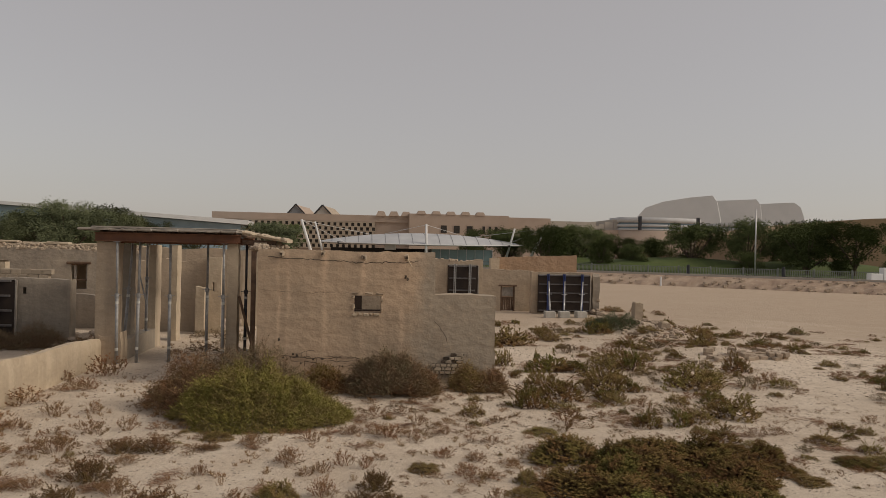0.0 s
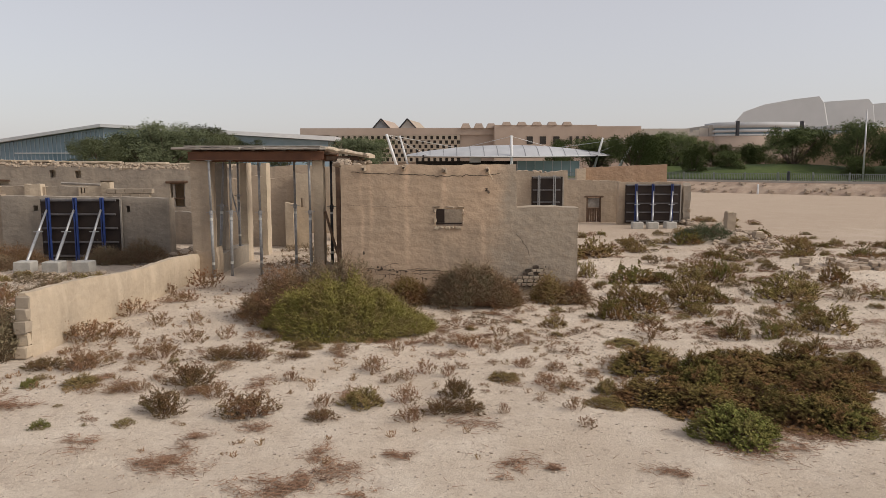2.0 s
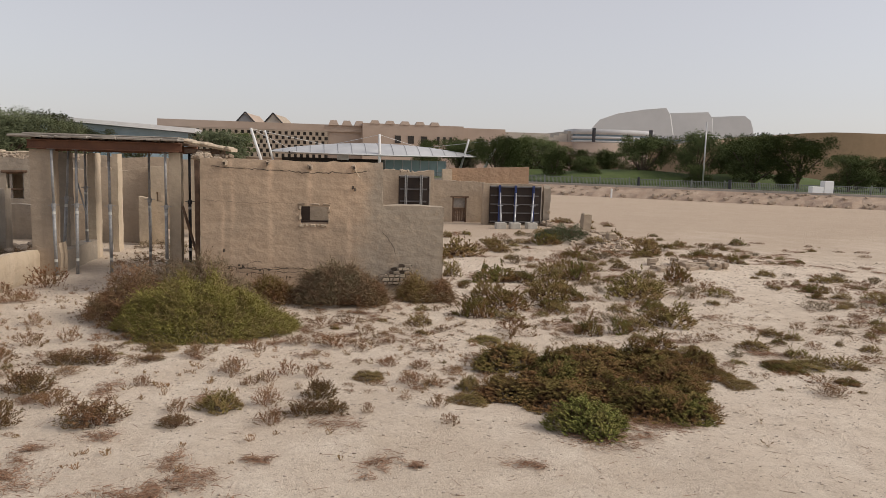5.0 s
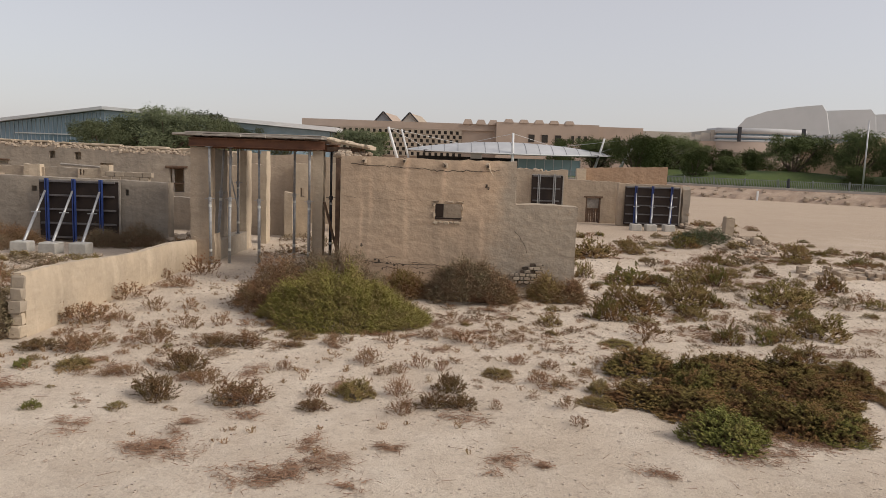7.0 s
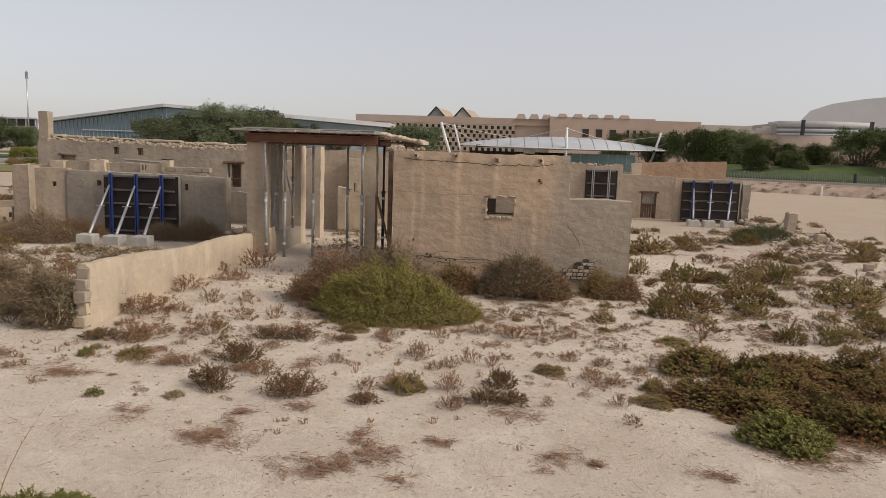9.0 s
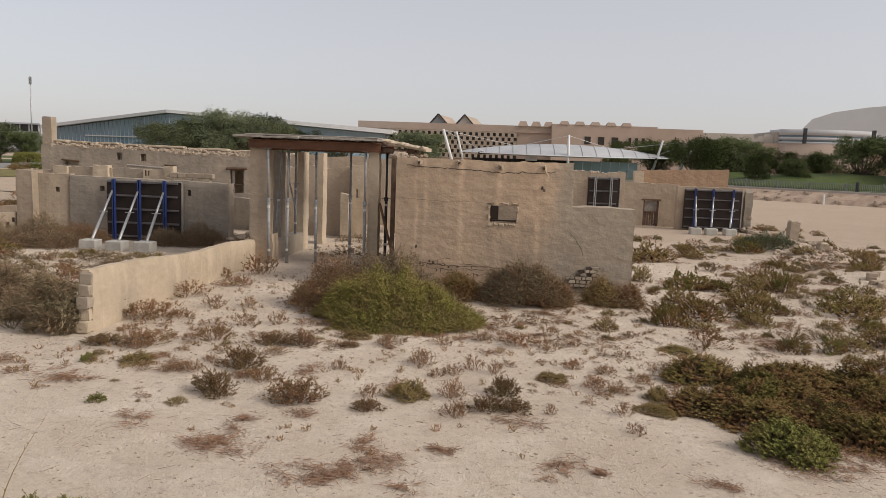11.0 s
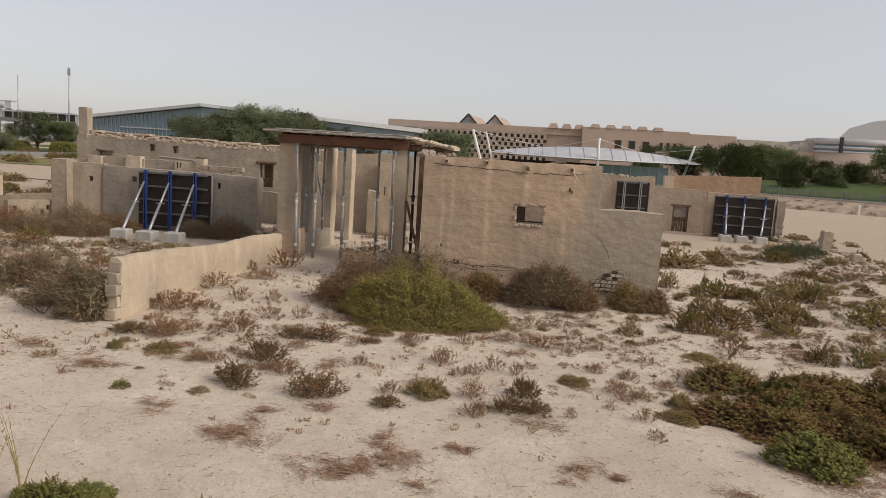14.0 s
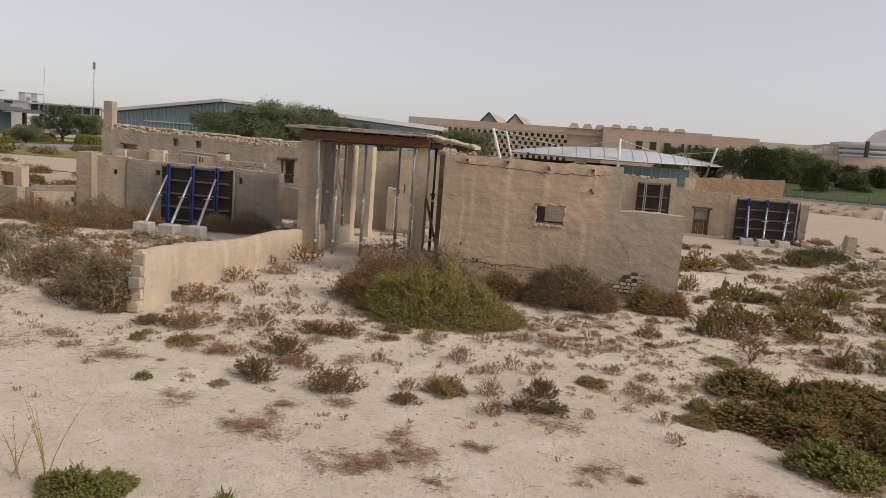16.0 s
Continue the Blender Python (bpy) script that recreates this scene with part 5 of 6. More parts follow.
def broom_bush(x, y, w, d, h, name, label, mat, stems, seed, lean=0.0, flat=1.6, wiry=0.07):
    """A big mound of fine wiry stems; flat: how level its top is, wiry: share of long bare twigs."""
    rnd = random.Random(seed)
    wood, leaf = Mesh(), Mesh()
    for _ in range(stems):
        az, sp = rnd.uniform(0, 2 * math.pi), math.sqrt(rnd.random())
        sp *= 1 + 0.16 * noise.noise(Vector((math.cos(az) * 1.8, math.sin(az) * 1.8, seed + 3)))
        px_, py_ = math.cos(az) * sp, math.sin(az) * sp
        lump = noise.noise(Vector((px_ * w * 1.6, py_ * d * 1.6, seed)))
        top = max(0.0, 1 - sp ** flat) * (1 + 0.55 * lump + 0.35 * noise.noise(Vector((px_ * 7, py_ * 7, seed))))
        if noise.noise(Vector((px_ * w * 4, py_ * d * 4, seed + 8))) < -0.3:   # gaps
            top *= 0.6
        top *= 1 - lean * px_
        p = Vector((px_ * w / 2, py_ * d / 2, h * top * (1 - 0.5 * rnd.random() ** 1.5)))
        g = Vector((px_ * 0.7 + rnd.gauss(0, 0.6), py_ * 0.7 + rnd.gauss(0, 0.6), rnd.gauss(0.45, 0.5))).normalized()
        side = g.cross(Vector((rnd.gauss(0, 1), rnd.gauss(0, 1), rnd.gauss(0, 1)))).normalized()
        if rnd.random() < wiry:
            ln = rnd.uniform(0.14, 0.3)
            wood.leaf(p, g, ln, 0.007, side)
        else:
            ln = rnd.uniform(0.06, 0.19)
            leaf.leaf(p, g, ln, 0.009, side)
        for _t in range(3):
            r = p + g * (ln * rnd.uniform(0.2, 1.0))
            g2 = (g * 0.5 + Vector((rnd.gauss(0, 0.8), rnd.gauss(0, 0.8), rnd.gauss(0.1, 0.6)))).normalized()
            leaf.leaf(r, g2, rnd.uniform(0.02, 0.055), 0.013, side)
    for _ in range(160):
        az, sp = rnd.uniform(0, 2 * math.pi), math.sqrt(rnd.random()) * 0.95
        wood.tube((math.cos(az) * 0.25 * w * sp, math.sin(az) * 0.25 * d * sp, -0.03), (math.cos(az) * sp * w / 2, math.sin(az) * sp * d / 2, h * 0.75 * (1 - sp ** 2)), 0.009, 0.004, 3)
    ob = thing(name, label, "shrub", at=(x, y, ground_z(x, y)))
    part("stalk", wood, TWIG, ob)
    part("foliage", leaf, mat, ob)
    return ob


broom_bush(-1.62, 12.2, 2.85, 1.9, 0.74, "broom_bush", "large mounded yellow-green wiry desert bush", LEAF_BROOM, 26000, 3, 0.48, 2.3)
broom_bush(-2.0, 13.3, 2.5, 1.5, 0.86, "brown_bush", "olive and straw-brown wiry bush against the plaster wall", LEAF_BRUSH, 10000, 4, 0.15, 2.2, 0.3)
broom_bush(-0.75, 14.1, 1.0, 0.8, 0.45, "dark_bush", "low dark green bush at the wall's foot", LEAF_DARK, 2200, 14, 0, 2.2, 0.2)
broom_bush(-2.95, 13.0, 1.5, 1.2, 0.8, "brown_bush", "red-brown wiry bush beside the green mound", LEAF_RED, 4500, 5, 0, 2.2, 0.3)
broom_bush(0.5, 14.0, 1.6, 1.0, 0.58, "brown_bush", "grey-brown wiry bush at the wall's foot", LEAF_BRUSH, 9500, 6, -0.05, 4.5, 0.3)
broom_bush(0.95, 14.0, 1.0, 0.8, 0.46, "brown_bush", "rusty wiry bush at the wall's foot", LEAF_RED, 3600, 16, 0.1, 2.6, 0.4)
broom_bush(2.1, 14.35, 0.75, 0.6, 0.46, "brown_bush", "straw and green wiry bush at the low wall", LEAF_OLIVE, 2600, 7, 0, 2.2, 0.35)
broom_bush(2.55, 14.4, 0.6, 0.5, 0.36, "brown_bush", "rusty wiry bush at the wall's end", LEAF_RED, 1600, 17, 0, 2.2, 0.35)
broom_bush(-6.6, 10.4, 0.7, 0.6, 0.66, "wiry_bush", "grey-olive upright wiry bush at the courtyard wall's end", LEAF_BRUSH, 4600, 31, 0, 3.6, 0.25)
broom_bush(-7.5, 11.3, 1.1, 0.8, 0.42, "wiry_bush", "grey-olive wiry bush behind the courtyard wall's end", LEAF_BRUSH, 4200, 32, 0, 2.6, 0.3)
broom_bush(-8.9, 12.4, 1.2, 0.9, 0.5, "wiry_bush", "grey-brown wiry bush in the scrubby court", LEAF_BRUSH, 4200, 33, 0, 2.6, 0.3)
broom_bush(-7.2, 13.6, 1.0, 0.8, 0.5, "wiry_bush", "dark wiry bush in the scrubby court", LEAF_BRUSH, 3200, 34, 0, 2.6, 0.3)
broom_bush(-11.13, 12.53, 1.3, 1.0, 0.55, "green_bush", "fresh yellow-green bush below the mesquite", LEAF_GREEN, 3500, 18, 0, 2.2, 0.1)
broom_bush(-7.35, 7.75, 0.75, 0.7, 0.36, "yellow_bush", "small round yellow-green bush", LEAF_BROOM, 2500, 8)
for n_, (x, y, w, h) in enumerate(((-13.2, 20.3, 1.9, 0.66), (-12.0, 20.3, 1.7, 0.5), (-8.6, 20.6, 1.6, 0.5), (-9.5, 20.4, 1.3, 0.34), (-14.7, 19.3, 1.8, 0.55), (-13.3, 18.9, 1.9, 0.55), (-12.0, 19.1, 1.4, 0.42), (-15.9, 18.7, 1.6, 0.5))):
    broom_bush(x, y, w, 1.1, h, "brushwood", "dense grey-brown dry brush before the ruined wall", (LEAF_BRUSH, LEAF_RED, LEAF_BRUSH)[n_ % 3], 2800, 60 + n_, 0, 2.2, 0.4)
broom_bush(8.9, 25.0, 2.1, 1.5, 0.46, "dark_bush", "dark mounded bush beside the spoil heap", LEAF_ACACIA, 4500, 9)


def dead_patch(x, y, w, seed):
    """A fuzzy mat of flattened dead twigs along a crooked line."""
    rnd = random.Random(seed)
    m = Mesh()
    a = rnd.uniform(0, 2 * math.pi)
    spine = [(0.0, 0.0)]
    for _ in range(5):
        a += rnd.gauss(0, 0.7)
        spine.append((spine[-1][0] + math.cos(a) * 0.2 * w, spine[-1][1] + math.sin(a) * 0.2 * w))
    cx, cy = sum(p[0] for p in spine) / 6, sum(p[1] for p in spine) / 6
    for _ in range(round(140 + 480 * w)):
        rx, ry = rnd.choice(spine)
        p = Vector((rx - cx + rnd.gauss(0, 0.2) * w, ry - cy + rnd.gauss(0, 0.16) * w, rnd.uniform(0.003, 0.03)))
        if noise.noise(Vector((p.x * 7, p.y * 7, seed))) < -0.18:
            continue
        b = a + rnd.gauss(0, 1.1)
        g = Vector((math.cos(b), math.sin(b), rnd.uniform(-0.06, 0.12))).normalized()
        m.leaf(p, g, rnd.uniform(0.03, 0.14), 0.0075, g.cross(Vector((rnd.gauss(0, 1), rnd.gauss(0, 1), 1.5))).normalized())
    ob = tagged(part("twig_patch", m, DEADTWIG), "flattened patch of dead brown twigs on sand", "dead twigs", "dead twig patches", "stuff")
    ob.matrix_world = pose(x, y, ground_z(x, y), 0, 0, rnd.uniform(0, 360))


for n_, (x, y, w) in enumerate(DEAD_PATCHES):
    dead_patch(x, y, w, n_)
mat_rnd = random.Random(91)
for n_ in range(80):   # brown mats between the shrubs
    x, y = mat_rnd.uniform(3.4, 17.0), mat_rnd.uniform(9.5, 24.0)
    dead_patch(x, y, mat_rnd.uniform(0.3, 0.8), 200 + n_)
for n_ in range(40):
    x, y = mat_rnd.uniform(-11.0, 1.5), mat_rnd.uniform(8.6, 15.5)
    if not in_ruin(x, y):
        dead_patch(x, y, mat_rnd.uniform(0.2, 0.5), 300 + n_)


def seedlings_and_stones():
    rnd = random.Random(12)
    m, st = Mesh(), Mesh()
    for _ in range(2600):
        x, y = rnd.uniform(-8, 13), rnd.uniform(6.5, 15.5) if rnd.random() < 0.75 else rnd.uniform(15, 28)
        dens = noise.noise(Vector((x * 0.45, y * 0.45, 2)))
        if in_ruin(x, y) or dens < -0.15 or (y < 8.6 and rnd.random() < 0.8):
            continue
        z, s = ground_z(x, y), rnd.uniform(0.03, 0.11)
        for _s in range(9):
            g = Vector((rnd.gauss(0, 0.6), rnd.gauss(0, 0.6), 1)).normalized()
            p = Vector((x + rnd.gauss(0, 0.015), y + rnd.gauss(0, 0.015), z - 0.01))
            m.leaf(p, g, s * rnd.uniform(0.6, 1.3), 0.009, g.orthogonal().normalized())
            q = p + g * s * 0.6
            g2 = (g + Vector((rnd.gauss(0, 0.8), rnd.gauss(0, 0.8), 0.2))).normalized()
            m.leaf(q, g2, s * 0.5, 0.012, g2.orthogonal().normalized())
    tagged(part("seedlings", m, LEAF_RED), "sparse tiny dry seedlings over the sand", "seedlings", "", "stuff")
    for _ in range(9000):
        u = rnd.random()
        y = 4.5 + 20 * u * u
        x = rnd.uniform(-0.75, 0.75) * (y + 3)
        if in_ruin(x, y):
            continue
        s = rnd.choice((0.003, 0.004, 0.004, 0.005, 0.006, 0.008)) * rnd.uniform(0.7, 1.4) * (1 + 1.2 * u)
        z = ground_z(x, y)
        st.box(x - s, y - s * rnd.uniform(0.6, 1), z - s * 0.6, x + s, y + s * rnd.uniform(0.6, 1), z + s * rnd.uniform(0.5, 0.9), 0, s * 0.45, rnd)
    for _ in range(11000):
        y = rnd.uniform(8.2, 21.0)
        x = rnd.uniform(-0.72, 0.85) * (y + 1)
        if in_ruin(x, y) or noise.noise(Vector((x * 0.5, y * 0.5, 21))) < -0.05 - (y - 8.2) * 0.02:
            continue
        s = rnd.uniform(0.005, 0.014) * (0.6 + y / 18)
        z = ground_z(x, y)
        st.box(x - s, y - s * rnd.uniform(0.5, 1), z - 0.01, x + s, y + s * rnd.uniform(0.5, 1), z + s * rnd.uniform(0.3, 0.6), 0, s * 0.4, rnd)
    tagged(part("pebbles", st, PEBBLE), "small pale pebbles and stone chips on sand", "pebbles", "", "stuff")
    tw = Mesh()
    for _ in range(1500):
        u = rnd.random()
        y = 5 + 15 * u
        x = rnd.uniform(-0.75, 0.75) * (y + 2)
        if in_ruin(x, y):
            continue
        a = rnd.uniform(0, math.pi)
        p = Vector((x, y, ground_z(x, y) + 0.006))
        tw.tube(p, p + Vector((math.cos(a), math.sin(a), rnd.uniform(-0.02, 0.06))) * rnd.uniform(0.03, 0.16), 0.0022, 0.0014, 3)
    tagged(part("litter_twigs", tw, DEADTWIG), "loose dry twigs lying on the sand", "twigs", "", "stuff")


seedlings_and_stones()


def tree_parts(seed, leaves, leaf, spread=0.5, feather=False, trunk=True):
    """Unit tree (1 wide, 1 high): tapered trunk, limbs, crown of leaf clumps with gaps."""
    rnd = random.Random(seed)
    wood, crown = Mesh(), Mesh()
    if trunk:
        wood.tube((0, 0, -0.02), (0.01, 0.01, 0.3), 0.035, 0.025, 8)
    tips = []
    for k in range(9):
        az = 2 * math.pi * k / 9 + rnd.uniform(-0.3, 0.3)
        r = rnd.uniform(0.15, 0.4)
        e = Vector((math.cos(az) * r, math.sin(az) * r, rnd.uniform(0.45, 0.85)))
        wood.tube((0.01, 0.01, rnd.uniform(0.12, 0.3)), e, 0.018, 0.006, 5)
        tips.append(e)
    clumps = []
    for _ in range(75):
        e = rnd.choice(tips) + Vector((rnd.gauss(0, 0.13), rnd.gauss(0, 0.13), rnd.gauss(0.02, 0.12)))
        if e.z > 0.24 and math.hypot(e.x, e.y) < 0.52 and e.z < 0.98:
            clumps.append((e, rnd.uniform(0.06, 0.13)))
    for _ in range(leaves):
        c, r = rnd.choice(clumps)
        o = Vector((rnd.gauss(0, 1), rnd.gauss(0, 1), rnd.gauss(0, 0.75)))
        p = c + o * (r * 0.6 * min(1.0, 1.9 / o.length))
        g = (o.normalized() + Vector((rnd.gauss(0, 0.6), rnd.gauss(0, 0.6), rnd.gauss(-0.1, 0.5)))).normalized()
        crown.leaf(p, g, leaf * rnd.uniform(0.6, 1.4), leaf * (0.2 if feather else 0.5), g.orthogonal().normalized())
    return wood, crown


TREES = [[(w_.data("trunk", BARK), c_.data("crown", mt)) for w_, c_ in (tree_parts(s_, nl_, sz_) for s_ in (21, 22, 23))] for mt, nl_, sz_ in ((LEAF_TREE, 10500, 0.034), (LEAF_ACACIA, 12500, 0.029))]
tree_rnd = random.Random(31)


def tree(x, y, z, h, w, kind=0):
    ob = thing("park_tree" if kind == 0 else "acacia_tree", "dense dark green park tree behind the fence" if kind == 0 else "grey-green bushy acacia tree beyond the ruins", "tree", "park trees" if kind == 0 else "acacia trees")
    trunk, crown = tree_rnd.choice(TREES[kind])
    part("trunk", trunk, None, ob)
    part("crown", crown, None, ob)
    ob.matrix_world = pose(x, y, z, 0, 0, tree_rnd.uniform(0, 360)) @ Matrix.Diagonal((w, w, h, 1))


for x, y, h, w in PARK_TREES:
    tree(x, y, 0.5, h, w)
for k in range(6):
    p_ = bank_at(2 + k * 7.5 + tree_rnd.uniform(-2, 2), tree_rnd.uniform(9, 26))
    tree(p_[0], p_[1], 0.5, tree_rnd.uniform(2.0, 2.9), tree_rnd.uniform(2.2, 3.4))
for x, y, h, w in WEST_TREES:
    tree(x, y, 0, h * 0.97, w * 1.25, 1)
for k in range(5):
    x = -38 + k * 4.0
    tree(x, 92 + tree_rnd.uniform(-6, 10), 0, tree_rnd.uniform(4.0, 6.0), tree_rnd.uniform(6, 9), 1)


def near_tree():
    rnd = random.Random(40)
    ob = thing("mesquite_tree", "feathery green mesquite tree spreading low to the ground", "tree", at=(-12.55, 12.8, 0))
    wood, crown = Mesh(), Mesh()
    wood.tube((0, 0, -0.05), (0.1, 0.1, 0.7), 0.12, 0.09, 9)
    tips = []
    for k in range(40):
        az, r = rnd.uniform(0, 2 * math.pi), rnd.uniform(0.4, 1.4)
        e = Vector((math.cos(az) * r, math.sin(az) * r, rnd.uniform(0.2, 2.3)))
        wood.tube((0.1, 0.1, rnd.uniform(0.3, 0.7)), e, 0.035, 0.01, 5)
        tips.append(e)
    for _ in range(7200):
        e = rnd.choice(tips) + Vector((rnd.gauss(0, 0.28), rnd.gauss(0, 0.28), rnd.gauss(0, 0.28)))
        g = (Vector((e.x, e.y, 0.1)).normalized() + Vector((rnd.gauss(0, 0.5), rnd.gauss(0, 0.5), rnd.gauss(-0.15, 0.4)))).normalized()
        side = g.cross(Vector((0, 0, 1))).normalized()
        for k in range(9):
            p = e + g * (0.034 * k)
            for sgn in (-1, 1):
                d = (side * sgn + g * 0.4 + Vector((0, 0, rnd.gauss(0, 0.2)))).normalized()
                crown.leaf(p, d, 0.058 * (1 - 0.04 * k), 0.024, g)
    part("trunk", wood, BARK, ob)
    part("crown", crown, LEAF_FEATHER, ob)


near_tree()


# ---------- weathering and small things of the ruin ----------
def ribbon(points, width, y, mat, parent, name, rnd):
    """A thin jagged crack, a few millimetres proud of the plaster."""
    m = Mesh()
    pts = []
    for (x0, z0), (x1, z1) in zip(points, points[1:]):
        n = max(2, round(math.hypot(x1 - x0, z1 - z0) / 0.06))
        pts += [(x0 + (x1 - x0) * k / n + rnd.gauss(0, 0.006), z0 + (z1 - z0) * k / n + rnd.gauss(0, 0.009)) for k in range(n)]
    pts.append(points[-1])
    m.quad_strip([[(x, y, z - width * rnd.uniform(0.2, 0.7)), (x, y, z + width * rnd.uniform(0.2, 0.7))] if abs(points[-1][0] - points[0][0]) > abs(points[-1][1] - points[0][1])
                  else [(x - width * rnd.uniform(0.2, 0.7), y, z), (x + width * rnd.uniform(0.2, 0.7), y, z)] for x, z in pts], close=False)
    return part(name, m, mat, parent)


def front_wall_wear():
    rnd = random.Random(51)
    y = FRONT_Y - 0.034
    ribbon(((-1.9, 2.61), (-1.2, 2.58), (-0.78, 2.57), (0.0, 2.54), (0.83, 2.55), (1.1, 2.59)), 0.017, y, MORTAR, wall_front, "crack", rnd)
    ribbon(((-1.6, 0.66), (-1.0, 0.6), (-0.4, 0.63), (0.2, 0.6), (0.55, 0.7)), 0.016, y, MORTAR, wall_front, "crack", rnd)
    ribbon(((-2.0, 1.96), (-1.2, 1.92), (-0.3, 1.93)), 0.004, y, MORTAR, wall_front, "crack", rnd)
    ribbon(((1.42, 1.38), (1.63, 1.15), (1.71, 0.92)), 0.014, y, MORTAR, wall_front, "crack", rnd)
    for x, z in ((-1.64, 2.69), (-0.83, 2.71), (-0.01, 2.65), (0.85, 2.66)):
        s = part("beam_socket", Mesh().box(x - 0.045, FRONT_Y - 0.05, z - 0.06, x + 0.04, FRONT_Y + 0.02, z + 0.05, 0.018, 0.018, rnd), PLASTER, wall_front, "pale broken beam end")
        # dark lump proud of the beam end paints the shade of its hollow
        part("hollow", Mesh().box(x - 0.028, FRONT_Y - 0.072, z - 0.035, x + 0.015, FRONT_Y - 0.05, z + 0.01, 0.008, 0.01, rnd), MORTAR, s)
    part("splinter", Mesh().tube((0.86, FRONT_Y - 0.08, 2.62), (0.95, FRONT_Y - 0.06, 2.47), 0.015, 0.008, 5), PLASTER_PALE, wall_front)
    # pits: raised dark lumps coloured as the shade inside small holes
    for x, z in ((0.83, 2.26), (0.87, 2.22), (-1.3, 0.66), (-1.66, 0.98)):
        part("pit", Mesh().box(x - 0.018, FRONT_Y - 0.03, z - 0.03, x + 0.014, FRONT_Y - 0.015, z + 0.028, 0.008, 0.013, rnd), MORTAR, wall_front)
    # window: timber lintel, crumbled sill stones, black panel behind its left part
    part("lintel", Mesh().box(-0.28, FRONT_Y + 0.02, 1.885, 0.42, FRONT_Y + 0.4, 1.93, 0.008, 0.006, rnd), WOOD, wall_front, "dark timber lintel")
    for x, z, w, h in ((-0.22, 1.46, 0.1, 0.06), (-0.1, 1.475, 0.07, 0.05), (-0.01, 1.45, 0.11, 0.065), (0.12, 1.47, 0.06, 0.05), (0.2, 1.46, 0.12, 0.06)):
        part("sill_stone", Mesh().box(x, FRONT_Y - 0.03, z, x + w, FRONT_Y + 0.05, z + h, 0.016, 0.014, rnd), PLASTER_PALE, wall_front)
    for x, z, w, h in ((-0.25, 1.895, 0.13, 0.035), (0.02, 1.9, 0.16, 0.03), (0.24, 1.89, 0.15, 0.04), (-0.235, 1.8, 0.05, 0.08), (-0.225, 1.6, 0.04, 0.11), (0.33, 1.74, 0.05, 0.13), (0.34, 1.55, 0.04, 0.08)):
        part("jamb_stone", Mesh().box(x, FRONT_Y - 0.026, z, x + w, FRONT_Y + 0.05, z + h, 0.014, 0.014, rnd), PLASTER, wall_front)
    # the foot of the wall: block joints showing as cracks with washed-out pockets
    yy = FRONT_Y - 0.032

    # a washed-out pocket is a dark plate on the plaster, its shade as colour
    def pocket(mesh, cx, cz, w, h, n=9):
        rim = [(cx + w / 2 * math.cos(k * 2 * math.pi / n) * rnd.uniform(0.6, 1.15), cz + h / 2 * math.sin(k * 2 * math.pi / n) * rnd.uniform(0.6, 1.15)) for k in range(n)]
        mesh.quad_strip([[(px, yy, pz) for px, pz in rim], [(px, yy + 0.02, pz) for px, pz in rim]])

    joint = Mesh()
    for z, x0, x1 in ((0.72, -1.42, -0.95), (0.63, -1.6, -0.1), (0.54, -1.35, 0.25), (0.47, -1.0, -0.05), (0.66, 0.45, 0.8)):
        x = x0
        while x < x1:
            w = rnd.uniform(0.1, 0.3)
            zz = z + rnd.gauss(0, 0.012)
            if rnd.random() < 0.75:
                ribbon(((x, zz), (x + w * 0.5, zz + rnd.gauss(0, 0.012)), (x + w, zz + rnd.gauss(0, 0.01))), rnd.uniform(0.006, 0.013), yy, MORTAR, wall_front, "crack", rnd)
            if rnd.random() < 0.55:
                ribbon(((x + w, zz), (x + w + rnd.gauss(0, 0.01), zz - 0.05), (x + w + rnd.gauss(0, 0.012), zz - 0.085)), rnd.uniform(0.006, 0.014), yy, MORTAR, wall_front, "crack", rnd)
            if rnd.random() < 0.4:
                pocket(joint, x + w * rnd.random(), zz - rnd.uniform(0, 0.04), rnd.uniform(0.03, 0.1), rnd.uniform(0.025, 0.055))
            x += w
    for j, (x0, x1) in enumerate(((1.5, 1.86), (1.42, 1.92), (1.36, 1.94), (1.6, 1.95), (1.62, 1.95), (1.76, 1.94))):
        cz = 0.33 + j * 0.072
        x = x0 + rnd.uniform(-0.03, 0.03)
        while x < x1:
            w = rnd.uniform(0.07, 0.15)
            pocket(joint, x + w / 2, cz, w * 1.25, 0.1, 8)
            if rnd.random() < 0.8:
                c = [(x + 0.008, cz - 0.026), (x + w * 0.5, cz - 0.03), (x + w - 0.008, cz - 0.024), (x + w - 0.004, cz + 0.01), (x + w - 0.012, cz + 0.028), (x + w * 0.4, cz + 0.032), (x + 0.012, cz + 0.024)]
                c = [(px + rnd.gauss(0, 0.004), pz + rnd.gauss(0, 0.004)) for px, pz in c]
                mx, out_ = x + w / 2, rnd.uniform(0.008, 0.02)
                part("stone", Mesh().quad_strip([[(px, yy - 0.003, pz) for px, pz in c], [(mx + (px - mx) * 0.9, yy - out_, cz + (pz - cz) * 0.85) for px, pz in c]]), rnd.choice((PLASTER, PLASTER_WARM, PLASTER_PALE)), wall_front)
            x += w
    part("dark_joint", joint, MORTAR, wall_front)
    # room behind the window
    structure_wall("wall_inner", "tan plaster wall inside the roofless room", PLASTER_WARM, (-2.0, 18.9), (1.0, 18.9), 0.35, 2.3)
    # black panel makes the left part of the window opening dark
    p = thing("dark_panel", "black panel before the inner wall, left in the window's view", "board")
    part("board", Mesh().box(-0.95, 18.8, 0.02, -0.02, 18.86, 2.2, 0.004), PLY, p)
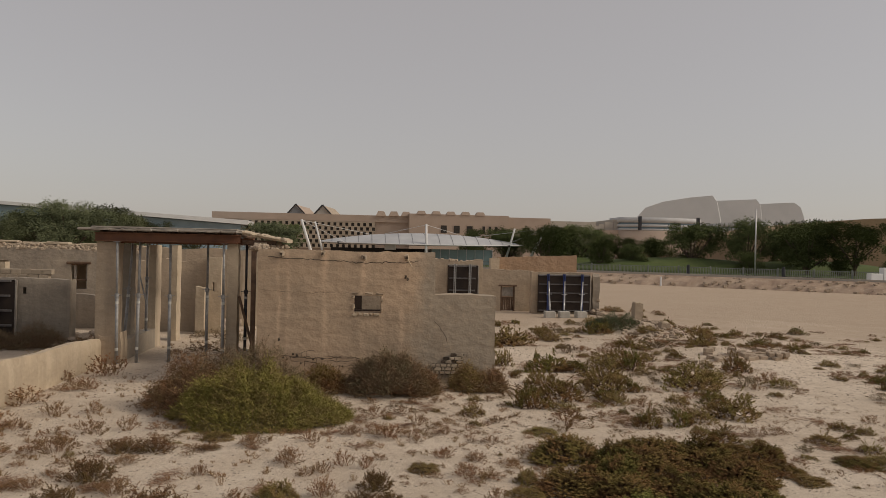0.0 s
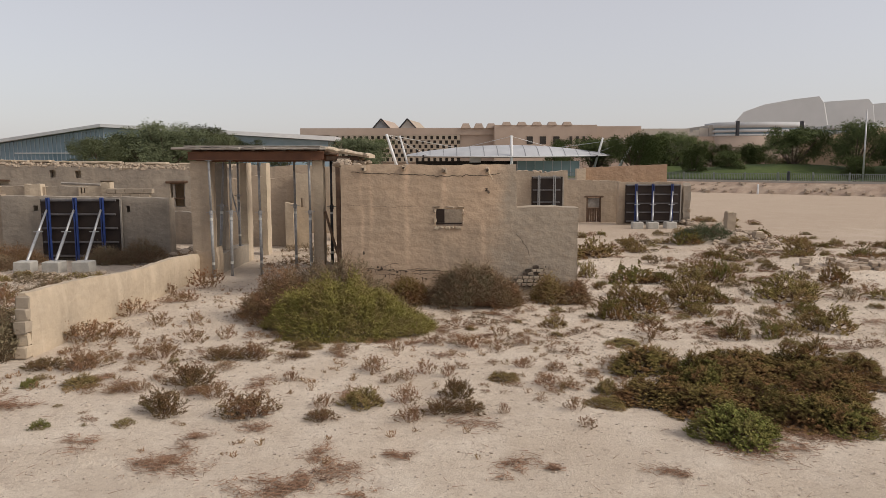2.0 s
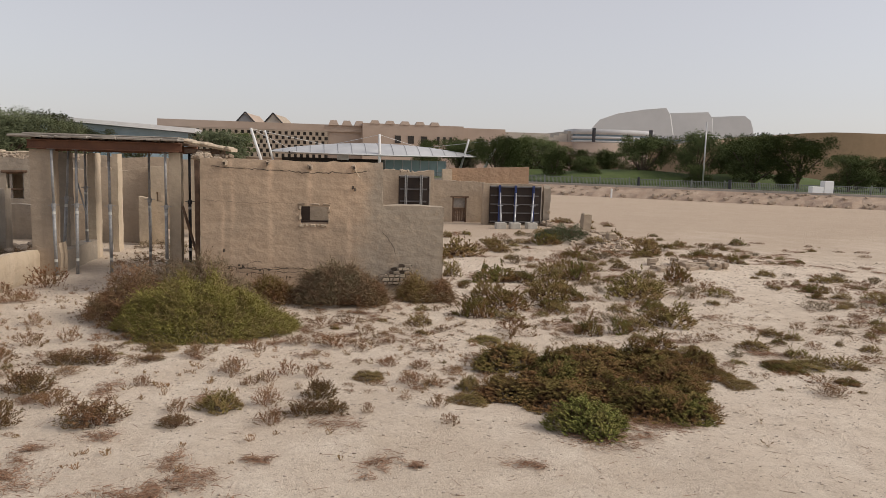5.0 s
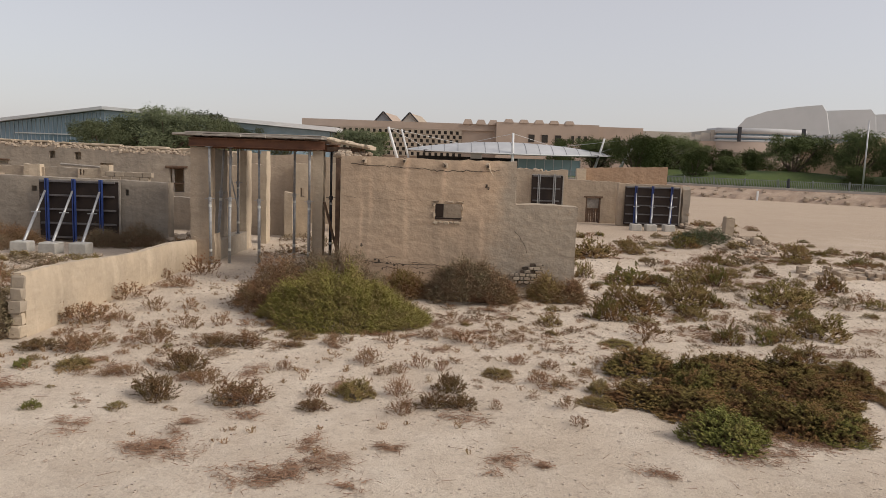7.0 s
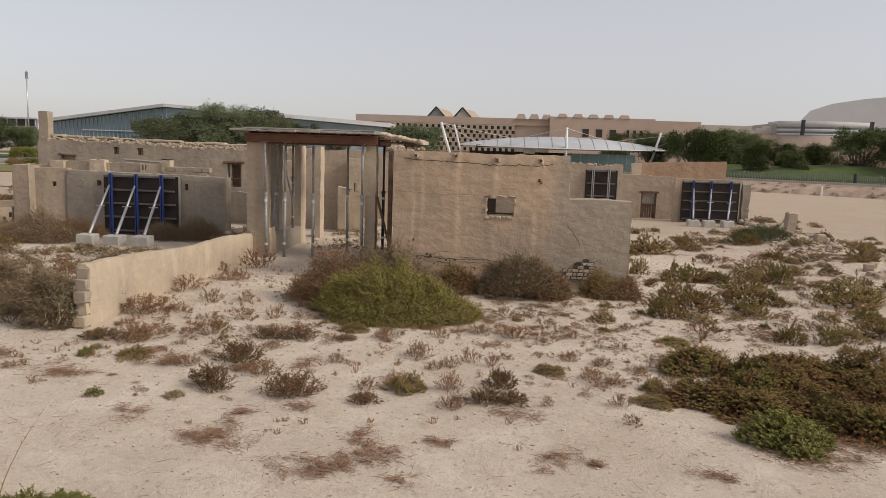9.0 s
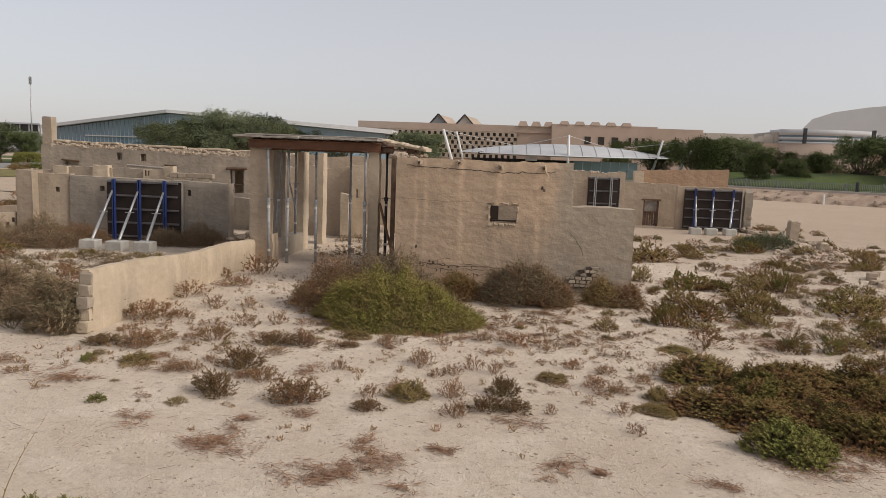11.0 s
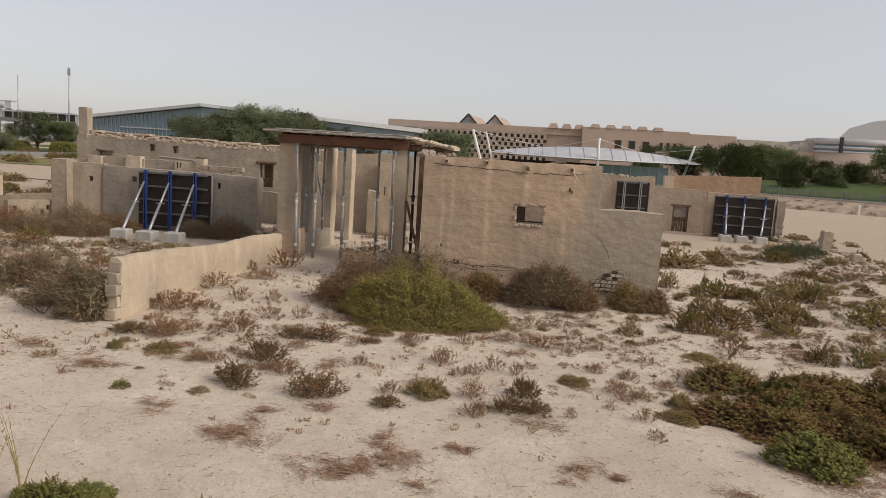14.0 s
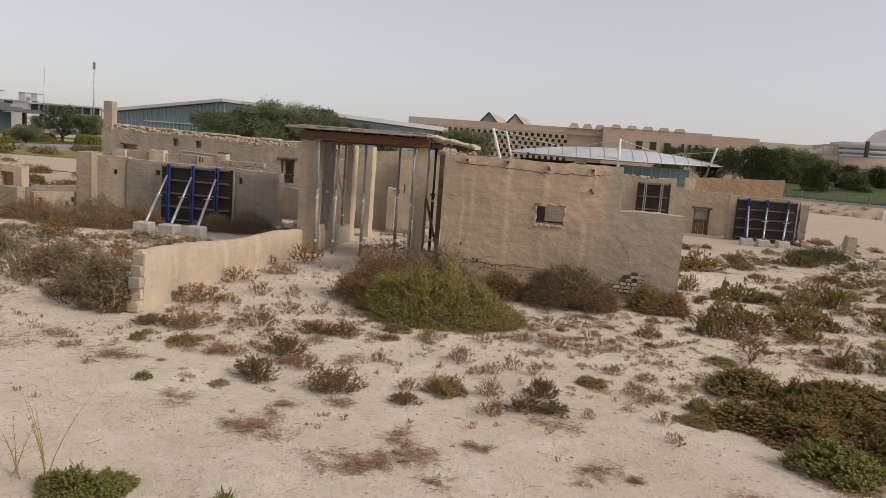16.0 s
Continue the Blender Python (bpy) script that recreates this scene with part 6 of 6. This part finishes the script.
    # black strip stands in for the lintel's shadow line
    part("shadow_strip", Mesh().box(-0.85, 18.74, 1.235, 0.7, 18.79, 1.275, 0.004), PLY, p)


front_wall_wear()


def rubble_heap(name, label, cx, cy, z, rx, ry, count, lo, hi, seed, pile=0.12, mat=None):
    """Loose stones lying in a heap; one object with a part for each stone."""
    rnd = random.Random(seed)
    heap = thing(name, label, "rubble", at=(cx, cy, z))
    kinds = [stone_data("stone", mat or STONE, seed * 10 + k, 1.0, rnd.uniform(0.6, 0.9), rnd.uniform(0.45, 0.7)) for k in range(5)]
    for _ in range(count):
        a, r = rnd.uniform(0, 2 * math.pi), math.sqrt(rnd.random())
        x, y, s = math.cos(a) * r * rx, math.sin(a) * r * ry, rnd.uniform(lo, hi)
        ob = part("stone", rnd.choice(kinds), None, heap)
        base = (ground_z(cx + x, cy + y) - z if z < 0.5 else 0.0) + pile * (1 - r) * rnd.random() - 0.15 * s
        ob.matrix_local = pose(x, y, base, rnd.uniform(-18, 18), rnd.uniform(-18, 18), rnd.uniform(0, 360)) @ Matrix.Diagonal((s, s, s, 1))
    return heap


# crumbled top courses of the long back wall
def wall_top_rubble():
    rnd = random.Random(61)
    kinds = [stone_data("stone", STONE, 600 + k, 1.0, rnd.uniform(0.6, 0.9), rnd.uniform(0.4, 0.6)) for k in range(6)]
    heap = thing("wall_rubble", "loose pale rubble lying along the back wall's top", "rubble")
    for k in range(290):
        s = rnd.uniform(0.2, 11.75)
        ob = part("stone", rnd.choice(kinds), None, heap)
        sz = rnd.uniform(0.07, 0.2)
        back = rnd.uniform(0.02, 0.62)
        ob.matrix_local = pose(-20.85 + s, 32.2 - 0.017 * s + back, 2.72 - 0.022 * s + (0.16 * back / 0.62 + 0.06 * rnd.random()) * (1 if back > 0.1 else 0.3), rnd.uniform(-15, 15), rnd.uniform(-15, 15), rnd.uniform(0, 360)) @ Matrix.Diagonal((sz, sz, sz, 1))
    chips = Mesh()
    for k in range(900):
        s, back, q = rnd.uniform(0.1, 11.8), rnd.uniform(0.01, 0.6), rnd.uniform(0.02, 0.07)
        x, y, z = -20.85 + s, 32.2 - 0.017 * s + back, 2.73 - 0.022 * s + 0.2 * back / 0.62
        chips.box(x - q, y - q * 0.7, z - q, x + q, y + q * 0.7, z + q * rnd.uniform(0.3, 0.8), 0, q * 0.4, rnd)
    tagged(part("chips", chips, STONE, heap), kind="stuff")
    for k in range(14):
        s = 0.8 * k + rnd.uniform(0.2, 0.6)
        part("screed_slab", Mesh().box(-20.85 + s, 32.42, 2.9 - 0.022 * s, -20.85 + s + rnd.uniform(0.5, 1.0), 32.85, 2.99 - 0.022 * s + rnd.uniform(-0.03, 0.02), 0.02, 0.02, rnd), PLASTER_PALE, heap)
    for name, sx_, zz, hh in (("roof_strip", 0.3, 2.98, 0.05),):
        part(name, Mesh().box(-20.5, 32.9, 2.45, -9.2, 36.5, 2.6, 0.02, 0.02, rnd), PLASTER_PALE, heap, "flat mud roof remains behind the wall")


wall_top_rubble()
rubble_heap("stone_rubble", "tumbled pale stones on the ruined wall top", -2.05, 15.35, 2.74, 0.3, 0.2, 14, 0.08, 0.2, 71, 0.08)
rubble_heap("stone_rubble", "tumbled pale stones on the broken room wall", -1.95, 17.6, 2.52, 0.12, 1.6, 30, 0.1, 0.22, 72, 0.1)
rubble_heap("stone_rubble", "tumbled stones below the sagging porch slab", -2.3, 18.2, 2.79, 0.5, 0.32, 40, 0.07, 0.18, 82, 0.16)
rubble_heap("stone_rubble", "broken stones at the low wall's end", 2.77, 14.95, 0.0, 0.12, 0.2, 10, 0.16, 0.3, 73, 0.34)
rubble_heap("stone_rubble", "broken stones and blocks beside the porch pier", -7.65, 21.6, 0.0, 0.7, 1.5, 150, 0.08, 0.26, 74, 0.35)
rubble_heap("stone_rubble", "pale rubble on the porch court floor", -4.6, 21.6, 0.0, 1.0, 1.8, 50, 0.04, 0.13, 75, 0.02)
rubble_heap("stone_rubble", "scattered stones of the spoil heap", 9.9, 25.0, 0.0, 1.5, 2.2, 200, 0.05, 0.18, 76, 0.1)
rubble_heap("stone_rubble", "scattered stones before the shoring panel", -10.2, 17.6, 0.0, 3.2, 0.9, 90, 0.05, 0.18, 77, 0.02)
rubble_heap("stone_rubble", "loose stones strewn over the scrubby court", -9.6, 14.6, 0.0, 3.2, 2.6, 190, 0.05, 0.2, 87, 0.02)
rubble_heap("stone_rubble", "stones tumbled beside the low walls", -17.3, 21.4, 0.0, 0.9, 0.8, 36, 0.12, 0.34, 78, 0.2)
rubble_heap("stone_rubble", "small stones along the low wall top", 3.6, 28.1, 2.42, 0.9, 0.14, 26, 0.08, 0.2, 79, 0.06)
rubble_heap("stone_rubble", "rubble edge of the shored wall", 10.85, 33.0, 0.0, 0.22, 0.7, 34, 0.14, 0.34, 80, 1.2)


def block_pile():
    rnd = random.Random(81)
    data = Mesh().box(-0.12, -0.075, 0, 0.12, 0.075, 0.12, 0.015, 0.008, rnd).data("block", STONE)
    pile = thing("block_pile", "weathered concrete blocks lying in loose rows", "block pile", at=(10.36, 18.88, 0))
    for k in range(52):
        x, y = rnd.uniform(-1.0, 1.2), rnd.uniform(-0.5, 0.55)
        ob = part("block", data, None, pile)
        ob.matrix_local = pose(x, y, ground_z(10.36 + x, 18.88 + y) - 0.03 + (0.1 if k % 5 == 0 else 0), rnd.uniform(-8, 8), rnd.uniform(-8, 8), rnd.choice((0, 90, 12, 80, -20)) + rnd.uniform(-8, 8))


block_pile()


def stone_post(x, y, w, h, seed):
    rnd = random.Random(seed)
    p = thing("stone_post", "grey rough stone gate post on the spoil heap", "post", "stone posts", at=(x, y, ground_z(x, y) - 0.05))
    part("shaft", wall_mesh((-w / 2, -w / 2), (w / 2, -w / 2), w, h, z0=-0.2, step=0.08, amp=0.03, ragged=0.04), PLASTER_WARM, p, "", "edges")
    part("cap_stone", Mesh().box(-w * 0.42, -w * 0.4, h - 0.03, w * 0.4, w * 0.42, h + 0.05, 0.03, 0.02, rnd), PLASTER_PALE, p)


stone_post(10.21, 26.32, 0.32, 0.74, 83)
stone_post(10.4, 24.3, 0.3, 0.25, 84)


def court_wall_end():
    rnd = random.Random(85)
    end = thing("wall_end_blocks", "toothed pale block end of the courtyard wall", "block end")
    for k, w in enumerate((0.16, 0.1, 0.14, 0.07, 0.03)):
        part("block", Mesh().box(-6.215, 10.46 - w, 0.0 + k * 0.18, -6.03, 10.49, 0.176 + k * 0.18, 0.016, 0.014, rnd), PLASTER_PALE if k < 2 else BLOCK, end)


court_wall_end()


def stub_wall_blocks():
    rnd = random.Random(86)
    for x0, n, rows, z0, y in ((-11.5, 5, 2, 1.62, 24.7), (-8.0, 3, 4, 0.0, 25.6)):
        w = thing("block_course", "pale bare concrete blocks on a ruined wall", "block course", "block courses")
        if z0 > 0.5:
            part("footing", wall_mesh((x0, y + 0.02), (x0 + n * 0.31, y + 0.02), 0.24, z0 - 0.01), PLASTER_GREY, w)
        for r in range(rows):
            for k in range(n):
                if r == rows - 1 and rnd.random() < 0.25:
                    continue
                x = x0 + k * 0.31 + (0.1 if r % 2 else 0)
                part("block", Mesh().box(x, y - rnd.uniform(0, 0.012), z0 + r * 0.165, x + 0.304, y + 0.2, z0 + r * 0.165 + 0.161, 0.014, 0.008, rnd), BLOCK, w)
    for x, z, w_, h_ in ((-15.7, 1.6, 0.5, 0.42), (-14.25, 1.6, 0.55, 0.5), (-11.65, 1.9, 0.3, 0.26)):
        b = thing("plaster_cap", "pale freshly plastered wall stump", "wall stump", "wall stumps")
        part("stump", wall_mesh((x, 24.88), (x + w_, 24.88), 0.3, z + h_, z0=0.0), PLASTER_PALE, b)


stub_wall_blocks()


def openings():
    """Timber in the ruin's openings."""
    rnd = random.Random(88)
    d = thing("plank_door", "weathered plank door with timber frame and broken upper panel", "door")
    x0, x1, y, z1 = 6.64, 7.30, 34.6, 1.2
    for a in (x0 - 0.02, x1 - 0.05):
        part("jamb", Mesh().box(a, y - 0.08, 0, a + 0.07, y + 0.04, z1, 0.006, 0.004, rnd), WOOD, d)
    part("lintel", Mesh().box(x0 - 0.12, y - 0.12, z1 - 0.03, x1 + 0.12, y + 0.04, z1 + 0.05, 0.01, 0.008, rnd), WOOD, d)
    for k in range(5):
        part("plank", Mesh().box(x0 + 0.06 + k * 0.11, y, 0.02, x0 + 0.06 + k * 0.11 + 0.1, y + 0.03, 0.62, 0.004, 0.003, rnd), WOOD, d)
    part("rail", Mesh().box(x0 + 0.05, y - 0.03, 0.62, x1 - 0.05, y + 0.03, 0.68, 0.004), WOOD, d)
    part("panel", Mesh().box(x0 + 0.05, y + 0.01, 0.69, x1 - 0.05, y + 0.03, 1.15, 0.004), GREYWOOD, d)
    w = thing("window_timbers", "weathered timber lintel and posts in a window opening", "window frame")
    part("lintel", Mesh().tube((-12.15, 32.0, 1.98), (-11.2, 32.0, 2.0), 0.06, 0.05, 7).tube((-12.1, 32.12, 1.93), (-11.25, 32.1, 1.95), 0.05, 0.04, 7), WOOD, w)
    for x in (-11.92, -11.42):
        part("post", Mesh().box(x, 32.15, 0.9, x + 0.09, 32.25, 1.92, 0.008, 0.006, rnd), GREYWOOD, w)
    part("ledge", Mesh().box(-11.95, 32.1, 1.25, -11.4, 32.3, 1.3, 0.006), WOOD, w)
    back = thing("window_infill", "dim mud infill behind the back wall openings", "infill")
    part("infill", Mesh().box(-20.4, 32.42, 0.5, -13.5, 32.46, 2.7), PLASTER_PALE, back)
    part("infill", Mesh().box(-12.4, 33.6, 0.2, -10.4, 33.7, 2.3), PLASTER_WARM, back)
    lt = thing("lintel_pole", "bent timber pole over a collapsed opening", "pole")
    part("pole", Mesh().tube((-19.85, 32.14, 2.1), (-19.0, 32.12, 2.05), 0.045, 0.035, 6), WOOD, lt)
    t = thing("roof_pole", "bleached timber pole lying on a wall stub", "pole")
    part("pole", Mesh().tube((-13.3, 25.5, 2.12), (-11.9, 25.4, 2.06), 0.05, 0.04, 6), GREYWOOD, t)


openings()


# ---------- field edge, park and the west side ----------
def park_fence():
    f = thing("park_fence", "grey slatted steel fence on a low pale kerb", "fence")
    s = -28.0
    while s < 120:
        p = bank_at(s, 4.6)
        part("post", Mesh().box(p[0] - 0.05, p[1] - 0.05, 0.9, p[0] + 0.05, p[1] + 0.05, 1.85), FENCE, f)
        for z in (1.05, 1.7):
            part("rail", Mesh().tube(bank_at(s, 4.6, z), bank_at(s + 3, 4.6, z), 0.03, n=4), FENCE, f)
        s += 3.0
    m = Mesh()
    for k in range(1000):
        p = bank_at(-28 + k * 0.148, 4.6)
        m.box(p[0] - 0.018, p[1] - 0.018, 1.0, p[0] + 0.018, p[1] + 0.018, 1.75)
    tagged(part("slats", m, FENCE, f), kind="stuff")
    tagged(part("kerb", Mesh().quad_strip([[bank_at(s_, 1.0, 0.9), bank_at(s_, 1.35, 0.9), bank_at(s_, 1.35, 1.14), bank_at(s_, 1.0, 1.14)] for s_ in (-30, 40, 100, 160)]), CONCRETE), "pale concrete kerb along the bank", "kerb", "", "structure")
    rnd = random.Random(90)
    for s_ in (6.0, 14.5, 23, 31, 40, 49):
        p = bank_at(s_, 4.3)
        b = thing("bollard", "short dark bollard beside the fence", "bollard", "bollards", at=(p[0], p[1], 0.9))
        part("body", Mesh().tube((0, 0, 0), (0, 0, 1.0), 0.16, 0.14, 8), DARKSTEEL, b)
        part("cap", Mesh().tube((0, 0, 1.0), (0, 0, 1.06), 0.18, 0.1, 8), DARKSTEEL, b)
    p = bank_at(5.0, -1.6)
    mk = thing("marker_post", "short white marker post at the bank's foot", "post", at=(p[0], p[1], 0))
    part("post", Mesh().box(-0.07, -0.07, -0.1, 0.07, 0.07, 0.85, 0.02), WHITE, mk)
    p = bank_at(22.6, 3.0)
    ub = thing("utility_cabinet", "white metal utility cabinets on the pavement", "cabinet", at=(p[0], p[1], 0.9))
    part("cabinet", Mesh().box(-0.45, -0.3, 0, 0.45, 0.3, 1.25, 0.03), WHITE, ub)
    part("cabinet", Mesh().box(-1.6, -0.3, 0, -0.5, 0.3, 0.75, 0.03), WHITE, ub)
    m = Mesh()
    for k in range(420):
        s_, n_ = rnd.uniform(-28, 110), rnd.uniform(-0.9, 0.9)
        x, y, _ = bank_at(s_, n_)
        z = 0.02 + 0.5 * (n_ + 0.9)
        q = rnd.uniform(0.05, 0.22)
        m.box(x - q, y - q, z - q * 0.5, x + q, y + q * 0.8, z + q * 0.7, q * 0.2, q * 0.2, rnd)
    tagged(part("bank_stones", m, STONE), "stones sticking out of the earth bank", "stones", "", "stuff")


park_fence()


def lawn_mound(x, y, w, d, h):
    m = Mesh()
    rings = []
    for k in range(9):
        r = 1 - k / 8
        rings.append([(x + math.cos(a * math.pi / 12) * w * r / 2, y + math.sin(a * math.pi / 12) * d * r / 2, 0.9 + h * (1 - r * r)) for a in range(24)])
    m.quad_strip(rings)
    tagged(part("lawn_mound", m, LAWN, None, "", True), "rounded green grass mound in the park", "mound", "", "structure")


for p_ in ((1, 20, 34, 14, 1.7), (14, 30, 30, 16, 1.6), (-14, 26, 26, 14, 1.4)):
    q_ = bank_at(p_[0], p_[1])
    lawn_mound(q_[0], q_[1], *p_[2:])


def west_side():
    """Grass, low walls and planting beyond the ruins to the west."""
    rnd = random.Random(95)

    def patch(name, label, cat, mat, pts, z):
        m = Mesh()
        m.v = [(x, y, z) for x, y in pts]
        m.f = [tuple(range(len(pts)))]
        tagged(part(name, m, mat), label, cat, "", "structure")

    patch("lawn_west", "watered green lawn beyond the ruins", "lawn", LAWN, ((-60, 70), (-30, 100), (-40, 190), (-200, 190), (-170, 60)), 0.06)
    patch("dry_grass", "straw-coloured dry grass strip", "grass", DRYGRASS, ((-58, 52), (-26, 60), (-30, 80), (-62, 68), (-170, 58), (-150, 40)), 0.04)
    patch("path_west", "pale dusty concrete path", "path", SAND, ((-60, 46), (-20, 38), (-19, 43), (-58, 52)), 0.05)
    patch("plaza", "pale sandy plaza before the white buildings", "plaza", SAND, ((-230, 128), (-105, 128), (-90, 165), (-90, 200), (-260, 200)), 0.09)
    patch("terrace", "pale sandy terrace before the pavilion", "terrace", SAND, ((-130, 96), (-84, 104), (-76, 122), (-130, 122)), 0.075)
    kerb = Mesh().quad_strip([[(x, y, 0), (x, y + 0.4, 0), (x, y + 0.4, 0.55), (x, y, 0.55)] for x, y in ((-110, 54), (-52, 64.3), (-54, 81), (-24, 92))])
    tagged(part("retaining_wall", kerb, GREYWALL), "low grey concrete wall along the lawn", "wall", "", "structure")
    # clipped hedges and shrubs
    for x, y, w, h in ((-73.2, 95, 2.9, 2.2), (-69.0, 93, 3.2, 1.3), (-60, 90, 3.5, 1.5), (-82, 105, 4.0, 1.3)):
        m = Mesh()
        for _ in range(2600):
            a, e = rnd.uniform(0, 2 * math.pi), math.asin(rnd.random())
            r = rnd.uniform(0.86, 1.03)
            p = Vector((math.cos(a) * math.cos(e) ** 0.5 * w / 2 * r, math.sin(a) * math.cos(e) ** 0.5 * w / 2 * r, h * math.sin(e) ** 0.6 * r))
            g = (p.normalized() + Vector((rnd.gauss(0, 0.5), rnd.gauss(0, 0.5), rnd.gauss(0, 0.5)))).normalized()
            m.leaf(p, g, 0.24, 0.14, g.orthogonal().normalized())
        hd = thing("clipped_hedge", "round clipped green hedge bush on the lawn", "hedge", "hedge bushes", at=(x, y, 0))
        part("trunk", Mesh().tube((0, 0, 0), (0, 0, h * 0.7), 0.3, 0.2, 6), BARK, hd)
        part("crown", m, LEAF_GREEN, hd)
    for x, y, h, w in ((-63.4, 94, 4.2, 4.2), (-112, 150, 4, 6)):
        tree(x, y, 0, h, w, 0)
    rail = thing("white_railing", "low white plaza railing", "railing")
    for k in range(30):
        x = -103.6 + k * 0.19
        part("baluster", Mesh().box(x, 117, 0.1, x + 0.08, 117.1, 1.8), WHITE, rail)
    part("rail", Mesh().box(-103.7, 116.95, 1.8, -97.9, 117.15, 1.95), WHITE, rail)


west_side()


def dry_reeds(x, y, count, h, seed):
    """A few tall thin stems close to the camera."""
    rnd = random.Random(seed)
    r = thing("dry_stem_plant", "tall thin straw-green stems rising from the sand", "weed", "tall weeds", at=(x, y, ground_z(x, y)))
    for _ in range(count):
        a = rnd.uniform(0, 2 * math.pi)
        lean, hh = rnd.uniform(0.1, 0.5), h * rnd.uniform(0.6, 1.1)
        m = Mesh()
        prev = Vector((rnd.gauss(0, 0.05), rnd.gauss(0, 0.05), -0.02))
        for k in range(1, 7):
            f = k / 6
            q = Vector((math.cos(a) * lean * hh * f ** 1.6, math.sin(a) * lean * hh * f ** 1.6, hh * f))
            m.tube(prev, q, 0.005 * (1.15 - f), 0.005 * (1.0 - f) + 0.001, 4)
            for _s in range(3):
                g = Vector((rnd.gauss(0, 1), rnd.gauss(0, 1), 0.6)).normalized()
                m.leaf(prev.lerp(q, rnd.random()), g, rnd.uniform(0.02, 0.05), 0.008, g.orthogonal().normalized())
            prev = q
        part("stem", m, LEAF_OLIVE, r)


dry_reeds(-3.62, 4.95, 5, 0.7, 101)
dry_reeds(-3.95, 5.05, 3, 0.55, 102)
